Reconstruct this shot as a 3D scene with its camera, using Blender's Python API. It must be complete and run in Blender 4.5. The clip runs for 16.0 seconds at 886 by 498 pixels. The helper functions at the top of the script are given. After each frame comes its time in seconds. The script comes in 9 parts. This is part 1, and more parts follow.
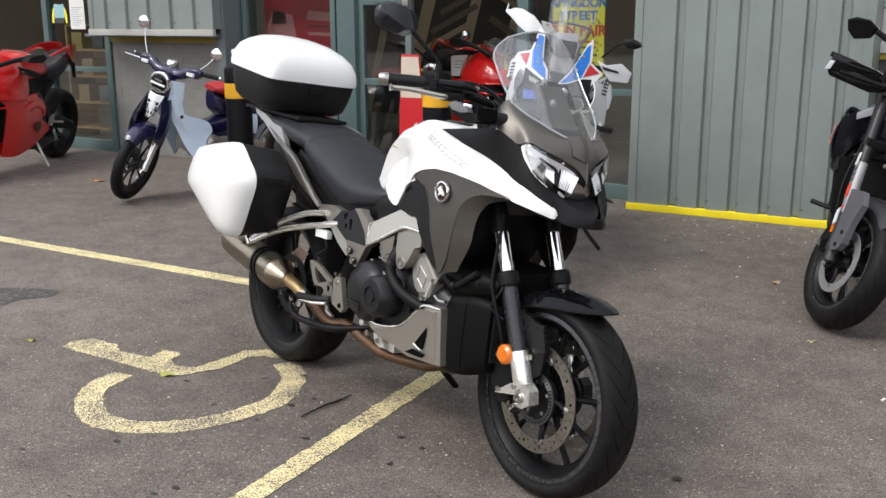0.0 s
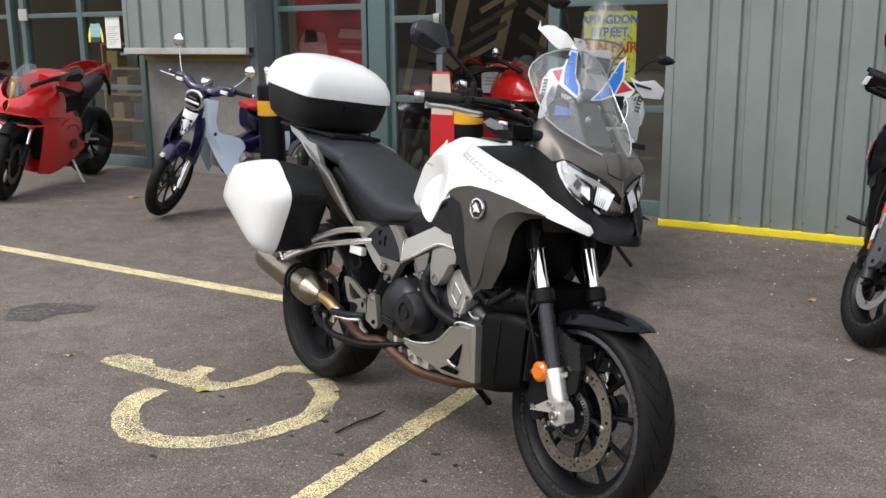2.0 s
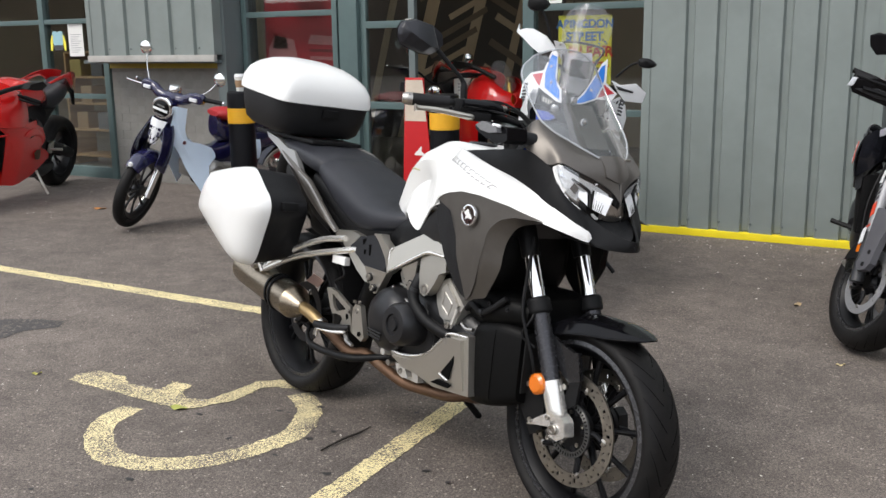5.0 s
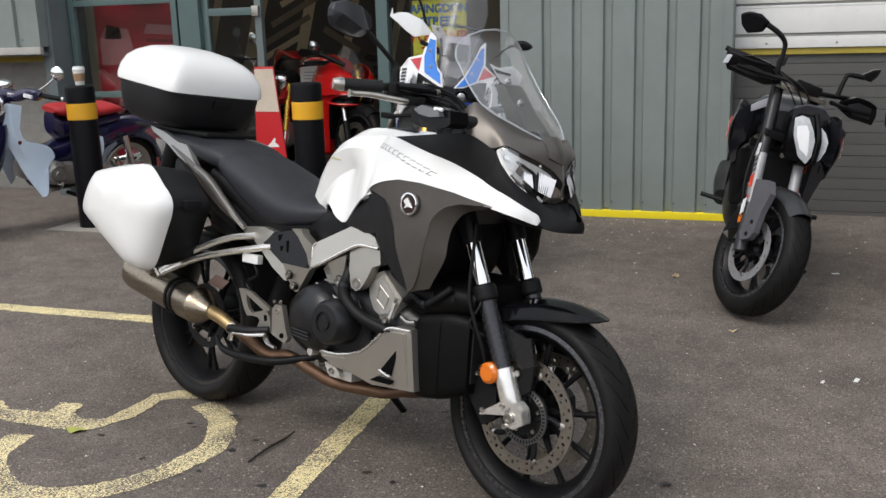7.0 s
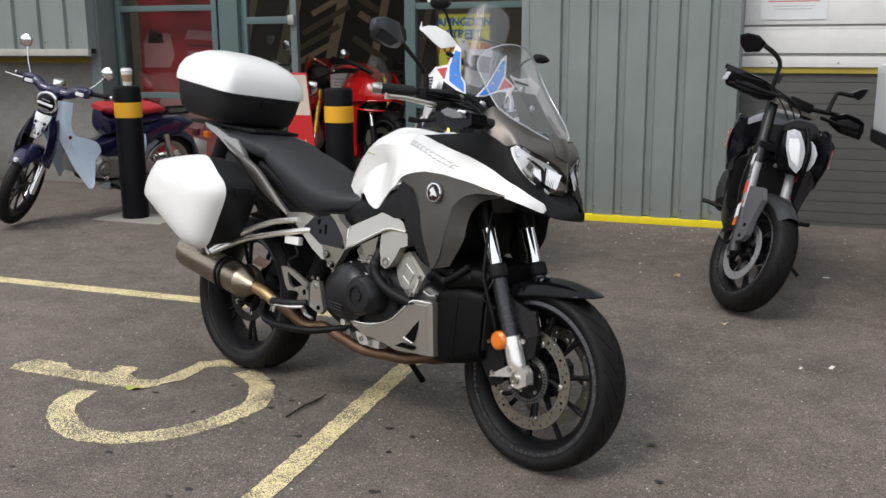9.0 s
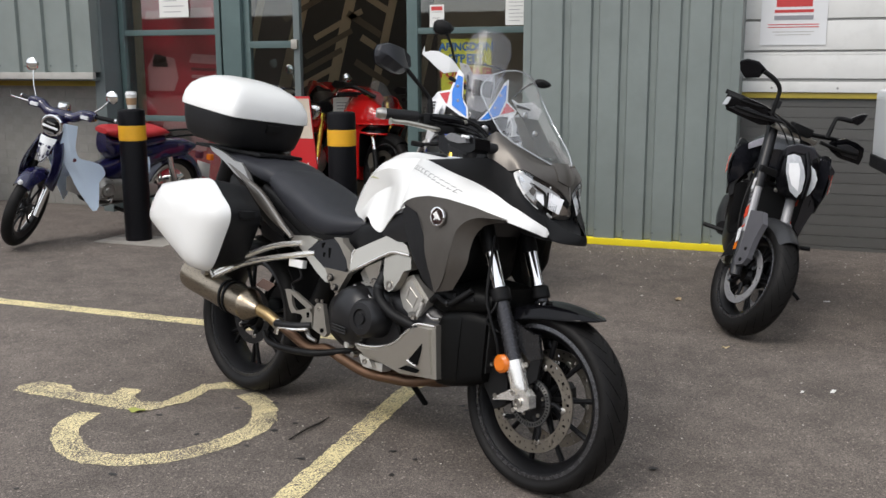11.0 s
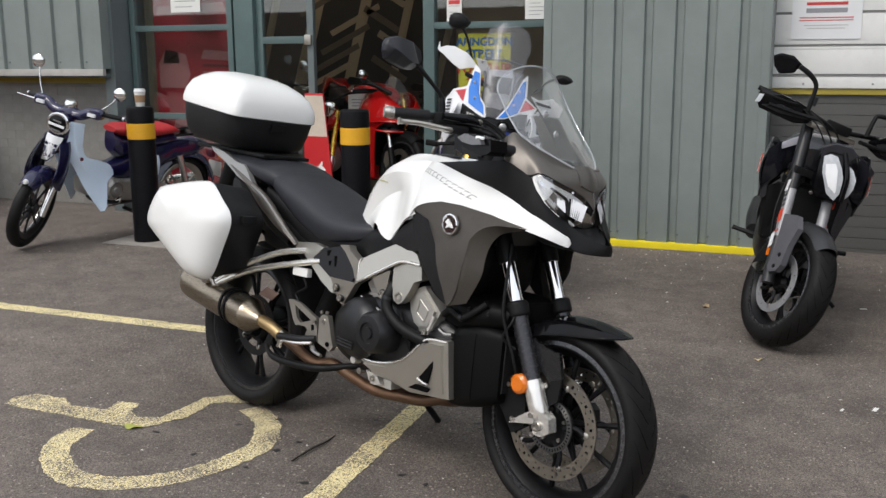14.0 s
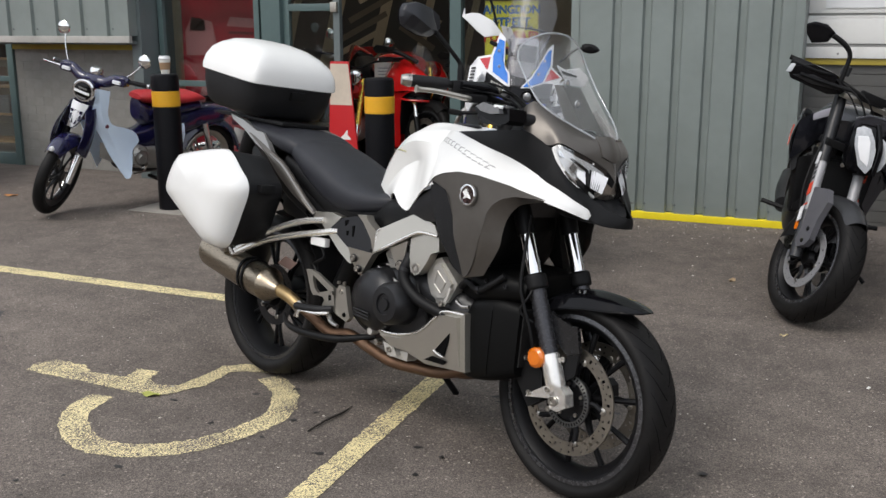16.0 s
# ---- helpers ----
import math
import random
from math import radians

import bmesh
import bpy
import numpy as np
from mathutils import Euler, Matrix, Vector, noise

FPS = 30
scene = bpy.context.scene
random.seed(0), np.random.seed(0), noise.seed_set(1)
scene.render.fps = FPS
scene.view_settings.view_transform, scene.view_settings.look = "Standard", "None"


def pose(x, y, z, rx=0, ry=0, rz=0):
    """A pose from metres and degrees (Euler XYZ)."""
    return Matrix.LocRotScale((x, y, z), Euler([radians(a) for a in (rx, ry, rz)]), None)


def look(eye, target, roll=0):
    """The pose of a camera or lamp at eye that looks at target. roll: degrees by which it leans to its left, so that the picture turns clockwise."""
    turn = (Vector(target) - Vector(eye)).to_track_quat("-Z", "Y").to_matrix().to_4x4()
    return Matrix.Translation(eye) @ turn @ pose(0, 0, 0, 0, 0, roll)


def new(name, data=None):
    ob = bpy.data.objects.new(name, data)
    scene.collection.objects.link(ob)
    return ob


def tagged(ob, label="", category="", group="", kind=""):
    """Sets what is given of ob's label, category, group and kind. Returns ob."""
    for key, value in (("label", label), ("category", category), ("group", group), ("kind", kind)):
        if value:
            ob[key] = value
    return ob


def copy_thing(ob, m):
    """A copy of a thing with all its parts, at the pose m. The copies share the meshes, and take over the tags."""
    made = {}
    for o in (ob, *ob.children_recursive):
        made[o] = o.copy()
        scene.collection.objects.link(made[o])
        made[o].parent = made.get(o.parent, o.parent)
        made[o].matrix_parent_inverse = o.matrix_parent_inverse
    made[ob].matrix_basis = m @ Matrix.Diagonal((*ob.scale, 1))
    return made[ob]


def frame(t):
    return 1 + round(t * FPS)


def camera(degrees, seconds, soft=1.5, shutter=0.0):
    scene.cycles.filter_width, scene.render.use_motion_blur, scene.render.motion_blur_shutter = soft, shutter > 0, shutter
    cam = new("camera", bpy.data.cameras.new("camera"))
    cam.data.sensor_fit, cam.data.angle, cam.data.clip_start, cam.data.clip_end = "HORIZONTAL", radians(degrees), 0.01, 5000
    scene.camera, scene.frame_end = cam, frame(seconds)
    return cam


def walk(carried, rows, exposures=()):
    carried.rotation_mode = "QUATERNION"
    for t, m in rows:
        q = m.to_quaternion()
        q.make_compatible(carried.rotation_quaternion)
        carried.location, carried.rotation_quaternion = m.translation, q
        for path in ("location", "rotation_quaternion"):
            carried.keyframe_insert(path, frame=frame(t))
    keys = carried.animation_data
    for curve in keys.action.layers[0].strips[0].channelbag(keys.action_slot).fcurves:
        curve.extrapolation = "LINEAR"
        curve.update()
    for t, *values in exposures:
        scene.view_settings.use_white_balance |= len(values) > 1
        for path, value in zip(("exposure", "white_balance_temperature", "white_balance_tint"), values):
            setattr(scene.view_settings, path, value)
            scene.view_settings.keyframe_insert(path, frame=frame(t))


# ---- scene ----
EXPOSURES = [(0.0, 0.85), (1.0, 0.8), (3.5, 0.76), (5.8, 0.82), (6.0, 0.79), (6.5, 0.56), (7.0, 0.55), (8.0, 0.56), (10.0, 0.57), (16.0, 0.52)]
cam = camera(49.4, 16.0)
PATH = [
    (0, (0.095, 0.059, 1.363), (-0.898, 1.731, 0.898), -0.2),
    (0.5, (0.092, 0.047, 1.361), (-0.917, 1.712, 0.904), -0.3),
    (1, (0.087, 0.048, 1.361), (-0.938, 1.705, 0.909), -0.3),
    (1.5, (0.081, 0.048, 1.361), (-0.956, 1.699, 0.918), -0.3),
    (2, (0.08, 0.045, 1.366), (-0.967, 1.693, 0.934), -0.5),
    (2.5, (0.083, 0.04, 1.364), (-0.965, 1.689, 0.935), -0.3),
    (3, (0.087, 0.042, 1.367), (-0.955, 1.695, 0.941), -0.4),
    (3.5, (0.089, 0.038, 1.369), (-0.946, 1.695, 0.945), -0.5),
    (5.8, (-0.163, 0.172, 1.333), (-1.064, 1.908, 0.915), -0.8),
    (6, (-0.195, 0.183, 1.335), (-1.055, 1.938, 0.914), -0.7),
    (6.5, (-0.313, 0.137, 1.335), (-1.034, 1.951, 0.898), -1.4),
    (7, (-0.391, 0.056, 1.331), (-1.045, 1.893, 0.884), -1.7),
    (7.5, (-0.333, -0.045, 1.332), (-1.011, 1.788, 0.905), -1.8),
    (8, (-0.224, -0.209, 1.324), (-0.936, 1.612, 0.901), -1.2),
    (8.5, (-0.224, -0.29, 1.335), (-0.937, 1.53, 0.911), -1.0),
    (9, (-0.248, -0.354, 1.34), (-0.939, 1.474, 0.915), -0.3),
    (9.5, (-0.252, -0.367, 1.343), (-0.95, 1.466, 0.949), -0.0),
    (9.7, (-0.252, -0.376, 1.348), (-0.944, 1.461, 0.967), -0.0),
    (12, (-0.233, -0.38, 1.349), (-0.948, 1.449, 0.973), -0.8),
    (12.5, (-0.216, -0.327, 1.343), (-0.975, 1.485, 0.969), -0.9),
    (13, (-0.197, -0.245, 1.338), (-1.009, 1.543, 0.961), -0.8),
    (13.5, (-0.242, -0.179, 1.338), (-1.023, 1.621, 0.954), -0.4),
    (14, (-0.315, -0.146, 1.345), (-1.048, 1.675, 0.958), -0.3),
    (14.5, (-0.307, -0.108, 1.343), (-1.026, 1.712, 0.932), 0.3),
    (15, (-0.299, -0.099, 1.337), (-1.049, 1.702, 0.9), 0.6),
    (15.5, (-0.3, -0.088, 1.334), (-1.069, 1.704, 0.886), 0.1),
    (16, (-0.3, -0.091, 1.338), (-1.083, 1.694, 0.891), -0.1),
]
walk(cam, [(t, look(eye, target, roll)) for t, eye, target, roll in PATH], EXPOSURES)

# ---- light ----
world = bpy.data.worlds.new("sky")
scene.world = world
world.use_nodes = True
wn = world.node_tree
sky = wn.nodes.new("ShaderNodeTexSky")
sky.sky_type, sky.sun_disc = "NISHITA", False
SUN_EL, SUN_AZ = 52.0, 200.0
sky.sun_elevation, sky.sun_rotation = radians(SUN_EL), radians(SUN_AZ)
sky.air_density, sky.dust_density, sky.ozone_density = 1.0, 4.0, 1.0
haze = wn.nodes.new("ShaderNodeMixRGB")
haze.inputs[0].default_value = 0.72
haze.inputs[2].default_value = (8.2, 8.5, 9.0, 1)
wn.links.new(sky.outputs[0], haze.inputs[1])
wn.links.new(haze.outputs[0], wn.nodes["Background"].inputs[0])
wn.nodes["Background"].inputs[1].default_value = 0.11
sun = new("sun", bpy.data.lights.new("sun", "SUN"))
sun.data.energy, sun.data.angle, sun.data.color = 1.0, radians(25), (1.0, 0.965, 0.92)
a, e = radians(SUN_AZ), radians(SUN_EL)
toward = Vector((math.sin(a) * math.cos(e), math.cos(a) * math.cos(e), math.sin(e)))
sun.matrix_world = look(toward * 30, (0, 0, 0))

# ---- materials ----


def nodes_of(name):
    mat = bpy.data.materials.new(name)
    mat.use_nodes = True
    nt = mat.node_tree
    return mat, nt, nt.nodes["Principled BSDF"]


def add(nt, kind, **values):
    n = nt.nodes.new(kind)
    for k, v in values.items():
        n.inputs[k.replace("_", " ")].default_value = v
    return n


def ramp(nt, src, stops):
    r = nt.nodes.new("ShaderNodeValToRGB")
    el = r.color_ramp.elements
    while len(el) < len(stops):
        el.new(0.5)
    for s, (p, c) in zip(el, stops):
        s.position = p
        s.color = (c, c, c, 1) if isinstance(c, (int, float)) else (*c, 1)
    nt.links.new(src, r.inputs[0])
    return r.outputs[0]


def mixed(nt, fac, a, b, mode="MIX"):
    m = nt.nodes.new("ShaderNodeMixRGB")
    m.blend_type = mode
    for i, v in enumerate((fac, a, b)):
        if isinstance(v, (int, float)):
            m.inputs[i].default_value = v if i == 0 else (v, v, v, 1)
        elif isinstance(v, tuple):
            m.inputs[i].default_value = (*v, 1)
        else:
            nt.links.new(v, m.inputs[i])
    return m.outputs[0]


def coords(nt):
    return nt.nodes.new("ShaderNodeTexCoord").outputs["Object"]


def noise_of(nt, co, scale, detail=4.0, rough=0.6):
    n = add(nt, "ShaderNodeTexNoise", Scale=scale * 1.0371, Detail=detail, Roughness=rough)
    nt.links.new(co, n.inputs["Vector"])
    return n.outputs["Fac"]


def surface(name, color, rough=0.5, metal=0.0, coat=0.0, grain=60.0, vary=0.12, bump=0.0, dirt=0.0, stretch=None, random_tone=0.0, spec=0.5):
    """A painted, plastic, rubber or metal surface with two scales of variation."""
    mat, nt, p = nodes_of(name)
    co = coords(nt)
    if stretch:
        mp = nt.nodes.new("ShaderNodeMapping")
        mp.inputs["Scale"].default_value = stretch
        nt.links.new(co, mp.inputs[0])
        co = mp.outputs[0]
    fine, broad = noise_of(nt, co, grain), noise_of(nt, co, grain * 0.08, 3)
    dark = tuple(c * (1 - vary) for c in color)
    lite = tuple(min(1, c * (1 + vary * 0.6)) for c in color)
    col = mixed(nt, ramp(nt, broad, [(0.3, 0), (0.7, 1)]), dark, lite)
    col = mixed(nt, vary * 0.8, col, ramp(nt, fine, [(0.25, 0.3), (0.75, 0.75)]), "OVERLAY")
    if dirt:
        col = mixed(nt, ramp(nt, noise_of(nt, co, grain * 0.25, 6, 0.7), [(0.5, 0), (0.75, dirt)]), col, (0.10, 0.085, 0.065))
    if random_tone:
        info = nt.nodes.new("ShaderNodeObjectInfo")
        col = mixed(nt, 1.0, col, ramp(nt, info.outputs["Random"], [(0, 1 - random_tone), (1, 1 + random_tone)]), "MULTIPLY")
    nt.links.new(col, p.inputs["Base Color"])
    nt.links.new(ramp(nt, fine, [(0.2, max(0, rough - 0.5 * vary)), (0.8, min(1, rough + 0.6 * vary))]), p.inputs["Roughness"])
    p.inputs["Metallic"].default_value = metal
    p.inputs["Coat Weight"].default_value = coat
    p.inputs["Coat Roughness"].default_value = 0.06
    p.inputs["Specular IOR Level"].default_value = spec
    if bump:
        b = add(nt, "ShaderNodeBump", Strength=bump, Distance=0.002)
        nt.links.new(fine, b.inputs["Height"])
        nt.links.new(b.outputs[0], p.inputs["Normal"])
    return mat


def glass(name, tint=(1, 1, 1), gloss=0.12, rough=0.02, gain=1.6, haze=0.0):
    """A thin pane: mostly clear, with a Fresnel-driven gloss."""
    mat, nt, p = nodes_of(name)
    nt.nodes.remove(p)
    clear, shine = nt.nodes.new("ShaderNodeBsdfTransparent"), nt.nodes.new("ShaderNodeBsdfGlossy")
    clear.inputs[0].default_value = (*tint, 1)
    shine.inputs["Roughness"].default_value = rough
    # the same gloss on both faces of the pane, rising towards grazing views
    rim = add(nt, "ShaderNodeLayerWeight", Blend=0.5)
    curve = nt.nodes.new("ShaderNodeMath")
    curve.operation = "POWER"
    curve.inputs[1].default_value = 5.0
    nt.links.new(rim.outputs["Facing"], curve.inputs[0])
    up = nt.nodes.new("ShaderNodeMath")
    up.operation, up.use_clamp = "MULTIPLY_ADD", True
    up.inputs[1].default_value, up.inputs[2].default_value = gain * 0.6, gain * 0.04 + gloss * 0.5
    nt.links.new(curve.outputs[0], up.inputs[0])
    mix = nt.nodes.new("ShaderNodeMixShader")
    nt.links.new(up.outputs[0], mix.inputs[0])
    nt.links.new(clear.outputs[0], mix.inputs[1])
    nt.links.new(shine.outputs[0], mix.inputs[2])
    last = mix.outputs[0]
    if haze:
        # a pale diffuse film: the milky sky reflection put into the pane's colour
        milk = nt.nodes.new("ShaderNodeBsdfDiffuse")
        milk.inputs[0].default_value = (0.80, 0.82, 0.85, 1)
        film = nt.nodes.new("ShaderNodeMixShader")
        film.inputs[0].default_value = haze
        nt.links.new(last, film.inputs[1])
        nt.links.new(milk.outputs[0], film.inputs[2])
        last = film.outputs[0]
    nt.links.new(last, nt.nodes["Material Output"].inputs[0])
    return mat


def asphalt_colour(nt, co):
    """Old tarmac: grey binder with lighter and darker chips, patches and stains."""
    chips = add(nt, "ShaderNodeTexVoronoi", Scale=215.0)
    nt.links.new(co, chips.inputs["Vector"])
    tone = ramp(nt, chips.outputs["Color"], [(0.0, (0.137, 0.116, 0.102)), (0.5, (0.209, 0.178, 0.156)), (0.90, (0.279, 0.237, 0.205)), (0.985, (0.66, 0.58, 0.50))])
    gaps = ramp(nt, chips.outputs["Distance"], [(0.25, 1), (0.75, 0.55)])
    col = mixed(nt, 1.0, tone, gaps, "MULTIPLY")
    broad = ramp(nt, noise_of(nt, co, 0.55, 5, 0.62), [(0.3, 0.72), (0.7, 1.18)])
    col = mixed(nt, 1.0, col, broad, "MULTIPLY")
    mid = ramp(nt, noise_of(nt, co, 5.0, 6, 0.7), [(0.32, 0.72), (0.62, 1.08)])
    col = mixed(nt, 1.0, col, mid, "MULTIPLY")
    # sparse larger stones, some pale and some dark, bedded in the binder
    stones = add(nt, "ShaderNodeTexVoronoi", Scale=78.0, Randomness=1.0)
    nt.links.new(co, stones.inputs["Vector"])
    core = ramp(nt, stones.outputs["Distance"], [(0.30, 1), (0.42, 0)])
    pale = mixed(nt, 1.0, core, ramp(nt, stones.outputs["Color"], [(0.76, 0), (0.84, 0.55)]), "MULTIPLY")
    deep = mixed(nt, 1.0, core, ramp(nt, stones.outputs["Color"], [(0.22, 0.7), (0.28, 0)]), "MULTIPLY")
    col = mixed(nt, pale, col, (0.42, 0.365, 0.31))
    col = mixed(nt, deep, col, (0.055, 0.048, 0.044))
    height = mixed(nt, 0.5, ramp(nt, chips.outputs["Distance"], [(0.1, 1), (0.7, 0)]), noise_of(nt, co, 60, 4))
    return col, height


def make_asphalt(name, paint=None, wear=0.5, chip=38.0):
    mat, nt, p = nodes_of(name)
    geo = nt.nodes.new("ShaderNodeNewGeometry")
    co = geo.outputs["Position"]
    col, height = asphalt_colour(nt, co)
    rough = 0.86
    if paint:
        mask = mixed(nt, 0.26, noise_of(nt, co, chip, 4, 0.7), noise_of(nt, co, 4.0, 3))
        mask = ramp(nt, mask, [(wear - 0.018, 0), (wear + 0.018, 1)])
        shade = mixed(nt, ramp(nt, noise_of(nt, co, 9, 4), [(0.3, 0), (0.7, 1)]), paint, tuple(c * 0.78 for c in paint))
        col = mixed(nt, mask, col, shade)
        rough = 0.7
    b = add(nt, "ShaderNodeBump", Strength=0.5, Distance=0.004)
    nt.links.new(height, b.inputs["Height"])
    nt.links.new(b.outputs[0], p.inputs["Normal"])
    nt.links.new(col, p.inputs["Base Color"])
    p.inputs["Roughness"].default_value = rough
    p.inputs["Specular IOR Level"].default_value = 0.3
    return mat


ASPHALT = make_asphalt("asphalt")
DAMP_STAIN = make_asphalt("damp_tarmac_stain", (0.075, 0.070, 0.068), 0.46, 40.0)
LINE_YELLOW = make_asphalt("worn_yellow_line", (0.86, 0.735, 0.40), 0.470, 150.0)
SYMBOL_YELLOW = make_asphalt("worn_yellow_symbol", (0.88, 0.755, 0.43), 0.498, 150.0)
GREY_STEEL = surface("grey_green_cladding", (0.205, 0.236, 0.225), 0.45, 0.0, 0.0, 25, 0.10, 0.05, 0.10)
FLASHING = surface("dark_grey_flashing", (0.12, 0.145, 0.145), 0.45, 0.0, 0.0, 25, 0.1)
FRAME_GREEN = surface("green_grey_frame_paint", (0.085, 0.13, 0.128), 0.4, 0.0, 0.1, 40, 0.1)
TRIM_PALE = surface("pale_grey_trim", (0.42, 0.41, 0.38), 0.5, 0.0, 0.0, 30, 0.15, 0.0, 0.3)
KERB_YELLOW = surface("lemon_yellow_kerb_paint", (0.92, 0.75, 0.02), 0.5, 0.0, 0.0, 45, 0.10, 0.05, 0.06)
FORK_GREY = surface("satin_dark_fork", (0.05, 0.05, 0.055), 0.26, 0.6, 0.0, 80, 0.08)
DIM_YELLOW = surface("ochre_yellow_paint", (0.42, 0.33, 0.05), 0.5, 0.0, 0.0, 45, 0.15)
SLAT = surface("dark_grey_slat_paint", (0.096, 0.095, 0.091), 0.5, 0.0, 0.0, 40, 0.12, 0.1, 0.10, random_tone=0.05)
BRICK = surface("painted_grey_brick", (0.245, 0.238, 0.22), 0.6, 0.0, 0.0, 70, 0.16, 0.4, 0.10, random_tone=0.035)
MORTAR = surface("painted_mortar", (0.232, 0.226, 0.21), 0.75, 0.0, 0.0, 90, 0.2, 0.5)
SHUTTER = surface("white_shutter_paint", (0.72, 0.72, 0.70), 0.4, 0.0, 0.1, 30, 0.06, 0.0, 0.12)
SHUTTER_GAP = surface("grey_shutter_rail", (0.30, 0.30, 0.29), 0.5, 0.0, 0.0, 40, 0.1)
PANE = glass("window_glass", (0.80, 0.84, 0.83), 0.10)
SHOW_FLOOR = surface("showroom_floor", (0.22, 0.21, 0.20), 0.35, 0.0, 0.0, 20, 0.15)
SHOW_WALL = surface("beige_showroom_wall", (0.44, 0.36, 0.25), 0.7, 0.0, 0.0, 15, 0.1)
DARK_WALL = surface("dark_wall_graphic", (0.045, 0.04, 0.035), 0.6, 0.0, 0.0, 15, 0.15)
BROWN_WALL = surface("brown_wall_graphic", (0.15, 0.12, 0.085), 0.6, 0.0, 0.0, 15, 0.15)
PLASTER = surface("white_plaster", (0.5, 0.5, 0.48), 0.8, 0.0, 0.0, 20, 0.08)
PAPER = surface("white_paper", (0.75, 0.75, 0.72), 0.7, 0.0, 0.0, 20, 0.05)
INK = surface("dark_print", (0.05, 0.05, 0.055), 0.6)
INK_RED = surface("red_print", (0.55, 0.05, 0.05), 0.6)
INK_GREY = surface("grey_print", (0.28, 0.28, 0.30), 0.6)
RED_PANEL = surface("dark_red_panel", (0.38, 0.016, 0.030), 0.45, 0.0, 0.0, 10, 0.12)
SIGN_RED = surface("red_sign_paint", (0.50, 0.012, 0.016), 0.4, 0.0, 0.3, 10, 0.1)

PEARL = surface("pearl_white_paint", (0.80, 0.80, 0.785), 0.22, 0.0, 0.0, 40, 0.02, 0.0, 0.0)
MATT_GREY = surface("matt_bronze_grey_paint", (0.115, 0.105, 0.095), 0.36, 0.6, 0.0, 120, 0.10)
MATT_BLACK = surface("matt_black_plastic", (0.0065, 0.0065, 0.007), 0.5, 0.0, 0.0, 220, 0.15, 0.12, spec=0.2)
SOFT_BLACK = surface("grained_black_plastic", (0.010, 0.010, 0.011), 0.52, 0.0, 0.0, 300, 0.15, 0.25, spec=0.26)
GLOSS_BLACK = surface("gloss_black_paint", (0.004, 0.004, 0.005), 0.12, 0.0, 0.0, 40, 0.1, spec=0.22)
SEAT_VINYL = surface("dark_grey_seat_vinyl", (0.019, 0.020, 0.025), 0.46, 0.0, 0.0, 240, 0.15, 0.35, spec=0.35)
RUBBER = surface("tyre_rubber", (0.011, 0.0105, 0.0105), 0.5, 0.0, 0.0, 90, 0.25, 0.2, 0.04, spec=0.14)
GROOVE = surface("tyre_groove", (0.004, 0.004, 0.004), 0.95, spec=0.05)
RIM_BLACK = surface("satin_black_rim", (0.006, 0.006, 0.007), 0.42, 0.1, 0.0, 80, 0.1, spec=0.25)
# lighter than the rim: the highlight along its edge is put into the colour
RIM_EDGE = surface("rim_edge_highlight", (0.085, 0.085, 0.09), 0.26, 0.6, 0.0, 80, 0.15)
ALLOY = surface("cast_aluminium", (0.60, 0.58, 0.54), 0.42, 0.5, 0.0, 110, 0.10, 0.0, 0.0)
ALLOY_PAINT = surface("silver_painted_aluminium", (0.49, 0.465, 0.415), 0.30, 0.85, 0.0, 16, 0.07, 0.45, 0.06)
# for bright silver parts, and for edge highlights painted on duller castings
BRIGHT_ALLOY = surface("bright_silver_and_edge_highlight", (0.80, 0.78, 0.74), 0.24, 0.75, 0.0, 40, 0.05, 0.0, 0.04)
DARK_ALLOY = surface("dark_engine_paint", (0.012, 0.012, 0.0135), 0.36, 0.2, 0.0, 110, 0.15, 0.06)
CHROME = surface("chrome", (0.85, 0.85, 0.85), 0.08, 1.0, 0.0, 40, 0.03)
STEEL = surface("brushed_steel", (0.46, 0.44, 0.41), 0.30, 1.0, 0.0, 120, 0.15, 0.0)
TITAN = surface("brushed_titanium", (0.30, 0.255, 0.195), 0.30, 1.0, 0.0, 60, 0.18, 0.0, 0.0, stretch=(1, 1, 12))
STRAW_PIPE = surface("straw_tinted_pipe", (0.42, 0.30, 0.15), 0.35, 0.85, 0.0, 35, 0.25)
COPPER = surface("heat_browned_pipe", (0.14, 0.08, 0.048), 0.45, 0.7, 0.0, 35, 0.35, 0.1, 0.45)
DISC_STEEL = surface("brake_disc_steel", (0.27, 0.245, 0.21), 0.33, 0.85, 0.0, 100, 0.18)
ORANGE = surface("orange_reflector", (0.70, 0.17, 0.010), 0.18, 0.0, 0.8, 160, 0.12)
LENS = glass("clear_lamp_lens", (0.98, 0.985, 0.99), 0.10)
SCREEN = glass("clear_windscreen", (0.985, 0.988, 0.99), 0.10, 0.02, 1.0, haze=0.03)
EDGE_GLASS = glass("screen_edge_glass", (0.80, 0.83, 0.85), 0.2, haze=0.28)
REFLECTOR = surface("lamp_reflector", (0.92, 0.93, 0.95), 0.16, 0.0, 0.0, 60, 0.1)

# ---- mesh helpers ----


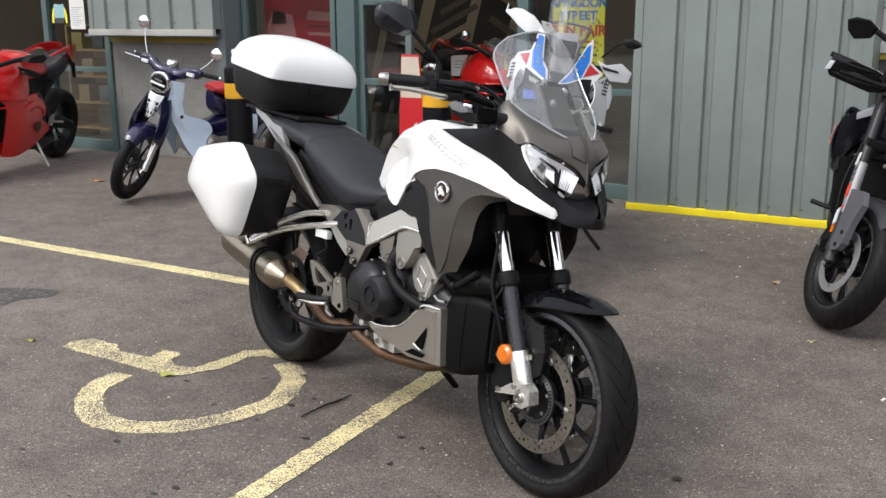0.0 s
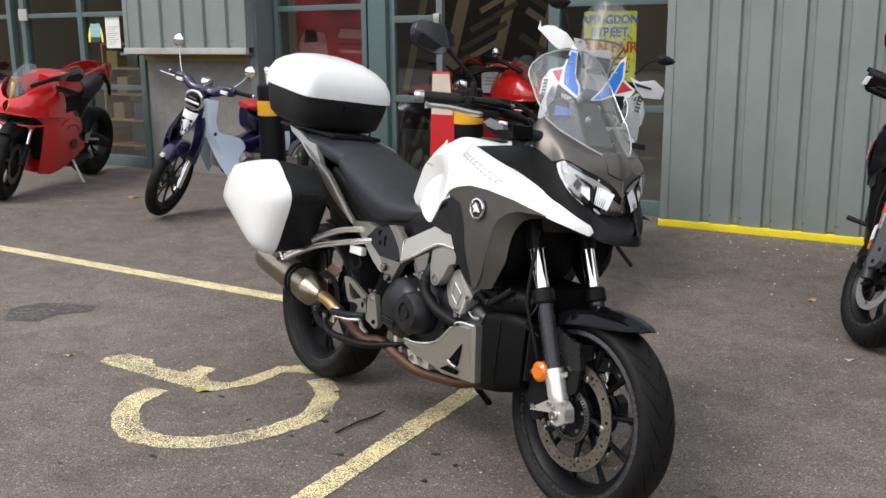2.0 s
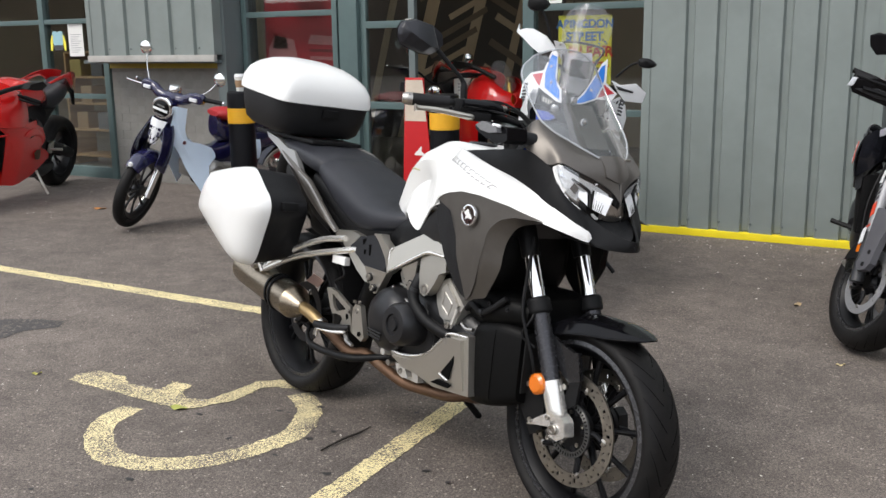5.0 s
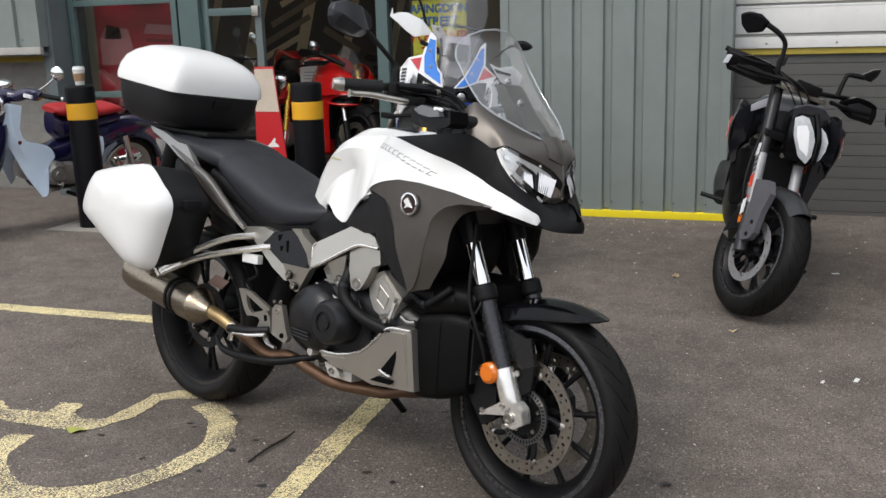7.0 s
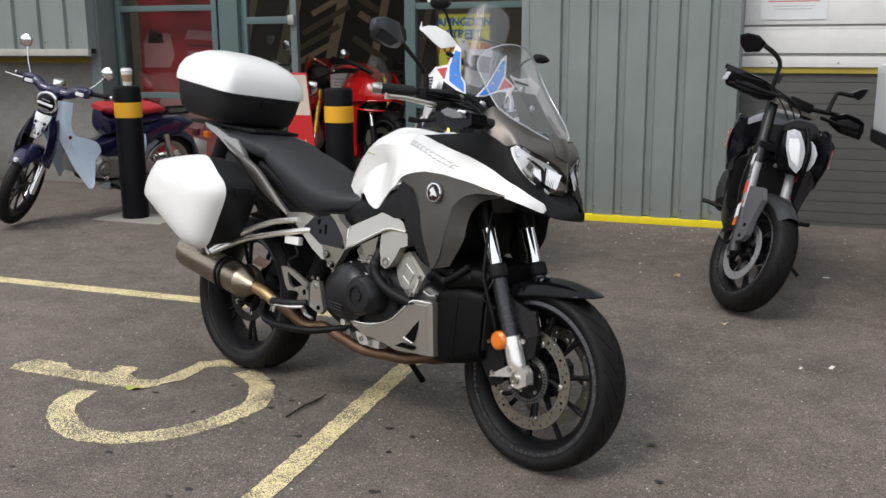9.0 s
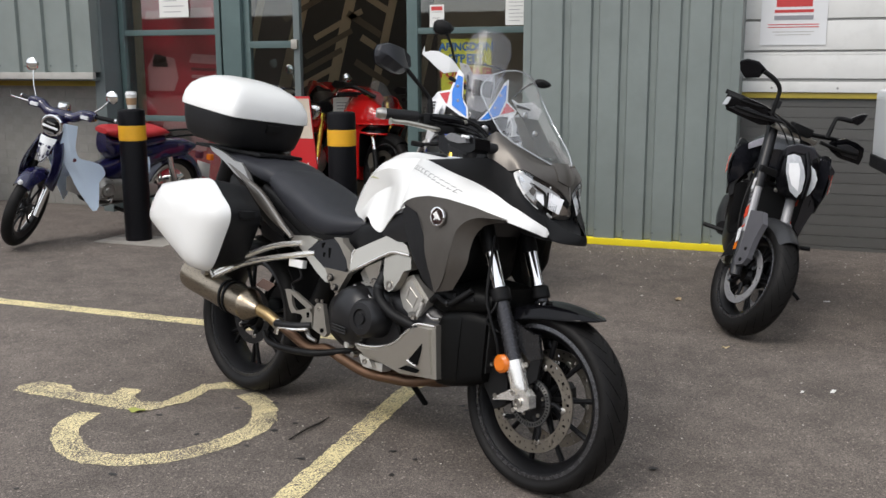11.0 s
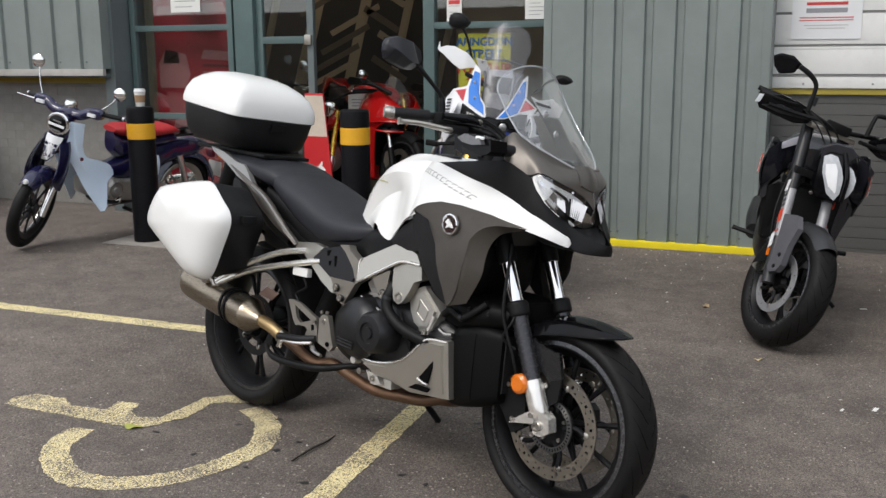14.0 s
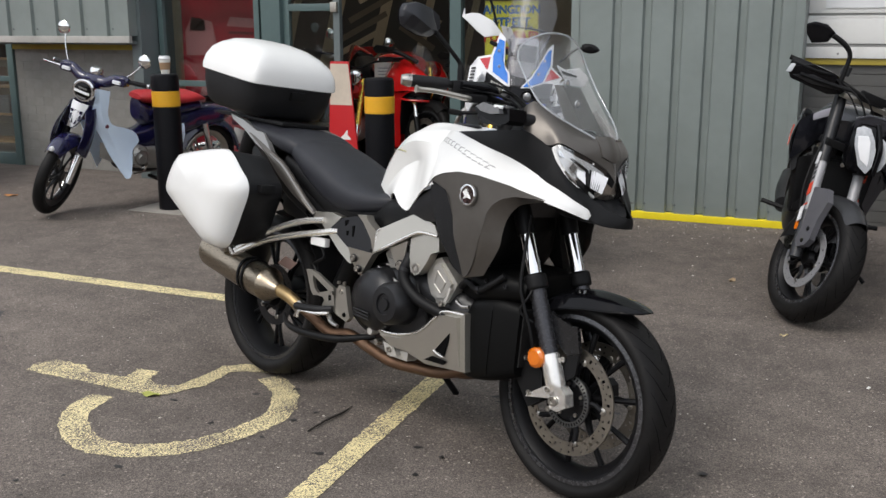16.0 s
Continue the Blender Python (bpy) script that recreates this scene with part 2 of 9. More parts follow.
def part(name, bm, material, parent=None, label="", smooth=True, angle=35):
    """Links a bmesh as one mesh object under a thing or under a part."""
    me = bpy.data.meshes.new(name)
    bmesh.ops.recalc_face_normals(bm, faces=bm.faces)
    if smooth:
        for f in bm.faces:
            f.smooth = True
        lim = radians(angle)
        for ed in bm.edges:
            if len(ed.link_faces) == 2 and ed.calc_face_angle(0) > lim:
                ed.smooth = False
    bm.to_mesh(me)
    bm.free()
    me.materials.append(material)
    ob = new(name, me)
    if parent:
        ob.parent = parent
    if label:
        tagged(ob, label)
    return ob


def thing(name, m, label, category, group="", kind=""):
    ob = new(name)
    ob.empty_display_size = 0.1
    ob.matrix_basis = m
    return tagged(ob, label, category, group, kind)


def spline(pts, n):
    """Catmull-Rom through the points, n points in all."""
    P = [np.array(p, float) for p in pts]
    if len(P) == 2:
        return [P[0] + (P[1] - P[0]) * i / (n - 1) for i in range(n)]
    P = [2 * P[0] - P[1]] + P + [2 * P[-1] - P[-2]]
    segs, out = len(P) - 3, []
    for i in range(n):
        u = i / (n - 1) * segs
        k = min(int(u), segs - 1)
        t = u - k
        a, b, c, d = P[k:k + 4]
        out.append(0.5 * (2 * b + (c - a) * t + (2 * a - 5 * b + 4 * c - d) * t * t + (3 * b - a - 3 * c + d) * t ** 3))
    return out


def skin(bm, rings, closed=True, caps=True):
    """Faces between rings of equal length."""
    vs = [[bm.verts.new(Vector(p)) for p in r] for r in rings]
    n = len(vs[0])
    for a, b in zip(vs, vs[1:]):
        for i in range(n if closed else n - 1):
            j = (i + 1) % n
            bm.faces.new((a[i], a[j], b[j], b[i]))
    if caps and closed:
        bm.faces.new(vs[0])
        bm.faces.new(vs[-1])
    return vs


def tube(pts, r, seg=10, n=0, bm=None):
    """A round bar along a smooth line; r is one radius or one for each point."""
    bm = bm or bmesh.new()
    line = spline(pts, n or (len(pts) if len(pts) == 2 else len(pts) * 5))
    rad = [r] * len(line) if isinstance(r, (int, float)) else [float(v) for v in np.interp(np.linspace(0, 1, len(line)), np.linspace(0, 1, len(r)), r)]
    rings, side = [], None
    for i, p in enumerate(line):
        d = Vector(line[min(i + 1, len(line) - 1)] - line[max(i - 1, 0)]).normalized()
        if side is None:
            side = d.orthogonal().normalized()
        side = (side - d * side.dot(d)).normalized()
        up = d.cross(side)
        rings.append([Vector(p) + (side * math.cos(2 * math.pi * k / seg) + up * math.sin(2 * math.pi * k / seg)) * rad[i] for k in range(seg)])
    skin(bm, rings)
    return bm


def lathe(profile, seg=48, centre=(0, 0, 0), loop=False, axis="y", bm=None):
    """Turns (radius, along) points about an axis."""
    bm = bm or bmesh.new()
    rings = []
    for k in range(seg):
        a = 2 * math.pi * k / seg
        c, s = math.cos(a), math.sin(a)
        row = []
        for r, h in profile:
            q = {"y": (r * c, h, r * s), "x": (h, r * c, r * s), "z": (r * c, r * s, h)}[axis]
            row.append(bm.verts.new(Vector(q) + Vector(centre)))
        rings.append(row)
    m = len(profile)
    for k in range(seg):
        a, b = rings[k], rings[(k + 1) % seg]
        for i in range(m if loop else m - 1):
            j = (i + 1) % m
            bm.faces.new((a[i], a[j], b[j], b[i]))
    if not loop:
        for i, flip in ((0, 1), (m - 1, 0)):
            if profile[i][0] > 1e-5:
                bm.faces.new([rings[k][i] for k in range(seg)])
    bmesh.ops.remove_doubles(bm, verts=bm.verts, dist=1e-6)
    return bm


def soften(bm, width=0.004, seg=2, angle=25):
    edges = [ed for ed in bm.edges if len(ed.link_faces) == 2 and ed.calc_face_angle(0) > radians(angle)]
    if edges:
        bmesh.ops.bevel(bm, geom=edges, offset=width, segments=seg, affect="EDGES", clamp_overlap=True, profile=0.7)
    return bm


def slab(outline, y0, y1, bevel=0.004, bm=None):
    """A plate cut to an outline in x and z, from y0 to y1."""
    bm0 = bmesh.new()
    skin(bm0, [[(x, y, z) for x, z in outline] for y in (y0, y1)])
    if bevel:
        soften(bm0, bevel)
    if bm is None:
        return bm0
    merge(bm, bm0)
    return bm


def block(x0, x1, y0, y1, z0, z1, bevel=0.003, seg=2):
    bm = bmesh.new()
    bmesh.ops.create_cube(bm, size=1)
    for v in bm.verts:
        v.co = Vector((x0 + (v.co.x + 0.5) * (x1 - x0), y0 + (v.co.y + 0.5) * (y1 - y0), z0 + (v.co.z + 0.5) * (z1 - z0)))
    return soften(bm, bevel, seg) if bevel else bm


def merge(bm, other):
    me = bpy.data.meshes.new("joined")
    other.to_mesh(me)
    other.free()
    bm.from_mesh(me)
    bpy.data.meshes.remove(me)
    return bm


def shell(rows, thick=(0.003, 0, 0.001)):
    """A thin curved pane through rows of points, with a back face and closed edges."""
    bm = bmesh.new()
    back = Vector(thick)
    F = [[bm.verts.new(Vector(p)) for p in r] for r in rows]
    K = [[bm.verts.new(Vector(p) - back) for p in r] for r in rows]
    for g in (F, K):
        for a, b in zip(g, g[1:]):
            for i in range(len(a) - 1):
                bm.faces.new((a[i], a[i + 1], b[i + 1], b[i]))
    rim_f = F[0] + [r[-1] for r in F[1:]] + F[-1][-2::-1] + [r[0] for r in F[-2:0:-1]]
    rim_k = K[0] + [r[-1] for r in K[1:]] + K[-1][-2::-1] + [r[0] for r in K[-2:0:-1]]
    for i in range(len(rim_f)):
        j = (i + 1) % len(rim_f)
        bm.faces.new((rim_f[i], rim_f[j], rim_k[j], rim_k[i]))
    return bm


def moved(bm, m):
    bmesh.ops.transform(bm, matrix=m, verts=bm.verts)
    return bm


def sheet(top, low, rows=6, n=18, bulge=0.0, thick=0.004, out=(0, -1, 0)):
    """A curved shell between two edge lines, bulging outwards, with thickness."""
    A, B, o = spline(top, n), spline(low, n), np.array(out, float)
    bm = bmesh.new()
    def grid(shift):
        g = []
        for r in range(rows + 1):
            t = r / rows
            g.append([bm.verts.new(Vector(a + (b - a) * t + o * (bulge * 4 * t * (1 - t) - shift))) for a, b in zip(A, B)])
        return g
    F, K = grid(0), grid(thick)
    for g in (F, K):
        for a, b in zip(g, g[1:]):
            for i in range(n - 1):
                bm.faces.new((a[i], a[i + 1], b[i + 1], b[i]))
    rim_f = F[0] + [r[-1] for r in F[1:]] + F[-1][-2::-1] + [r[0] for r in F[-2:0:-1]]
    rim_k = K[0] + [r[-1] for r in K[1:]] + K[-1][-2::-1] + [r[0] for r in K[-2:0:-1]]
    for i in range(len(rim_f)):
        j = (i + 1) % len(rim_f)
        bm.faces.new((rim_f[i], rim_f[j], rim_k[j], rim_k[i]))
    return bm


def creased(lines, s, n=30, cuts=4, thick=0.006):
    """A body panel ruled between lines that run along the machine, with an edge at each line; s is its side."""
    L = [spline([(x, -s * y, z) for x, y, z in line], n) for line in lines]
    rows = []
    for a, b in zip(L, L[1:]):
        rows += [[p + (q - p) * k / cuts for p, q in zip(a, b)] for k in range(cuts)]
    rows.append(L[-1])
    return shell(rows, (0, s * thick, 0)), rows


def on_rows(rows, u, v):
    """The point of a ruled panel at u along it and v across it, both from 0 to 1."""
    a, b = v * (len(rows) - 1), u * (len(rows[0]) - 1)
    i, j = min(int(a), len(rows) - 2), min(int(b), len(rows[0]) - 2)
    f, g = a - i, b - j
    return (rows[i][j] * (1 - g) + rows[i][j + 1] * g) * (1 - f) + (rows[i + 1][j] * (1 - g) + rows[i + 1][j + 1] * g) * f


def oval(x, z0, z1, w, power=2.6, seg=28, y=0.0, top=None):
    """A rounded ring across the machine at x, from z0 to z1, half-width w."""
    ring, zc, h = [], (z0 + z1) / 2, (z1 - z0) / 2
    for k in range(seg):
        a = 2 * math.pi * k / seg
        c, s = math.cos(a), math.sin(a)
        pw = (top or power) if s > 0 else power
        ring.append((x, y + w * math.copysign(abs(c) ** (2 / pw), c), zc + h * math.copysign(abs(s) ** (2 / pw), s)))
    return ring


def hull(stations, n=24, power=2.6, seg=28, y=0.0, top=None, bm=None):
    """A body lofted along x from (x, z_low, z_high, half_width) stations."""
    bm = bm or bmesh.new()
    S = spline(stations, n)
    skin(bm, [oval(s[0], s[1], s[2], max(s[3], 0.004), power, seg, y, top) for s in S])
    return bm


def bolt(x, y, z, r=0.008, h=0.006, side=-1, bm=None):
    """A round bolt head with a socket, standing out sideways."""
    return lathe([(r, 0), (r, side * h), (r * 0.55, side * h), (r * 0.5, side * h * 0.45), (0.0, side * h * 0.45)], 12, (x, y, z), bm=bm)


def wheel(thing_ob, name, x, z, radius, width, rim_r, spokes, rim_mat=None, edge_mat=None, twin=True, wire=0, tread=True, steer=None, label=""):
    """A wheel: rim with tyre, spokes and hub as its parts. Its axle runs across the machine."""
    rim_mat = rim_mat or RIM_BLACK
    w = width / 2
    rw = w * 0.78
    prof = [(rim_r, -rw), (rim_r + 0.006, -rw + 0.004), (rim_r - 0.004, -rw + 0.012), (rim_r - 0.022, -rw * 0.55), (rim_r - 0.026, 0), (rim_r - 0.022, rw * 0.55), (rim_r - 0.004, rw - 0.012), (rim_r + 0.006, rw - 0.004), (rim_r, rw),
            (rim_r - 0.012, rw - 0.002), (rim_r - 0.034, rw * 0.5), (rim_r - 0.040, 0), (rim_r - 0.034, -rw * 0.5), (rim_r - 0.012, -rw + 0.002)]
    rim = part(name, lathe(prof, 64, loop=True), rim_mat, thing_ob, label)
    rim.matrix_basis = Matrix.Translation((x, 0, z)) if steer is None else steer
    # the tyre: round crown, walls that fold in to the bead
    pt = []
    for k in range(13):
        b = -1 + 2 * k / 12
        pt.append((radius - (radius - rim_r) * 0.52 * (1 - math.sqrt(max(0, 1 - (b * 0.985) ** 2))) ** 1.1, b * w))
    pt = [(rim_r + 0.002, -rw + 0.004), (rim_r + 0.018, -w * 0.95)] + pt + [(rim_r + 0.018, w * 0.95), (rim_r + 0.002, rw - 0.004)]
    part("tyre", lathe(pt, 72, loop=True), RUBBER, rim, angle=60)
    part("rim_edge", lathe([(rim_r + 0.007, -rw - 0.001), (rim_r + 0.007, -rw + 0.003), (rim_r - 0.006, -rw + 0.001), (rim_r - 0.005, -rw - 0.003)], 64, loop=True), edge_mat or RIM_EDGE, rim)
    hub_r = 0.045 if not wire else 0.055
    part("hub", lathe([(0.012, -w * 0.9), (hub_r * 0.75, -w * 0.9), (hub_r, -w * 0.6), (hub_r * 0.8, 0), (hub_r, w * 0.6), (hub_r * 0.75, w * 0.9), (0.012, w * 0.9)], 24), rim_mat, rim)
    for k in range(spokes):
        a = 2 * math.pi * k / spokes + 0.2
        for d in ((-0.11, 0.11) if twin else (0,)):
            p0 = (hub_r * 0.7 * math.cos(a), 0, hub_r * 0.7 * math.sin(a))
            p1 = (rim_r * 0.5 * math.cos(a + d * 0.5), -w * 0.12, rim_r * 0.5 * math.sin(a + d * 0.5))
            p2 = ((rim_r - 0.03) * math.cos(a + d), 0, (rim_r - 0.03) * math.sin(a + d))
            part("spoke", tube([p0, p1, p2], [0.014, 0.0075, 0.010], 8), rim_mat, rim)
    for k in range(wire):
        a = 2 * math.pi * k / wire
        part("spoke", tube([(hub_r * math.cos(a), (-1) ** k * w * 0.5, hub_r * math.sin(a)), ((rim_r - 0.03) * math.cos(a + 0.2 * (-1) ** (k // 2)), 0, (rim_r - 0.03) * math.sin(a + 0.2 * (-1) ** (k // 2)))], 0.0035, 6), CHROME, rim)
    if tread:
        bm = bmesh.new()
        count = 26
        for k in range(count):
            for sgn in (-1, 1):
                q = []
                for t in np.linspace(0, 1, 8):
                    b = sgn * (0.10 + 0.80 * t)
                    a = 2 * math.pi * (k + (0.5 if sgn > 0 else 0)) / count + 0.34 * t ** 1.3
                    r = radius - (radius - rim_r) * 0.52 * (1 - math.sqrt(max(0, 1 - (b * 0.985) ** 2))) ** 1.1 + 0.0007
                    wd = (0.0012 + 0.0016 * math.sin(math.pi * min(1.0, t * 1.15))) / radius
                    q.append([(r * math.cos(a + s * wd), b * w, r * math.sin(a + s * wd)) for s in (-1, 1)])
                vs = [[bm.verts.new(p) for p in row] for row in q]
                for u, v in zip(vs, vs[1:]):
                    bm.faces.new((u[0], u[1], v[1], v[0]))
        part("tread_groove", bm, GROOVE, rim)
    return rim


def brake_disc(rim, y, r0, r1, carrier=True, mat=None):
    """A drilled disc with open holes, on a dark carrier with bobbins."""
    bm = bmesh.new()
    seg, rows = 104, 6
    def grid(yy):
        return [[bm.verts.new(((r0 + (r1 - r0) * j / rows) * math.cos(2 * math.pi * i / seg), yy, (r0 + (r1 - r0) * j / rows) * math.sin(2 * math.pi * i / seg))) for j in range(rows + 1)] for i in range(seg)]
    def hole(i, j):
        return (j == 1 and i % 8 in (0, 4)) or (j in (2, 3) and i % 8 == 2) or (j == 4 and i % 8 in (0, 5))
    for yy in (y - 0.0022, y + 0.0022):
        g = grid(yy)
        for i in range(seg):
            for j in range(rows):
                if not hole(i, j):
                    bm.faces.new((g[i][j], g[(i + 1) % seg][j], g[(i + 1) % seg][j + 1], g[i][j + 1]))
    d = part("brake_disc", bm, mat or DISC_STEEL, rim, smooth=False)
    part("disc_rim", lathe([(r1 + 0.0005, y - 0.0024), (r1 + 0.0005, y + 0.0024), (r1 - 0.0015, y + 0.0024), (r1 - 0.0015, y - 0.0024)], 96, loop=True), mat or DISC_STEEL, rim)
    if carrier:
        for k in range(5):
            a = 2 * math.pi * k / 5
            c, s = math.cos(a), math.sin(a)
            part("carrier_arm", tube([(0.045 * c, y + 0.004, 0.045 * s), (r0 * 0.72 * math.cos(a + 0.12), y + 0.003, r0 * 0.72 * math.sin(a + 0.12)), (r0 * c, y, r0 * s)], [0.012, 0.008, 0.008], 8), RIM_BLACK, rim)
            part("bobbin", lathe([(0.0, y - 0.006), (0.006, y - 0.006), (0.0105, y - 0.004), (0.0105, y + 0.004)], 14, (r0 * 1.02 * c, 0, r0 * 1.02 * s)), STEEL, rim)
    return d


# ---- ground ----
def hollow(x, y):
    """The tarmac sags a few centimetres where heavy wheels stand in the bay."""
    d = min(math.hypot(x + 2.43, y - 3.07), math.hypot(x + 1.02, y - 2.51))
    u = min(1.0, max(0.0, (d - 0.12) / 0.40))
    return -0.036 * (1 - u * u * (3 - 2 * u))


def drape(bm, step):
    """Cut a flat mesh finely enough and lay it into the hollow."""
    for x in np.arange(-3.2, -0.2, step):
        bmesh.ops.bisect_plane(bm, geom=bm.verts[:] + bm.edges[:] + bm.faces[:], plane_co=(x, 0, 0), plane_no=(1, 0, 0))
    for y in np.arange(1.8, 3.8, step):
        bmesh.ops.bisect_plane(bm, geom=bm.verts[:] + bm.edges[:] + bm.faces[:], plane_co=(0, y, 0), plane_no=(0, 1, 0))
    for v in bm.verts:
        v.co.z += hollow(v.co.x, v.co.y)
    return bm


bm = bmesh.new()
gx = [-900, -40, -12, -5] + [-3.3 + 0.05 * k for k in range(67)] + [6, 12, 40, 900]
gy = [-900, -40, -8, -2] + [1.7 + 0.05 * k for k in range(45)] + [8, 20, 900]
g = [[bm.verts.new((x, y, hollow(x, y))) for y in gy] for x in gx]
for i in range(len(gx) - 1):
    for j in range(len(gy) - 1):
        bm.faces.new((g[i][j], g[i + 1][j], g[i + 1][j + 1], g[i][j + 1]))
tagged(part("ground", bm, ASPHALT), "worn grey tarmac forecourt with chips and stains", "ground", kind="structure")


def marking(name, outline, mat, label, z=0.0018):
    bm = bmesh.new()
    rng = random.Random(len(outline))
    edge = []
    for p, q in zip(outline, outline[1:] + outline[:1]):
        n = max(1, int(math.dist(p, q) / 0.013))
        edge += [(p[0] + (q[0] - p[0]) * k / n + rng.gauss(0, 0.003), p[1] + (q[1] - p[1]) * k / n + rng.gauss(0, 0.003)) for k in range(n)]
    f = bm.faces.new([bm.verts.new((x, y, z)) for x, y in edge])
    bmesh.ops.triangulate(bm, faces=[f])
    return tagged(part(name, drape(bm, 0.05), mat, smooth=False), label, "road marking", kind="structure")


def strip(name, line, width, mat, label, z=0.0018):
    bm = bmesh.new()
    vs = []
    rng = random.Random(len(line))
    # worn, uneven edges: short steps with a slightly different width at each
    fine, wide = [], []
    for i, (p, q) in enumerate(zip(line, line[1:])):
        n = max(1, int(math.dist(p, q) / 0.016))
        w0, w1 = (width[i], width[i + 1]) if isinstance(width, list) else (width, width)
        fine += [(p[0] + (q[0] - p[0]) * k / n, p[1] + (q[1] - p[1]) * k / n) for k in range(n)]
        wide += [w0 + (w1 - w0) * k / n for k in range(n)]
    line, width = fine + [line[-1]], wide + [wide[-1]]
    for i, p in enumerate(line):
        d = np.array(line[min(i + 1, len(line) - 1)]) - np.array(line[max(i - 1, 0)])
        d = d / np.linalg.norm(d)
        w = width[i] if isinstance(width, list) else width
        nn = np.array((-d[1], d[0])) * w / 2
        vs.append([bm.verts.new((*(np.array(p) + s * nn * (1 + rng.gauss(0, 0.06))), z)) for s in (-1, 1)])
    for u, v in zip(vs, vs[1:]):
        bm.faces.new((u[0], u[1], v[1], v[0]))
    return tagged(part(name, drape(bm, 0.05), mat, smooth=False), label, "road marking", kind="structure")


strip("bay_line_front", [(-16.0, 3.79), (-9, 3.79), (-1.72, 3.79)], 0.10, LINE_YELLOW, "worn yellow parking bay line painted across tarmac")
strip("bay_line_side", [(-1.66, -3.0), (-1.715, 2.0), (-1.77, 3.74)], 0.088, LINE_YELLOW, "worn yellow parking bay line running under motorcycle", z=0.0026)
arc = [(-2.83, 2.50), (-2.80, 2.34), (-2.69, 2.22), (-2.545, 2.145), (-2.39, 2.165), (-2.245, 2.265), (-2.16, 2.42), (-2.125, 2.60), (-2.20, 2.77), (-2.30, 2.90), (-2.42, 2.99)]
strip("wheelchair_symbol_arc", [tuple(p) for p in spline(arc, 40)], [0.095, 0.10, 0.105] + [0.098] * 37, SYMBOL_YELLOW, "faded yellow wheelchair bay symbol, curved wheel stroke")
marking("wheelchair_symbol_body", [(-3.31, 2.598), (-3.335, 2.65), (-3.285, 2.73), (-3.128, 2.734), (-3.052, 2.677), (-2.886, 2.687), (-2.904, 2.784), (-2.806, 2.793), (-2.790, 2.713), (-2.721, 2.676), (-2.641, 2.702), (-2.652, 2.895), (-2.655, 3.004), (-2.596, 3.083), (-2.42, 3.12), (-2.41, 3.04), (-2.547, 3.009), (-2.594, 2.972), (-2.567, 2.770), (-2.610, 2.608), (-2.668, 2.573), (-2.813, 2.574), (-3.027, 2.585), (-3.219, 2.584)], SYMBOL_YELLOW, "faded yellow wheelchair bay symbol, seated body stroke", z=0.0026)

# ---- facade ----
WALL_Y, CLAD_Y = 7.08, 6.73


def solid(name, x0, x1, y0, y1, z0, z1, mat, parent=None, label="", category="", kind="", bevel=0.003):
    ob = part(name, block(x0, x1, y0, y1, z0, z1, bevel), mat, parent, angle=25)
    return tagged(ob, label, category, kind=kind) if label or kind else ob


def brick_wall(name, x0, x1, z1, label):
    """A painted brick wall in stretcher bond: every brick a piece of its own."""
    wall = solid(name, x0 + 0.004, x1, WALL_Y + 0.003, WALL_Y + 0.22, 0, z1, MORTAR, None, label, "wall", "structure", 0)
    L, H, J = 0.2235, 0.0825, 0.0030
    shared = {}
    row, z = 0, 0.004
    while z + H <= z1 + 0.01:
        x = x0 - (0.5 * (L + 0.0015) if row % 2 else 0)
        while x < x1:
            a, b = max(x, x0), min(x + L, x1)
            if b - a > 0.03:
                key = round(b - a, 3)
                if key not in shared:
                    bmb = block(0, b - a, 0, 0.1, 0, min(H, z1 - z), 0.0016, 1)
                    ob = part("brick", bmb, BRICK, wall, smooth=False)
                    shared[key] = ob.data
                else:
                    ob = new("brick", shared[key])
                    ob.parent = wall
                ob.matrix_basis = Matrix.Translation((a, WALL_Y + random.uniform(-0.0015, 0.0015), z)) 
            x += L + 0.0015
        z += H + J
        row += 1
    return wall


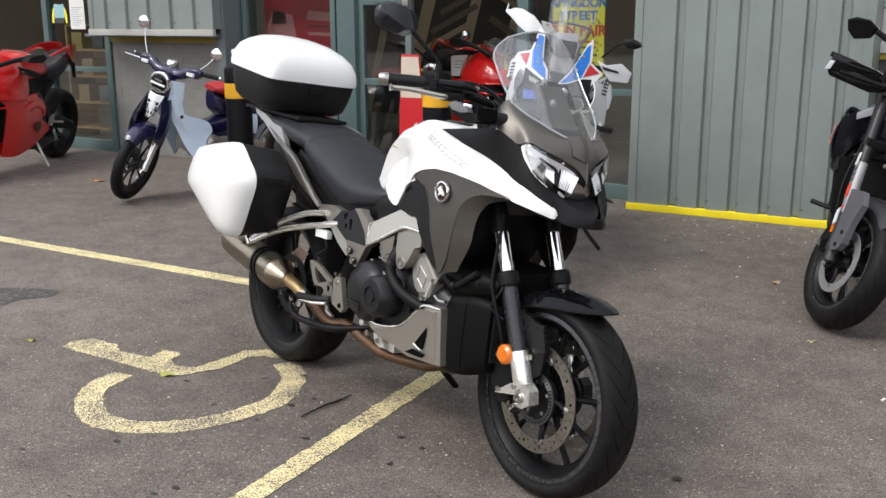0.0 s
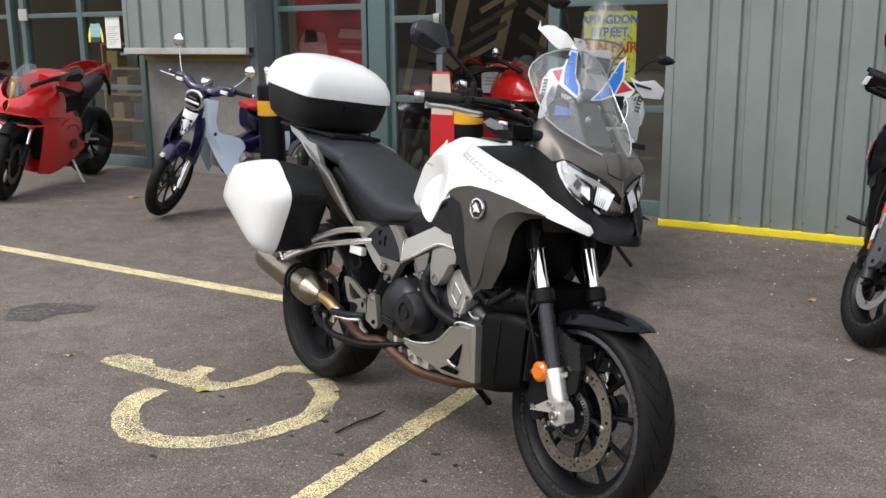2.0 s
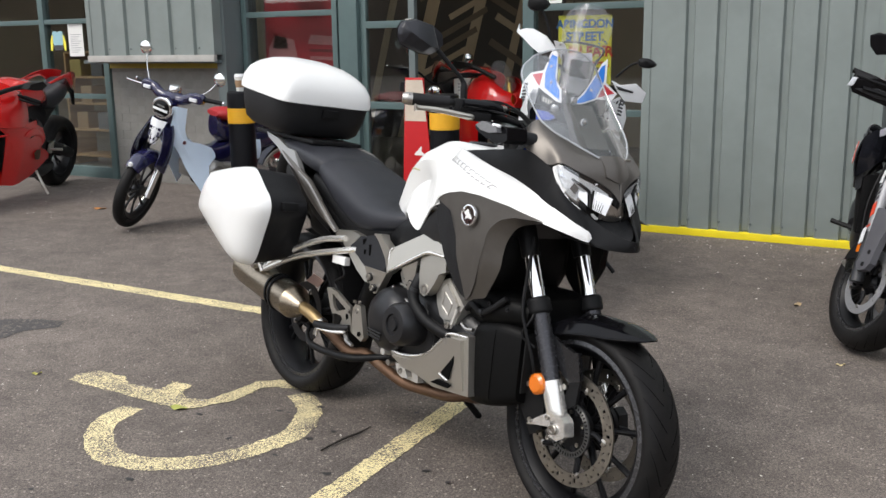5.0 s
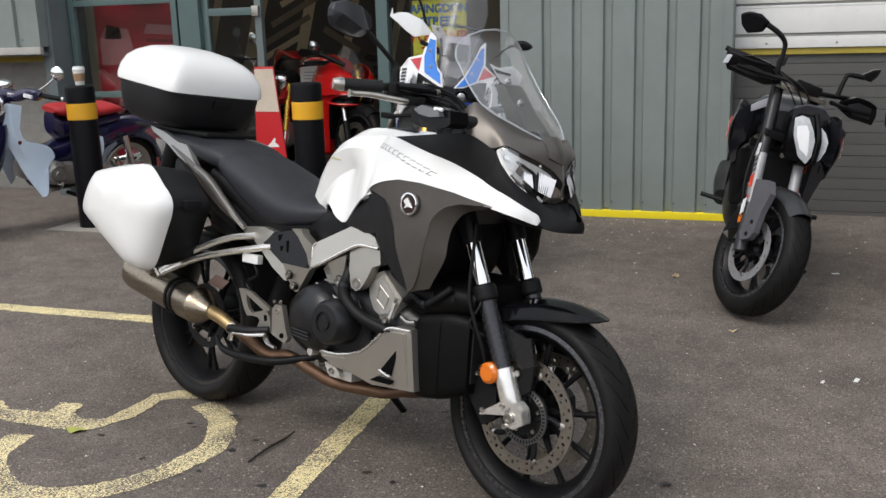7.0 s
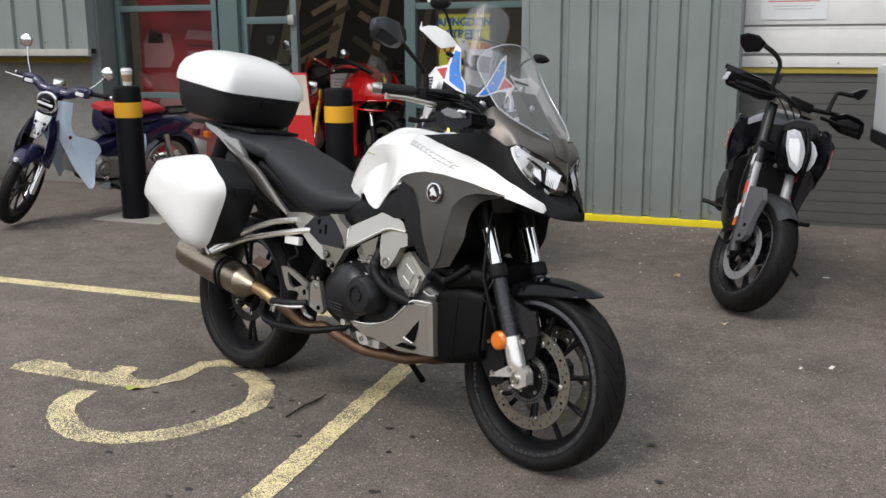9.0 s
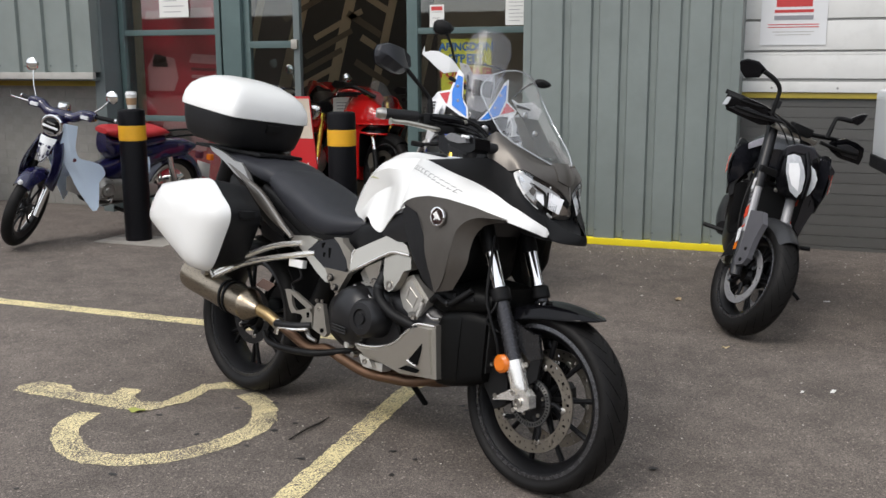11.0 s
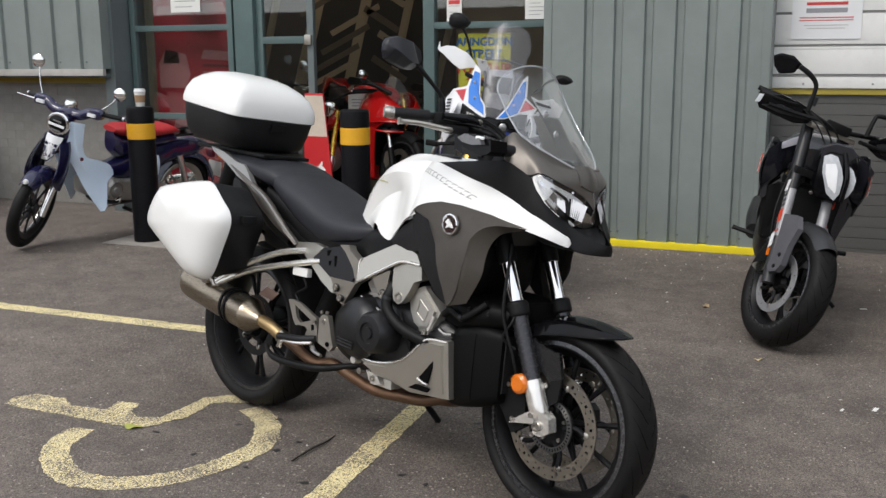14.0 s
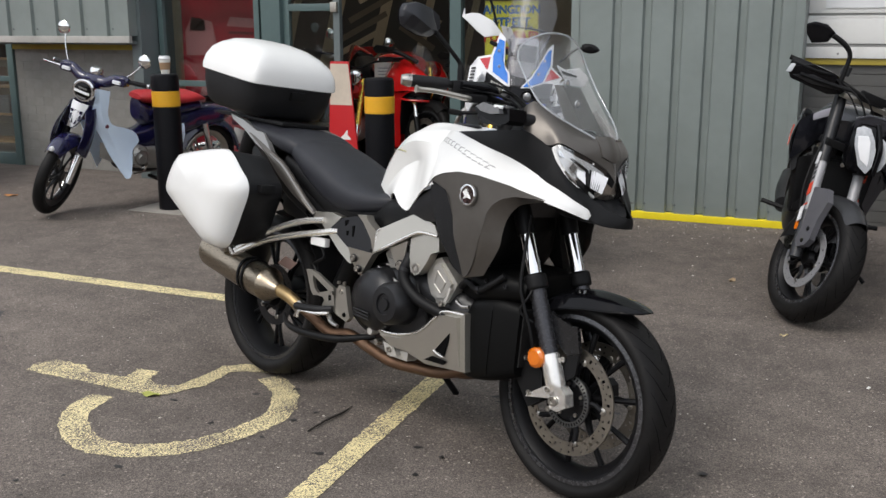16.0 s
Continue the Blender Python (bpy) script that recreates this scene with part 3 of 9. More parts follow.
def cladding(name, x0, x1, z0, z1, first, pitch, label, ret=0.34):
    """Profiled steel sheet with trapezoid ribs, plain edge strips and folded returns."""
    base = tagged(thing(name, Matrix.Identity(4), label, "cladding", kind="structure"))
    prof, x = [(x0, 0.0)], first
    while x < x1 - 0.12:
        prof += [(x - 0.042, 0.0), (x - 0.031, 0.030), (x + 0.010, 0.030), (x + 0.014, 0.024), (x + 0.026, 0.0)]
        x += pitch
    prof += [(x1, 0.0)]
    bm = bmesh.new()
    front = [[bm.verts.new((px, CLAD_Y + d, z)) for px, d in prof] for z in (z0, z1)]
    for i in range(len(prof) - 1):
        bm.faces.new((front[0][i], front[0][i + 1], front[1][i + 1], front[1][i]))
    part("profiled_sheet", bm, GREY_STEEL, base, smooth=False)
    part("side_return", block(x1 - 0.002, x1 + 0.004, CLAD_Y - 0.006, CLAD_Y + ret, z0, z1, 0.0015, 1), GREY_STEEL, base)
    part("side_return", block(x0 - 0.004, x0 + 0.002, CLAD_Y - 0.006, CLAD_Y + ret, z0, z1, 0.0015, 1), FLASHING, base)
    part("edge_strip", block(x0 - 0.004, x0 + 0.055, CLAD_Y - 0.007, CLAD_Y - 0.003, z0, z1, 0.0015, 1), GREY_STEEL, base)
    part("edge_strip", block(x1 - 0.055, x1 + 0.004, CLAD_Y - 0.007, CLAD_Y - 0.003, z0, z1, 0.0015, 1), GREY_STEEL, base)
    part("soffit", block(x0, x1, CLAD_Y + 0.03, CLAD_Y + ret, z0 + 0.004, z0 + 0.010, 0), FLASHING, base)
    x = first
    head = None
    while x < x1 - 0.05:
        for zz in (z0 + 0.06,):
            if head is None:
                ob = part("screw", lathe([(0.009, 0), (0.008, -0.005), (0.0, -0.008)], 10), FLASHING, base)
                head = ob.data
            else:
                ob = new("screw", head)
                ob.parent = base
            ob.location = (x + 0.03, CLAD_Y - 0.001, zz)
        x += pitch
    return base


cladding("cladding_right", -2.286, -0.73, 0.05, 3.4, -1.955, 0.2125, "grey-green profiled steel cladding down to a yellow base strip")
solid("yellow_base_strip", -2.30, -0.72, CLAD_Y - 0.012, CLAD_Y + 0.30, 0.0, 0.05, KERB_YELLOW, None, "yellow painted kerb strip under steel cladding", "trim", "structure", 0.004)
cladding("cladding_left", -7.94, -6.29, 1.275, 3.4, -7.68, 0.295, "grey-green profiled steel cladding box above a brick wall")
solid("cladding_sill", -7.95, -6.28, CLAD_Y - 0.02, CLAD_Y + 0.02, 1.215, 1.275, TRIM_PALE, None, "pale grey weathered drip sill below cladding", "trim", "structure")
solid("ochre_strip_left", -8.06, -6.36, WALL_Y - 0.02, WALL_Y + 0.05, 1.145, 1.195, DIM_YELLOW, None, "ochre painted strip over grey brick wall", "trim", "structure")
solid("soffit_left", -8.06, -6.30, CLAD_Y + 0.02, WALL_Y + 0.1, 1.2, 1.23, FLASHING, None, "dark grey soffit under cladding box", "trim", "structure")
solid("pier_left", -6.36, -6.25, CLAD_Y + 0.1, WALL_Y + 0.2, 0.0, 3.4, FLASHING, None, "dark grey flat steel pier beside shop window", "wall", "structure")
brick_wall("wall_brick_left", -8.06, -6.36, 1.145, "low wall of grey painted bricks under cladding")
slatted = solid("wall_slats_right", -0.726, 3.0, WALL_Y + 0.012, WALL_Y + 0.22, 0, 1.09, SLAT, None, "low wall of dark grey painted slats under white shutter", "wall", "structure", 0)
slat = None
for k in range(15):
    if slat is None:
        slat = part("slat", block(-0.725, 3.0, WALL_Y - 0.004, WALL_Y + 0.03, -0.0495, 0.0245, 0.0025), SLAT, slatted, smooth=False)
    else:
        ob = new("slat", slat.data)
        ob.parent = slatted
        ob.location = (0, random.uniform(-0.002, 0.002), 0.0772 * k)

solid("ochre_strip_right", -0.725, 3.0, WALL_Y - 0.03, WALL_Y + 0.05, 1.092, 1.132, DIM_YELLOW, None, "ochre painted strip under white shutter", "trim", "structure")
# white shutter of broad boards with grey rails between
shut = thing("white_shutter", Matrix.Identity(4), "white painted metal shutter boards above brick wall", "shutter", kind="structure")
z = 1.135
for h, mat in [(0.075, SHUTTER), (0.022, SHUTTER_GAP), (0.165, SHUTTER), (0.018, SHUTTER), (0.016, SHUTTER_GAP)] + [(0.20, SHUTTER), (0.018, SHUTTER_GAP)] * 8:
    proud = 0.0 if mat is SHUTTER else 0.012
    part("board" if mat is SHUTTER else "rail", block(-0.725, 3.0, WALL_Y - 0.045 + proud, WALL_Y + 0.02, z, z + h, 0.004), mat, shut)
    z += h
for x in (-0.52, -0.08, 0.4, 0.9):
    for zz in (1.165, 1.215):
        part("screw", lathe([(0.008, 0), (0.007, -0.004), (0, -0.006)], 10, (x, WALL_Y - 0.045, zz)), SHUTTER_GAP, shut)


def glazing(name, x0, x1, label, mullions=(), transoms=((0.83, 0.88), (1.60, 1.65), (2.35, 2.40)), sill=(0.0, 0.115), top=3.0, post=0.055, y=WALL_Y):
    """A shop window: posts, transoms and sill around single panes."""
    w = thing(name, Matrix.Identity(4), label, "window", kind="structure")
    xs = [x0] + [m for m in mullions] + [x1]
    for x in xs:
        part("post", block(x - post / 2, x + post / 2, y - 0.03, y + 0.06, 0, top, 0.004), FRAME_GREEN, w)
    for a, b in zip(xs, xs[1:]):
        for z0, z1 in (sill,) + tuple(transoms) + ((top - 0.06, top),):
            part("transom", block(a + post / 2, b - post / 2, y - 0.024, y + 0.05, z0, z1, 0.003), FRAME_GREEN, w)
        zs = [sill[1]] + [v for t in transoms for v in t] + [top - 0.06]
        for z0, z1 in zip(zs[::2], zs[1::2]):
            pane = part("pane", block(a + post / 2 - 0.004, b - post / 2 + 0.004, y + 0.008, y + 0.014, z0 - 0.004, z1 + 0.004, 0), PANE, w, smooth=False)
            pane.visible_shadow = False
    return w


glazing("window_1", -6.21, -5.18, "green-framed shop window with red display behind")
solid("door_post", -5.12, -4.93, WALL_Y - 0.05, WALL_Y + 0.08, 0, 3.0, FRAME_GREEN, None, "thick green-grey door post of shop entrance", "door frame", "structure", 0.006)
glazing("window_2", -3.325, -2.305, "green-framed shop window with posters", transoms=((0.79, 0.84), (1.58, 1.63), (2.35, 2.40)), post=0.095)
glazing("window_3", -10.05, -8.09, "green-framed shop window beside brick wall", mullions=(-9.04,), post=0.08)
glazing("window_4", -12.6, -10.3, "green-framed dark shop entrance window", mullions=(-11.4,), post=0.08)
# entrance door leaf that stays shut
door = thing("door_1", Matrix.Identity(4), "green-framed glass entrance door leaf, shut", "door", kind="structure")
for x0, x1, z0, z1, nm in ((-4.93, -4.87, 0.0, 2.2, "stile"), (-4.44, -4.38, 0.0, 2.2, "stile"), (-4.87, -4.44, 0.0, 0.12, "rail"), (-4.87, -4.44, 0.80, 0.86, "rail"), (-4.87, -4.44, 1.48, 1.54, "rail"), (-4.87, -4.44, 2.12, 2.2, "rail")):
    part(nm, block(x0, x1, WALL_Y + 0.0, WALL_Y + 0.05, z0, z1, 0.003), FRAME_GREEN if nm == "rail" or x0 < -4.9 else FLASHING, door)
for z0, z1 in ((0.12, 0.80), (0.86, 1.48), (1.54, 2.12)):
    pn = part("pane", block(-4.872, -4.438, WALL_Y + 0.02, WALL_Y + 0.026, z0, z1, 0), PANE, door, smooth=False)
    pn.visible_shadow = False
part("lock_box", block(-4.45, -4.39, WALL_Y - 0.03, WALL_Y + 0.0, 1.47, 1.55, 0.004), ALLOY_PAINT, door)
solid("door_head", -4.93, -3.37, WALL_Y - 0.03, WALL_Y + 0.06, 2.2, 2.3, FRAME_GREEN, None, "green-grey door head of shop entrance", "door frame", "structure")
# unseen walls beyond and above the shop front, added to shade the tarmac from sky
solid("sky_block_right", 3.0, 16.0, WALL_Y - 0.02, WALL_Y + 0.2, 0, 3.0, GREY_STEEL, None, "unseen grey-green wall added further along shop to block sky", "wall", "structure")
solid("sky_block_upper", -13.0, 16.0, WALL_Y - 0.02, WALL_Y + 0.2, 3.0, 7.4, GREY_STEEL, None, "unseen grey-green upper wall added to block sky over forecourt", "wall", "structure")
solid("wall_right_core", -0.74, 3.0, WALL_Y + 0.22, WALL_Y + 0.3, 0, 3.0, MORTAR, None, "plain inner wall of shop", "wall", "structure", 0)
solid("wall_mid_core", -2.29, -0.73, WALL_Y + 0.02, WALL_Y + 0.2, 0, 3.0, MORTAR, None, "plain inner wall of shop behind cladding", "wall", "structure", 0)
solid("wall_left_core", -8.05, -6.3, WALL_Y + 0.08, WALL_Y + 0.22, 1.2, 3.0, MORTAR, None, "plain inner wall of shop behind cladding box", "wall", "structure", 0)
solid("lock_plate", -10.09, -9.94, WALL_Y - 0.050, WALL_Y - 0.029, 1.575, 1.705, TRIM_PALE, None, "pale grey steel lock plate on window frame", "lock plate")

# ---- showroom behind the glass ----
solid("showroom_floor", -13.0, 3.0, WALL_Y + 0.07, 13.0, -0.05, 0.012, SHOW_FLOOR, None, "dark polished showroom floor", "floor", "structure", 0)
solid("showroom_ceiling", -13.0, 3.0, WALL_Y - 0.0, 13.0, 3.0, 3.1, PLASTER, None, "plain showroom ceiling", "ceiling", "structure", 0)
solid("wall_showroom_back", -13.0, 3.0, 12.0, 12.2, 0, 3.0, SHOW_WALL, None, "beige showroom back wall", "wall", "structure", 0)
solid("wall_showroom_left", -13.2, -13.0, WALL_Y, 12.2, 0, 3.0, SHOW_WALL, None, "beige showroom side wall", "wall", "structure", 0)
solid("wall_showroom_right", -0.80, -0.74, WALL_Y + 0.3, 12.2, 0, 3.0, SHOW_WALL, None, "beige showroom partition wall", "wall", "structure", 0)

# unseen ceiling tubes, added to brighten the showroom behind the glass
FILL_TUBE = bpy.data.materials.new("added_fill_tube")
FILL_TUBE.use_nodes = True
FILL_TUBE.node_tree.nodes["Principled BSDF"].inputs["Emission Color"].default_value = (1.0, 0.86, 0.68, 1)
FILL_TUBE.node_tree.nodes["Principled BSDF"].inputs["Emission Strength"].default_value = 4.2
for k, (x, y) in enumerate(((-10.5, 9.6), (-6.6, 9.6), (-3.4, 9.6), (-6.6, 11.0), (-9.0, 11.0))):
    lamp = thing("ceiling_light", pose(x, y, 2.995), "slim unseen ceiling tube added to brighten showroom", "ceiling light", "showroom ceiling lights")
    part("housing", block(-0.75, 0.75, -0.06, 0.06, -0.05, 0.0, 0.004), PLASTER, lamp)
    part("tube", tube([(-0.7, 0, -0.075), (0.7, 0, -0.075)], 0.02, 10), FILL_TUBE, lamp)
# added unseen walls: close the yard behind the walk, darken reflections, block low skylight
BACKDROP = surface("dark_backdrop_brick", (0.13, 0.095, 0.075), 0.85, 0, 0, 8, 0.3)
solid("backdrop_yard", -40, 26, -22.0, -21.6, 0, 3.3, BACKDROP, None, "unseen dark brick backdrop added across the yard", "wall", "structure", 0)
solid("backdrop_right", 5.2, 5.6, 0.5, 7.06, 0, 3.4, BACKDROP, None, "unseen dark brick wall added to block light from the right", "wall", "structure", 0)
solid("backdrop_left", -40.4, -40, -22, 13, 0, 5.0, BACKDROP, None, "unseen dark brick backdrop added at yard end", "wall", "structure", 0)
# ---- the white touring motorcycle ----
FR, RR = (1.470, 0.293), (0.0, 0.315)


MIRROR_GREY = surface("dark_mirror_grey", (0.013, 0.0135, 0.018), 0.35, 0.1, 0.0, 120, 0.1)
LAMP_BOWL = surface("dark_lamp_bowl", (0.30, 0.305, 0.31), 0.2, 0.6, 0.0, 60, 0.2)


COVER_BLACK = surface("satin_black_cover", (0.014, 0.0145, 0.017), 0.42, 0.0, 0.0, 60, 0.1, spec=0.35)
DEEP_BLACK = surface("deep_black_plastic", (0.003, 0.003, 0.003), 0.5, 0.0, 0.0, 60, 0.2, spec=0.12)
FENDER_BLACK = surface("gloss_black_fender", (0.004, 0.004, 0.005), 0.1, 0.0, 0.0, 40, 0.1, spec=0.2)
CAST_GREY = surface("grey_cast_aluminium", (0.42, 0.405, 0.375), 0.42, 0.6, 0.0, 40, 0.15, 0.25)
LAMP_BRIGHT = surface("bright_lamp_bowl", (0.88, 0.89, 0.90), 0.12, 0.15, 0.0, 30, 0.1)


def plate(outline, s, out, thick):
    """A gently curved panel cut to an outline in x and z; out gives its distance from the middle."""
    bm = bmesh.new()
    face = bm.faces.new([bm.verts.new((x, 0, z)) for x, z in outline])
    bmesh.ops.triangulate(bm, faces=[face])
    for k in range(2):
        bmesh.ops.subdivide_edges(bm, edges=bm.edges[:], cuts=1, use_grid_fill=True)
    for v in bm.verts:
        v.co.y = s * out(v.co.x, v.co.z)
    back = bmesh.ops.extrude_face_region(bm, geom=bm.faces[:])
    for v in (g for g in back["geom"] if isinstance(g, bmesh.types.BMVert)):
        v.co.y -= s * thick
    return bm


def leaned(bm, s, z, k):
    """Tilts a side plate: what lies above z moves inwards by k for each metre."""
    for v in bm.verts:
        v.co.y -= s * k * (v.co.z - z)
    return bm


def cowl_out(x, z):
    """How far the side cowl stands out: fullest at its middle, in at both ends."""
    return float(np.interp(x, [0.94, 1.0, 1.06, 1.12, 1.22, 1.34, 1.44], [0.222, 0.238, 0.247, 0.252, 0.251, 0.237, 0.212])) - 0.10 * max(0.0, 0.72 - z)


def screen_line(z):
    """The windscreen's middle line and half-width at a height."""
    zs = [1.038, 1.060, 1.093, 1.124, 1.180, 1.245, 1.273, 1.304, 1.325, 1.331]
    return (float(np.interp(z, zs, [1.447, 1.423, 1.388, 1.358, 1.311, 1.264, 1.249, 1.240, 1.239, 1.239])),
            float(np.interp(z, zs, [0.054, 0.094, 0.142, 0.167, 0.170, 0.169, 0.156, 0.120, 0.066, 0.024])))


def touring_motorcycle():
    ob = thing("touring_motorcycle", pose(-2.4306, 3.0697, -0.037, -8.5, 0, -21.6) @ Matrix.Scale(1.03, 4), "white and bronze-grey touring motorcycle with luggage, on its side stand", "motorcycle")
    fs = pose(FR[0], 0, FR[1], 0, 0, -2.0)
    fw = wheel(ob, "front_wheel", FR[0], FR[1], 0.293, 0.128, 0.238, 10, twin=False, steer=fs)
    rw = wheel(ob, "rear_wheel", RR[0], RR[1], 0.315, 0.180, 0.246, 7, edge_mat=surface("dark_rim_edge", (0.06, 0.06, 0.063), 0.3, 0.5))
    part("sprocket", lathe([(0.03, 0.080), (0.118, 0.080), (0.120, 0.086), (0.112, 0.090), (0.03, 0.090)], 40, loop=True), DARK_ALLOY, rw, "dark rear sprocket")
    part("hub_carrier", lathe([(0.0, -0.052), (0.052, -0.050), (0.064, -0.036), (0.070, 0.02), (0.070, 0.08), (0.0, 0.08)], 32), RIM_BLACK, rw)
    for y in (-0.062, 0.062):
        brake_disc(fw, y, 0.121, 0.158)
    brake_disc(rw, -0.045, 0.085, 0.118, mat=DARK_ALLOY)
    ring = part("sensor_ring", lathe([(0.062, -0.066), (0.078, -0.066), (0.078, -0.072), (0.062, -0.072)], 48, loop=True), surface("dull_sensor_steel", (0.10, 0.10, 0.10), 0.4, 0.7), fw)
    tooth = None
    for k in range(44):
        a = 2 * math.pi * k / 44
        if tooth is None:
            tooth = part("ring_slot", block(-0.0018, 0.0018, -0.0014, 0.0, -0.004, 0.004, 0), GROOVE, ring, smooth=False).data
            o = bpy.data.objects["ring_slot"]
        else:
            o = new("ring_slot", tooth)
            o.parent = ring
        o.matrix_basis = Matrix.Rotation(-a, 4, "Y") @ Matrix.Translation((0, -0.0715, 0.070))
    part("hub_flange", lathe([(0.0, -0.060), (0.058, -0.062), (0.066, -0.054), (0.066, -0.040), (0.0, -0.040)], 40), RIM_BLACK, fw)
    part("hub_flange", lathe([(0.0, 0.060), (0.062, 0.062), (0.070, 0.054), (0.070, 0.040), (0.0, 0.040)], 40), RIM_BLACK, fw)
    for k in range(5):
        a = 2 * math.pi * k / 5 + 0.4
        part("hub_bolt", bolt(0.048 * math.cos(a), -0.062, 0.048 * math.sin(a), 0.006, 0.005), STEEL, fw)
    # fork
    d = Vector((1.256 - 1.452, 0, 0.802 - 0.33)).normalized()
    foot = Vector((1.455, 0, 0.322))
    for s in (-1, 1):
        o = foot + Vector((0, s * 0.105, 0))
        leg = part("fork_leg", tube([o + d * 0.10, o + d * 0.30], 0.0255, 20), FORK_GREY, ob, "dark grey fork leg")
        part("fork_foot", tube([o - d * 0.02, o + d * 0.02, o + d * 0.075, o + d * 0.105], [0.022, 0.0295, 0.0295, 0.027], 20), BRIGHT_ALLOY, leg, "silver fork foot")
        part("axle_clamp", slab([(1.452, 0.272), (1.480, 0.270), (1.508, 0.288), (1.502, 0.325), (1.482, 0.342), (1.447, 0.336)], s * 0.092, s * 0.130, 0.008), BRIGHT_ALLOY if s < 0 else MATT_BLACK, leg)
        part("dust_seal", tube([o + d * 0.292, o + d * 0.300, o + d * 0.33, o + d * 0.338], [0.030, 0.034, 0.034, 0.028], 20), MATT_BLACK, leg)
        part("chrome_tube", tube([o + d * 0.325, o + d * 0.55], 0.0215, 20), CHROME, leg, "polished chrome fork tube")
        part("upper_tube", tube([o + d * 0.476, o + d * 0.480, o + d * 0.80], [0.024, 0.028, 0.028], 20), MATT_BLACK, leg)
        part("caliper", soften(slab([(1.30, 0.33), (1.36, 0.25), (1.405, 0.28), (1.40, 0.36), (1.345, 0.42), (1.31, 0.40)], s * 0.072, s * 0.110, 0.008), 0.003), MATT_BLACK, leg)
        part("caliper_bracket", slab([(1.362, 0.284), (1.372, 0.296), (1.435, 0.336), (1.468, 0.325), (1.465, 0.304), (1.40, 0.292)], s * 0.112, s * 0.130, 0.003), BRIGHT_ALLOY if s < 0 else MATT_BLACK, leg)
        part("bolt", bolt(1.466, s * 0.132, 0.298, 0.014, 0.008, s), STEEL, leg)
        for px, pz in ((1.44, 0.325), (1.452, 0.272), (1.375, 0.300), (1.335, 0.39)):
            part("bolt", bolt(px, s * (0.111 if pz > 0.35 else 0.131), pz, 0.007, 0.005, s), STEEL, leg)
        part("reflector", lathe([(0.0, s * 0.147), (0.021, s * 0.145), (0.029, s * 0.138), (0.030, s * 0.126), (0.0, s * 0.126)], 28, (1.389, 0, 0.405)), ORANGE, leg, "round orange reflector")
        part("reflector_stay", tube([(1.389, s * 0.128, 0.405), (1.415, s * 0.115, 0.42)], 0.008, 8), MATT_BLACK, leg)
    part("lower_yoke", soften(slab([(1.16, 0.845), (1.26, 0.835), (1.25, 0.79), (1.17, 0.80)], -0.135, 0.135, 0.01), 0.004), DARK_ALLOY, ob)
    # front mudguard: flat-edged blade with a crease along each shoulder
    low = [(1.285, -0.080, 0.490), (1.372, -0.082, 0.539), (1.473, -0.082, 0.561), (1.56, -0.077, 0.570), (1.62, -0.060, 0.577), (1.652, -0.026, 0.580)]
    shoulder = [(1.275, -0.064, 0.515), (1.358, -0.066, 0.570), (1.46, -0.067, 0.597), (1.55, -0.062, 0.598), (1.62, -0.044, 0.589), (1.656, -0.018, 0.582)]
    crest = [(1.268, 0, 0.522), (1.346, 0, 0.581), (1.457, 0, 0.611), (1.55, 0, 0.612), (1.62, 0, 0.596), (1.660, 0, 0.583)]
    far = [[(x, -y, z) for x, y, z in line] for line in (shoulder, low)]
    L = [spline(line, 28) for line in [low, shoulder, crest] + far]
    rows = []
    for a, b in zip(L, L[1:]):
        rows += [[p + (q - p) * k / 4 for p, q in zip(a, b)] for k in range(4)]
    rows.append(L[-1])
    fender = part("front_mudguard", shell(rows, (0, 0, 0.004)), FENDER_BLACK, ob, "gloss black front mudguard", angle=60)
    part("mudguard_edge", tube(low, 0.003, 8, n=28), GLOSS_BLACK, fender)
    STAY_GREY = surface("stay_black", (0.010, 0.010, 0.011), 0.25, 0.0, 0.4)
    for s in (-1, 1):
        part("mudguard_stay", soften(slab([(1.384, 0.540), (1.409, 0.529), (1.471, 0.509), (1.488, 0.513), (1.506, 0.440), (1.464, 0.424), (1.431, 0.449), (1.398, 0.498)], s * 0.078, s * 0.092, 0.006), 0.002), STAY_GREY if s < 0 else MATT_BLACK, fender)
        part("mudguard_stay", slab([(1.466, 0.425), (1.504, 0.438), (1.498, 0.372), (1.470, 0.352), (1.452, 0.372)], s * 0.080, s * 0.090, 0.006), MATT_BLACK, fender)
        part("bolt", bolt(1.456, s * 0.092, 0.412, 0.008, 0.006, s), STEEL, fender)
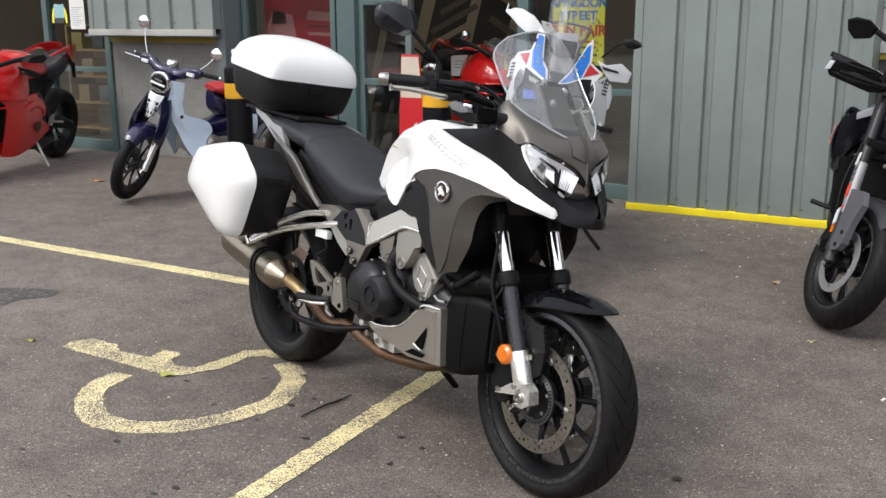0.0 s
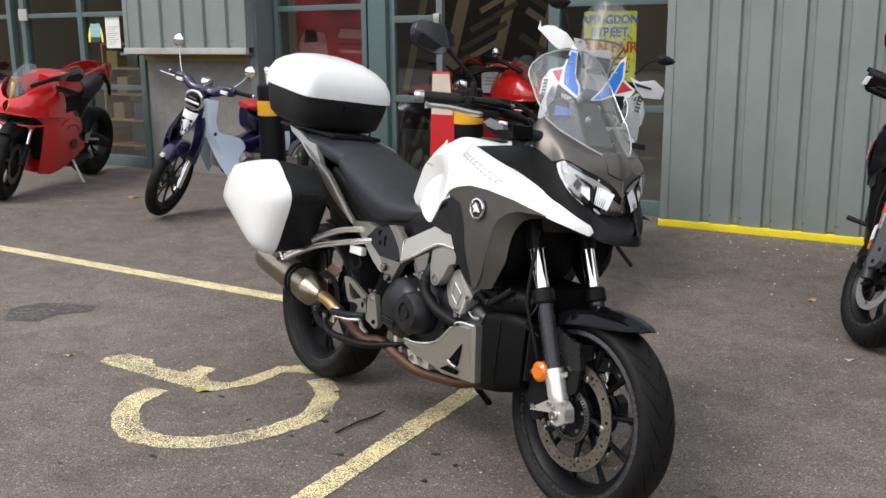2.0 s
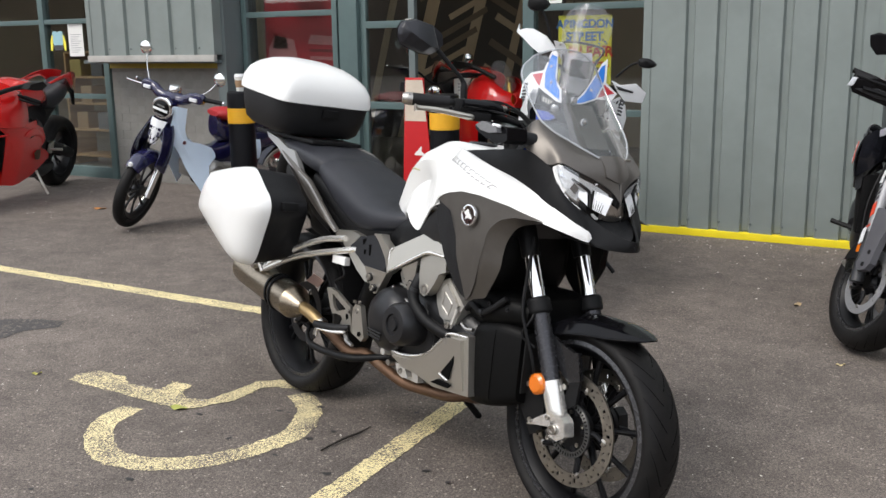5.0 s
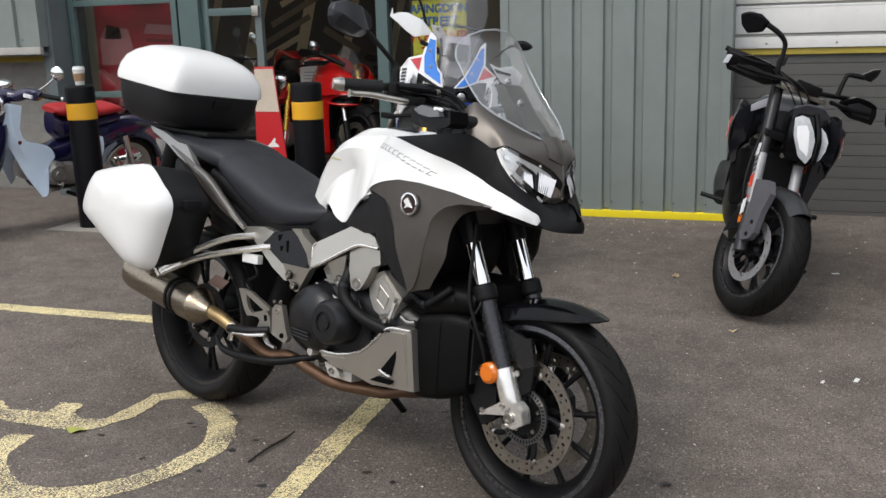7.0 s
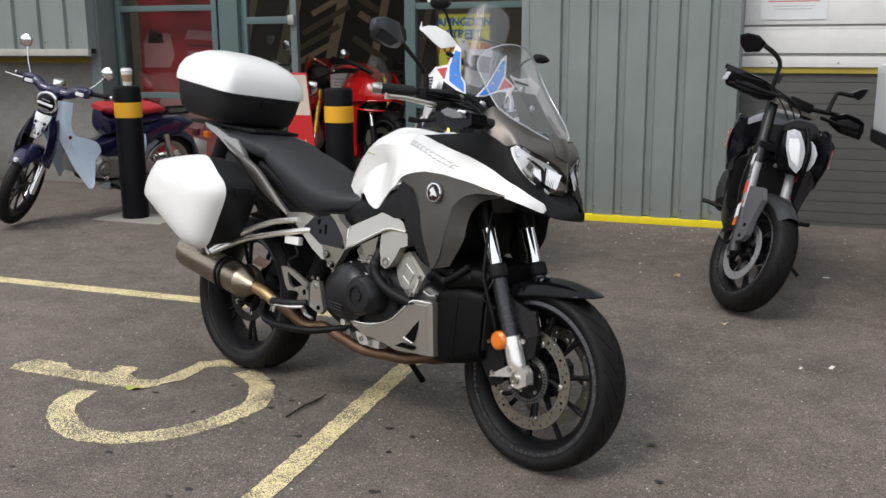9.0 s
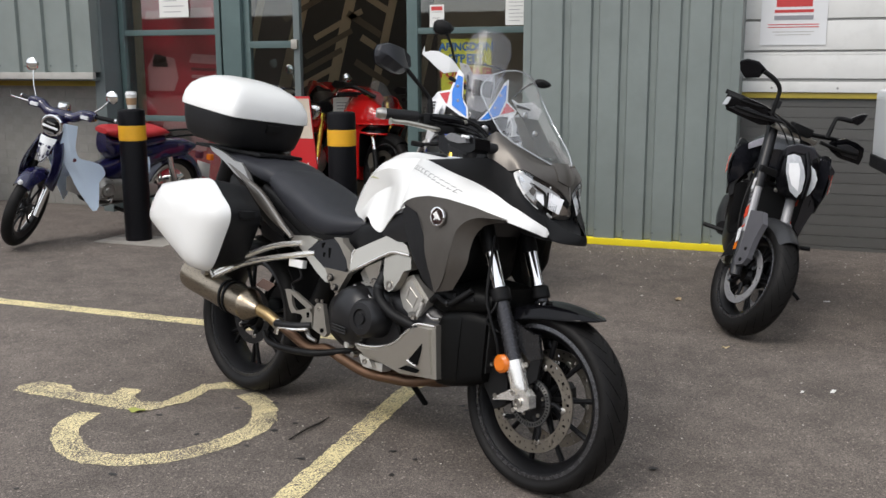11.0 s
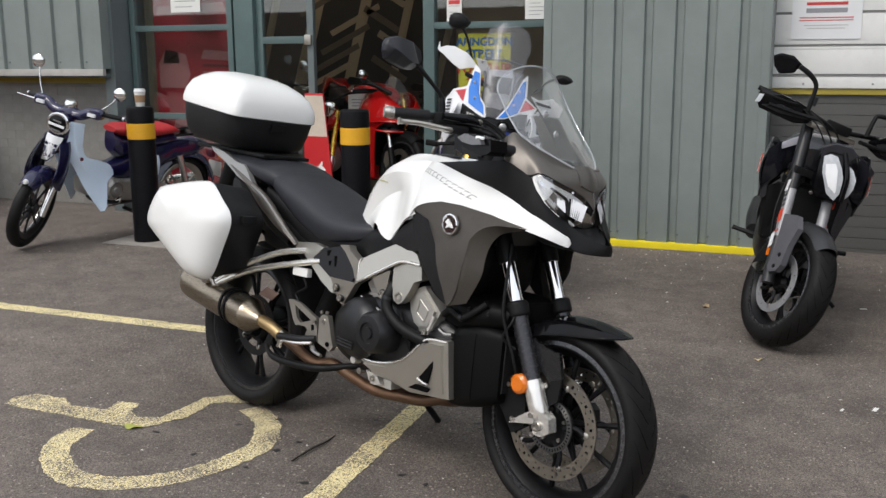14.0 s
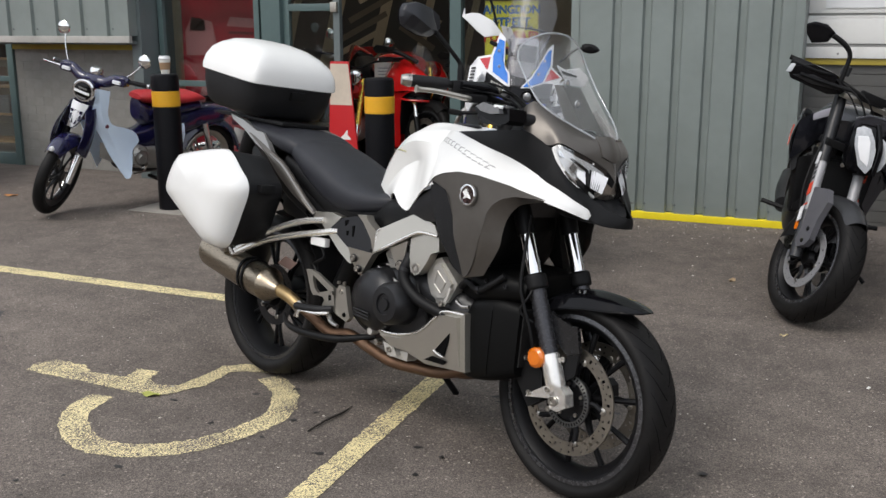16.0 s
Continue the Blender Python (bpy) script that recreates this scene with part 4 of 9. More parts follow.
    # tank
    top = [[(0.60, 0, 0.86), (0.64, 0, 0.92), (0.68, 0, 0.975), (0.725, 0, 1.015), (0.78, 0, 1.036), (0.86, 0, 1.037), (0.975, 0, 1.030), (1.06, 0, 1.012)],
           [(0.605, -0.05, 0.845), (0.65, -0.07, 0.90), (0.70, -0.078, 0.955), (0.758, -0.08, 1.0), (0.812, -0.084, 1.030), (0.88, -0.09, 1.041), (0.975, -0.095, 1.036), (1.06, -0.09, 1.018)],
           [(0.608, -0.080, 0.835), (0.648, -0.10, 0.882), (0.694, -0.112, 0.935), (0.748, -0.120, 0.980), (0.80, -0.130, 1.002), (0.885, -0.142, 1.013), (0.975, -0.152, 1.019), (1.05, -0.135, 1.010)],
           [(0.628, -0.105, 0.815), (0.675, -0.125, 0.868), (0.720, -0.142, 0.920), (0.768, -0.155, 0.955), (0.82, -0.166, 0.973), (0.89, -0.182, 0.978), (0.975, -0.196, 0.973), (1.05, -0.185, 0.958)],
           [(0.650, -0.108, 0.795), (0.70, -0.122, 0.838), (0.755, -0.134, 0.880), (0.81, -0.144, 0.905), (0.855, -0.158, 0.915), (0.905, -0.185, 0.915), (0.975, -0.218, 0.918), (1.05, -0.205, 0.915)],
           [(0.700, -0.120, 0.775), (0.742, -0.158, 0.798), (0.775, -0.176, 0.800), (0.808, -0.182, 0.770), (0.855, -0.187, 0.757), (0.905, -0.203, 0.800), (0.980, -0.236, 0.845), (1.05, -0.215, 0.87)]]
    upper = [(0.975, -0.152, 1.019), (1.03, -0.176, 1.017), (1.15, -0.182, 0.984), (1.275, -0.178, 0.952), (1.403, -0.172, 0.898), (1.46, -0.147, 0.866), (1.488, -0.117, 0.844), (1.495, -0.107, 0.826)]
    crease = [(0.975, -0.196, 0.973), (1.04, -0.211, 0.969), (1.135, -0.223, 0.951), (1.25, -0.222, 0.921), (1.365, -0.206, 0.879), (1.455, -0.164, 0.848), (1.487, -0.124, 0.829), (1.494, -0.112, 0.820)]
    lower = [(0.980, -0.236, 0.845), (1.02, -0.245, 0.880), (1.10, -0.250, 0.900), (1.22, -0.247, 0.897), (1.339, -0.224, 0.868), (1.45, -0.172, 0.836), (1.485, -0.126, 0.818), (1.493, -0.115, 0.815)]
    tank = None
    GREY_INK = surface("grey_lettering", (0.30, 0.30, 0.295), 0.4)
    OLIVE = surface("faded_olive_decal", (0.52, 0.50, 0.30), 0.5)
    for s in (-1, 1):
        f = (lambda p: [(x, -s * y * (1.0 if s < 0 or x < 1.40 else 0.80), z) for x, y, z in p])
        bm, rows = creased(top, s, 34, 5)
        half = part("fuel_tank" if tank is None else "tank_half", bm, PEARL, tank or ob, "pearl white fuel tank" if tank is None else "", angle=26)
        tank = tank or half
        # two faded strokes behind the knee hollow
        for k in range(3):
            a, b = on_rows(rows, 0.36 + 0.018 * k, 0.60 + 0.02 * k), on_rows(rows, 0.40 + 0.018 * k, 0.635 + 0.02 * k)
            part("faded_stroke", tube([a, (a + b) / 2 + np.array((0, s * 0.001, 0.002)), b], 0.0022, 6), OLIVE, half)
        keep = 8 if s < 0 else 6
        bm, rows = creased([f([(x, y, z) for x, y, z in line[:keep]]) if s > 0 else line[:keep] for line in (upper, crease, lower)], s if s < 0 else -1, 40, 6)
        wing = part("side_wing", bm, PEARL, ob, "pearl white side wing running to the nose", angle=30)
        # lettering on the wing kept as plain bars
        for k in range(11 if s < 0 else 0):
            u0 = 0.022 + 0.0355 * k
            a, b, c, d = 0.228 + 0.0240 * k, 0.248 + 0.0245 * k, 0.350 + 0.0258 * k, 0.370 + 0.0265 * k
            for v0, v1, ua, ub in ((a, b, 0.005, 0.030), (c, d, 0.0, 0.025), (a, d, 0.0, 0.0055)):
                lean = 0.005 if v1 - v0 > 0.06 else 0.0
                q = [Vector(on_rows(rows, u, v)) + Vector((0, -0.0007, 0.0005)) for u, v in ((u0 + ua + lean, v0), (u0 + ub + lean, v0), (u0 + ub, v1), (u0 + ua, v1))]
                bm = bmesh.new()
                skin(bm, [q, [e + Vector((0, 0.001, -0.0005)) for e in q]])
                part("lettering_bar", bm, GREY_INK, wing, smooth=False)
    part("filler_cap", lathe([(0.0, 1.046), (0.04, 1.046), (0.046, 1.040), (0.046, 1.025)], 28, (0.90, 0, 0), axis="z"), DARK_ALLOY, tank)
    for s in (-1, 1):
        f = (lambda p: [(x, -s * y * (1.0 if s < 0 or x < 1.40 else 0.88), z) for x, y, z in p])
        # grey side cowl with the arch over the fork
        cowl = part("side_cowl", plate([(1.002, 0.867), (1.02, 0.882), (1.064, 0.895), (1.121, 0.904), (1.20, 0.901), (1.309, 0.884), (1.42, 0.857), (1.331, 0.856), (1.284, 0.842), (1.262, 0.828), (1.249, 0.808), (1.235, 0.765), (1.222, 0.698), (1.207, 0.648), (1.190, 0.615), (1.172, 0.598), (1.160, 0.635), (1.140, 0.68), (1.126, 0.725), (1.116, 0.775), (1.107, 0.808), (1.095, 0.830), (1.075, 0.845), (1.035, 0.858)], s, cowl_out, 0.006), MATT_GREY, ob, "matt bronze-grey side cowl")
        part("cowl_rear_panel", plate([(0.992, 0.848), (1.002, 0.868), (1.035, 0.859), (1.075, 0.846), (1.096, 0.831), (1.108, 0.808), (1.117, 0.775), (1.127, 0.725), (1.141, 0.68), (1.161, 0.635), (1.172, 0.599), (1.142, 0.612), (1.114, 0.637), (1.071, 0.688), (1.035, 0.745), (1.007, 0.794), (0.992, 0.825)], s, lambda x, z: cowl_out(x, z) - 0.006, 0.006), SOFT_BLACK, cowl, "dark grained rear panel")
        part("cowl_infill", sheet(f([(0.858, -0.183, 0.770), (0.92, -0.200, 0.808), (1.00, -0.226, 0.845)]), f([(0.868, -0.178, 0.738), (0.945, -0.190, 0.735), (1.03, -0.210, 0.745)]), 4, 8, 0.006, 0.005, (0, s, 0)), COVER_BLACK, cowl)
        part("arch_lining", sheet(f([(1.42, -0.215, 0.856), (1.331, -0.237, 0.855), (1.284, -0.245, 0.841), (1.249, -0.249, 0.809), (1.235, -0.249, 0.765), (1.222, -0.247, 0.698), (1.172, -0.238, 0.600)]), f([(1.40, -0.195, 0.850), (1.335, -0.206, 0.834), (1.307, -0.210, 0.812), (1.289, -0.212, 0.782), (1.281, -0.214, 0.745), (1.274, -0.215, 0.700), (1.225, -0.212, 0.615)]), 4, 28, 0.0, 0.004, (1, 0, 0)), MATT_GREY, cowl)
        # round badge: dark disc, bright ring, plain wing shape
        by = s * 0.258
        part("badge", lathe([(0.0, by + s * 0.004), (0.026, by + s * 0.004), (0.028, by)], 36, (1.175, 0, 0.842)), surface("dark_badge_red", (0.055, 0.018, 0.02), 0.3, coat=0.6) if s < 0 else bpy.data.materials["dark_badge_red"], cowl)
        part("badge_ring", lathe([(0.0255, by + s * 0.004), (0.027, by + s * 0.007), (0.0305, by + s * 0.006), (0.032, by)], 36, (1.175, 0, 0.842)), CHROME, cowl)
        part("badge_wing", slab([(1.159, 0.848), (1.170, 0.858), (1.178, 0.845), (1.190, 0.832), (1.174, 0.835), (1.162, 0.829), (1.168, 0.840)], by + s * 0.004, by + s * 0.008, 0.001), PEARL, cowl)
        # black upper cowl from the tank to the lamp
        part("upper_cowl", sheet(f([(1.025, -0.165, 1.019), (1.12, -0.166, 1.028), (1.22, -0.176, 1.036), (1.302, -0.186, 1.038), (1.345, -0.177, 1.02), (1.374, -0.170, 1.003), (1.386, -0.166, 0.996)]), f([(1.028, -0.168, 1.010), (1.12, -0.176, 0.986), (1.203, -0.178, 0.962), (1.295, -0.176, 0.936), (1.34, -0.174, 0.918), (1.375, -0.173, 0.905), (1.385, -0.172, 0.900)]), 5, 34, 0.004, 0.005, (0, s, 0.1)), MATT_BLACK, ob, "matt black upper cowl")
        # solid chin from the lamp's lower edge to the beak
        chin = part("chin", sheet(f([(1.386, -0.166, 0.997), (1.405, -0.162, 0.962), (1.422, -0.150, 0.938), (1.448, -0.110, 0.902), (1.486, -0.078, 0.866), (1.528, -0.044, 0.840), (1.553, -0.016, 0.828), (1.557, 0, 0.826)]), f([(1.36, -0.177, 0.917), (1.403, -0.173, 0.897), (1.46, -0.146, 0.865), (1.488, -0.116, 0.843), (1.497, -0.102, 0.815), (1.518, -0.080, 0.801), (1.548, -0.030, 0.797), (1.557, 0, 0.797)]), 5, 40, 0.004, 0.006, (0.4, s * 0.6, 0)), MATT_BLACK, ob, "matt black chin and beak")
        part("chin_underside", sheet(f([(1.46, -0.146, 0.862), (1.495, -0.104, 0.815), (1.518, -0.080, 0.802), (1.557, 0, 0.798)]), f([(1.40, -0.15, 0.84), (1.40, -0.12, 0.82), (1.40, -0.08, 0.81), (1.40, 0, 0.805)]), 3, 16, 0.0, 0.004, (0, 0, -1)), MATT_BLACK, chin)
        part("chin_inner", sheet(f([(1.44, -0.112, 0.900), (1.452, -0.055, 0.874), (1.462, 0, 0.868)]), f([(1.478, -0.080, 0.864), (1.515, -0.044, 0.835), (1.535, 0, 0.82)]), 3, 12, -0.012, 0.004, (0.6, 0, 0.6)), SOFT_BLACK, chin)
        # grey nose cowl over the lamp
        f = (lambda p: [(x, -s * y, z) for x, y, z in p])
        part("nose_cowl", sheet(f([(1.255, -0.150, 1.105), (1.275, -0.152, 1.118), (1.293, -0.143, 1.123), (1.338, -0.121, 1.093), (1.394, -0.082, 1.060), (1.441, -0.045, 1.039), (1.455, -0.02, 1.036), (1.458, 0.0, 1.036)]), f([(1.285, -0.178, 1.045), (1.302, -0.186, 1.040), (1.368, -0.171, 1.007), (1.406, -0.159, 1.015), (1.437, -0.126, 0.998), (1.457, -0.072, 0.977), (1.476, -0.026, 0.952), (1.492, 0.0, 0.920)]), 8, 36, 0.007, 0.005, (0.3, s * 0.7, 0.5)), MATT_GREY, ob, "matt bronze-grey nose cowl")
        part("cowl_end", sheet(f([(1.255, -0.150, 1.105), (1.258, -0.165, 1.07), (1.285, -0.178, 1.045)]), f([(1.20, -0.11, 1.10), (1.20, -0.12, 1.06), (1.20, -0.14, 1.03)]), 3, 8, 0.0, 0.004, (-1, 0, 0)), SOFT_BLACK, ob)
        # head lamp: bright bowl, dividers, clear cover
        lamp = part("headlamp", sheet(f([(1.387, -0.163, 1.000), (1.410, -0.155, 1.008), (1.436, -0.124, 0.993), (1.456, -0.070, 0.972), (1.473, -0.026, 0.947)]), f([(1.390, -0.162, 0.990), (1.405, -0.158, 0.962), (1.421, -0.147, 0.940), (1.440, -0.100, 0.902), (1.452, -0.052, 0.874), (1.469, -0.026, 0.892)]), 6, 18, -0.006, 0.004, (0.7, s * 0.5, 0.2)), LAMP_BRIGHT, ob, "twin headlamp with bright reflector")
        part("lamp_bezel", sheet(f([(1.409, -0.160, 1.014), (1.398, -0.163, 1.000), (1.412, -0.160, 0.966), (1.427, -0.148, 0.944)]), f([(1.386, -0.167, 1.002), (1.388, -0.167, 0.992), (1.404, -0.163, 0.962), (1.421, -0.150, 0.938)]), 2, 14, 0.001, 0.006, (0.4, s * 0.8, 0)), PEARL, lamp, "white lamp surround")
        part("lamp_bezel", tube(f([(1.422, -0.150, 0.938), (1.440, -0.102, 0.903), (1.451, -0.054, 0.874), (1.466, -0.030, 0.884)]), 0.004, 8), STEEL, lamp)
        part("lamp_brow", sheet(f([(1.412, -0.157, 1.012), (1.438, -0.126, 0.996), (1.458, -0.072, 0.975), (1.475, -0.027, 0.950)]), f([(1.412, -0.153, 1.002), (1.436, -0.122, 0.984), (1.454, -0.070, 0.964), (1.471, -0.027, 0.941)]), 2, 16, 0.0, 0.006, (0.6, s * 0.5, 0.3)), MATT_BLACK, lamp)
        part("lamp_divider", tube(f([(1.424, -0.130, 0.976), (1.442, -0.105, 0.959), (1.456, -0.088, 0.942), (1.466, -0.092, 0.905)]), 0.0042, 8), MATT_BLACK, lamp)
        part("lamp_divider", tube(f([(1.459, -0.078, 0.950), (1.462, -0.082, 0.930), (1.468, -0.090, 0.902)]), 0.003, 8), MATT_BLACK, lamp)
        part("lamp_divider", tube(f([(1.472, -0.027, 0.945), (1.474, -0.035, 0.915), (1.470, -0.046, 0.892)]), 0.003, 8), MATT_BLACK, lamp)
        part("lamp_patch", sheet(f([(1.441, -0.116, 0.950), (1.452, -0.094, 0.943)]), f([(1.445, -0.121, 0.930), (1.462, -0.098, 0.909)]), 2, 4, 0.002, 0.002, (0.7, s * 0.5, 0.2)), REFLECTOR, lamp)
        part("lamp_patch", sheet(f([(1.402, -0.156, 0.998), (1.421, -0.128, 0.987)]), f([(1.406, -0.160, 0.980), (1.423, -0.133, 0.973)]), 2, 4, 0.001, 0.002, (0.7, s * 0.5, 0.2)), CHROME, lamp)
        part("lamp_patch", sheet(f([(1.430, -0.124, 0.966), (1.440, -0.115, 0.953)]), f([(1.429, -0.138, 0.950), (1.440, -0.127, 0.936)]), 2, 4, 0.001, 0.002, (0.7, s * 0.5, 0.2)), MATT_GREY, lamp)
        part("lamp_patch", sheet(f([(1.459, -0.072, 0.951), (1.484, -0.026, 0.932)]), f([(1.469, -0.088, 0.902), (1.486, -0.050, 0.886)]), 3, 4, 0.001, 0.002, (0.7, s * 0.5, 0.2)), REFLECTOR, lamp)
        for q in range(5):
            u = q / 4
            part("lamp_flute", tube(f([(1.460 + 0.014 * u, -0.069 + 0.028 * u, 0.949 - 0.012 * u), (1.470 + 0.010 * u, -0.084 + 0.020 * u, 0.902 - 0.008 * u)]), 0.0014, 6), LAMP_BOWL, lamp)
        if s < 0:
            part("lamp_tip", tube(f([(1.441, -0.101, 0.900), (1.452, -0.078, 0.888), (1.462, -0.054, 0.874)]), [0.003, 0.008, 0.004], 10), PEARL, lamp, "white tip below the lamp")
        else:
            part("lamp_tip", tube([(1.406, 0.074, 0.886), (1.432, 0.074, 0.874), (1.452, 0.074, 0.860)], [0.004, 0.008, 0.003], 10), PEARL, lamp, "white tip below the lamp")
        if s < 0:
            for p in ((1.430, -0.109, 0.981), (1.441, -0.087, 0.980), (1.456, -0.066, 0.967)):
                part("lamp_facet", block(-0.003, 0.003, -0.005, 0.005, -0.003, 0.003, 0.001, 1), REFLECTOR, lamp).matrix_basis = Matrix.Translation(p) @ Matrix.Rotation(0.6, 4, "Z")
            part("lamp_rail", tube(f([(1.404, -0.160, 0.975), (1.416, -0.156, 0.948), (1.432, -0.140, 0.920), (1.450, -0.112, 0.897)]), 0.0022, 6), REFLECTOR, lamp)
        part("projector", lathe([(0.0, 0.0), (0.018, 0.002), (0.022, 0.010), (0.015, 0.014), (0.0, 0.016)], 20, axis="x"), CHROME, lamp).matrix_basis = Matrix.Translation((1.428, s * 0.094, 0.928))
        cover = part("lamp_cover", sheet(f([(1.388, -0.165, 1.001), (1.411, -0.157, 1.010), (1.438, -0.126, 0.995), (1.459, -0.072, 0.974), (1.477, -0.027, 0.948)]), f([(1.391, -0.164, 0.990), (1.406, -0.160, 0.962), (1.423, -0.149, 0.940), (1.442, -0.102, 0.902), (1.455, -0.053, 0.874), (1.473, -0.027, 0.892)]), 5, 16, 0.006, 0.002, (0.7, s * 0.5, 0.2)), LENS, lamp)
        cover.visible_shadow = False
    part("lamp_mask", sheet([(1.474, -0.024, 0.95), (1.487, 0, 0.925), (1.474, 0.024, 0.95)], [(1.474, -0.018, 0.925), (1.482, 0, 0.905), (1.474, 0.018, 0.925)], 3, 10, 0.0, 0.02, (1, 0, 0)), MATT_BLACK, ob)
    part("lamp_bridge", sheet([(1.474, -0.030, 0.922), (1.480, 0, 0.908), (1.474, 0.030, 0.922)], [(1.458, -0.052, 0.876), (1.466, 0, 0.868), (1.458, 0.052, 0.876)], 3, 10, 0.004, 0.004, (1, 0, 0)), STEEL, ob, "bright bridge between the lamps")
    part("screen_base", sheet([(1.436, -0.048, 1.043), (1.452, 0, 1.046), (1.436, 0.048, 1.043)], [(1.470, -0.045, 0.99), (1.482, 0, 0.975), (1.470, 0.045, 0.99)], 3, 12, 0.006, 0.006, (0.8, 0, 0.5)), MATT_GREY, ob, "matt grey panel below the screen")
    part("nose_screw", tube([(1.44, 0.052, 1.038), (1.44, 0.075, 1.040)], 0.004, 8), STEEL, ob)
    # windscreen
    rows = []
    for k in range(25):
        cz = float(np.interp(k, [0, 3, 18, 22, 24], [1.038, 1.070, 1.265, 1.316, 1.331]))
        cx, w = screen_line(cz)
        rows.append([(cx - 1.4 * (b * w) ** 2, b * w, cz - 0.10 * (b * w) ** 2) for b in np.linspace(-1, 1, 21)])
    scr = part("windscreen", shell(rows), SCREEN, ob, "clear curved windscreen")
    scr.visible_shadow = False
    edge = [rows[k][0] for k in range(25)] + rows[24][1:-1] + [rows[k][-1] for k in range(24, -1, -1)]
    part("screen_edge", tube(edge, 0.0026, 6, n=110), EDGE_GLASS, scr)
    for s in (-1,):
        for cz in (1.13, 1.187):
            y = s * 0.032
            part("screen_bolt", moved(lathe([(0.0, 0.006), (0.004, 0.005), (0.006, 0.003), (0.0065, -0.004)], 16, axis="x"), Matrix.Translation((screen_line(cz)[0] - 1.4 * y * y, y, cz))), STEEL, scr)
            part("bolt_washer", moved(lathe([(0.0, 0.003), (0.0105, 0.003), (0.011, -0.003)], 18, axis="x"), Matrix.Translation((screen_line(cz)[0] - 1.4 * y * y, y, cz))), EDGE_GLASS, scr)
    part("screen_bracket", slab([(1.33, 1.06), (1.39, 1.06), (1.30, 1.18), (1.27, 1.18)], -0.045, 0.045, 0.006), MATT_GREY, ob)
    part("instrument_panel", soften(block(-0.02, 0.02, -0.09, 0.09, -0.045, 0.045, 0), 0.012), GLOSS_BLACK, ob).matrix_basis = pose(1.18, 0, 1.085, 0, -60, 0)
    # handlebar, grips, levers, mirrors
    bar = part("handlebar", tube([(1.022, -0.41, 1.146), (1.09, -0.30, 1.148), (1.135, -0.16, 1.12), (1.14, 0, 1.10), (1.135, 0.16, 1.12), (1.09, 0.30, 1.148), (1.022, 0.41, 1.146)], 0.0115, 12), MATT_BLACK, ob)
    for s in (-1, 1):
        f = (lambda p: [(x, -s * y, z) for x, y, z in p])
        part("grip", tube(f([(1.034, -0.392, 1.146), (1.088, -0.302, 1.148)]), 0.0175, 16), SOFT_BLACK, bar)
        part("bar_end", tube(f([(1.034, -0.393, 1.146), (1.028, -0.404, 1.146), (1.020, -0.416, 1.146)]), [0.0185, 0.018, 0.014], 16), STEEL, bar)
        part("lever", tube(f([(1.085, -0.418, 1.122), (1.090, -0.405, 1.122), (1.112, -0.355, 1.122), (1.138, -0.275, 1.114), (1.13, -0.235, 1.115)]), [0.011, 0.007, 0.007, 0.009, 0.012], 10), ALLOY_PAINT, bar)
        part("switch_pod", soften(block(-0.025, 0.027, -0.030, 0.030, -0.019, 0.019, 0), 0.008), MATT_BLACK, bar).matrix_basis = pose(1.105, s * 0.262, 1.142, 0, 0, s * 30)
        part("fluid_cup", soften(block(-0.020, 0.020, -0.028, 0.028, -0.016, 0.014, 0), 0.006), MATT_BLACK, bar).matrix_basis = pose(1.135, s * 0.19, 1.152, 0, 0, s * 20)
        if s > 0:
            continue
        stem = part("mirror_stem", tube(f([(1.108, -0.268, 1.150), (1.106, -0.270, 1.190), (1.103, -0.276, 1.212), (1.092, -0.310, 1.245), (1.072, -0.350, 1.286)]), [0.010, 0.010, 0.0065, 0.006, 0.0075], 10), MATT_BLACK, bar)
        # angular housing: a bright upper facet over a darker lower one
        edge = [(-0.468, 1.332), (-0.459, 1.348), (-0.417, 1.360), (-0.362, 1.353), (-0.325, 1.333), (-0.318, 1.302), (-0.333, 1.288), (-0.357, 1.272), (-0.391, 1.272), (-0.432, 1.282), (-0.459, 1.291), (-0.468, 1.312)]
        cy, cz = -0.392, 1.316
        bm = bmesh.new()
        rings = [[bm.verts.new((x, cy + (y - cy) * k, cz + (z - cz) * k)) for y, z in edge] for x, k in ((1.038, 0.96), (1.044, 1.0), (1.058, 0.97))]
        for a, b in zip(rings, rings[1:]):
            for i in range(12):
                bm.faces.new((a[i], a[(i + 1) % 12], b[(i + 1) % 12], b[i]))
        bm.faces.new(rings[0])
        ridge = [bm.verts.new(c) for c in ((1.076, -0.448, 1.322), (1.086, -0.425, 1.308), (1.088, -0.385, 1.290), (1.080, -0.352, 1.290))]
        r = rings[2]
        bmesh.ops.triangulate(bm, faces=[bm.faces.new([r[0], r[1], r[2], r[3], r[4], r[5], r[6], ridge[3], ridge[2], ridge[1], ridge[0]]), bm.faces.new([r[6], r[7], r[8], r[9], r[10], r[11], r[0], ridge[0], ridge[1], ridge[2], ridge[3]])])
        part("mirror_housing", soften(bm, 0.004, 2, 20), MIRROR_GREY, bar, "dark grey angular mirror housing", angle=50)
    part("hose", tube([(1.12, -0.20, 1.12), (1.16, -0.13, 1.145), (1.22, -0.09, 1.09), (1.24, -0.05, 1.0)], 0.004, 8), MATT_BLACK, bar)
    part("hose", tube([(1.11, -0.25, 1.155), (1.15, -0.15, 1.160), (1.225, -0.10, 1.105), (1.24, -0.05, 0.98)], 0.0035, 8), MATT_BLACK, bar)
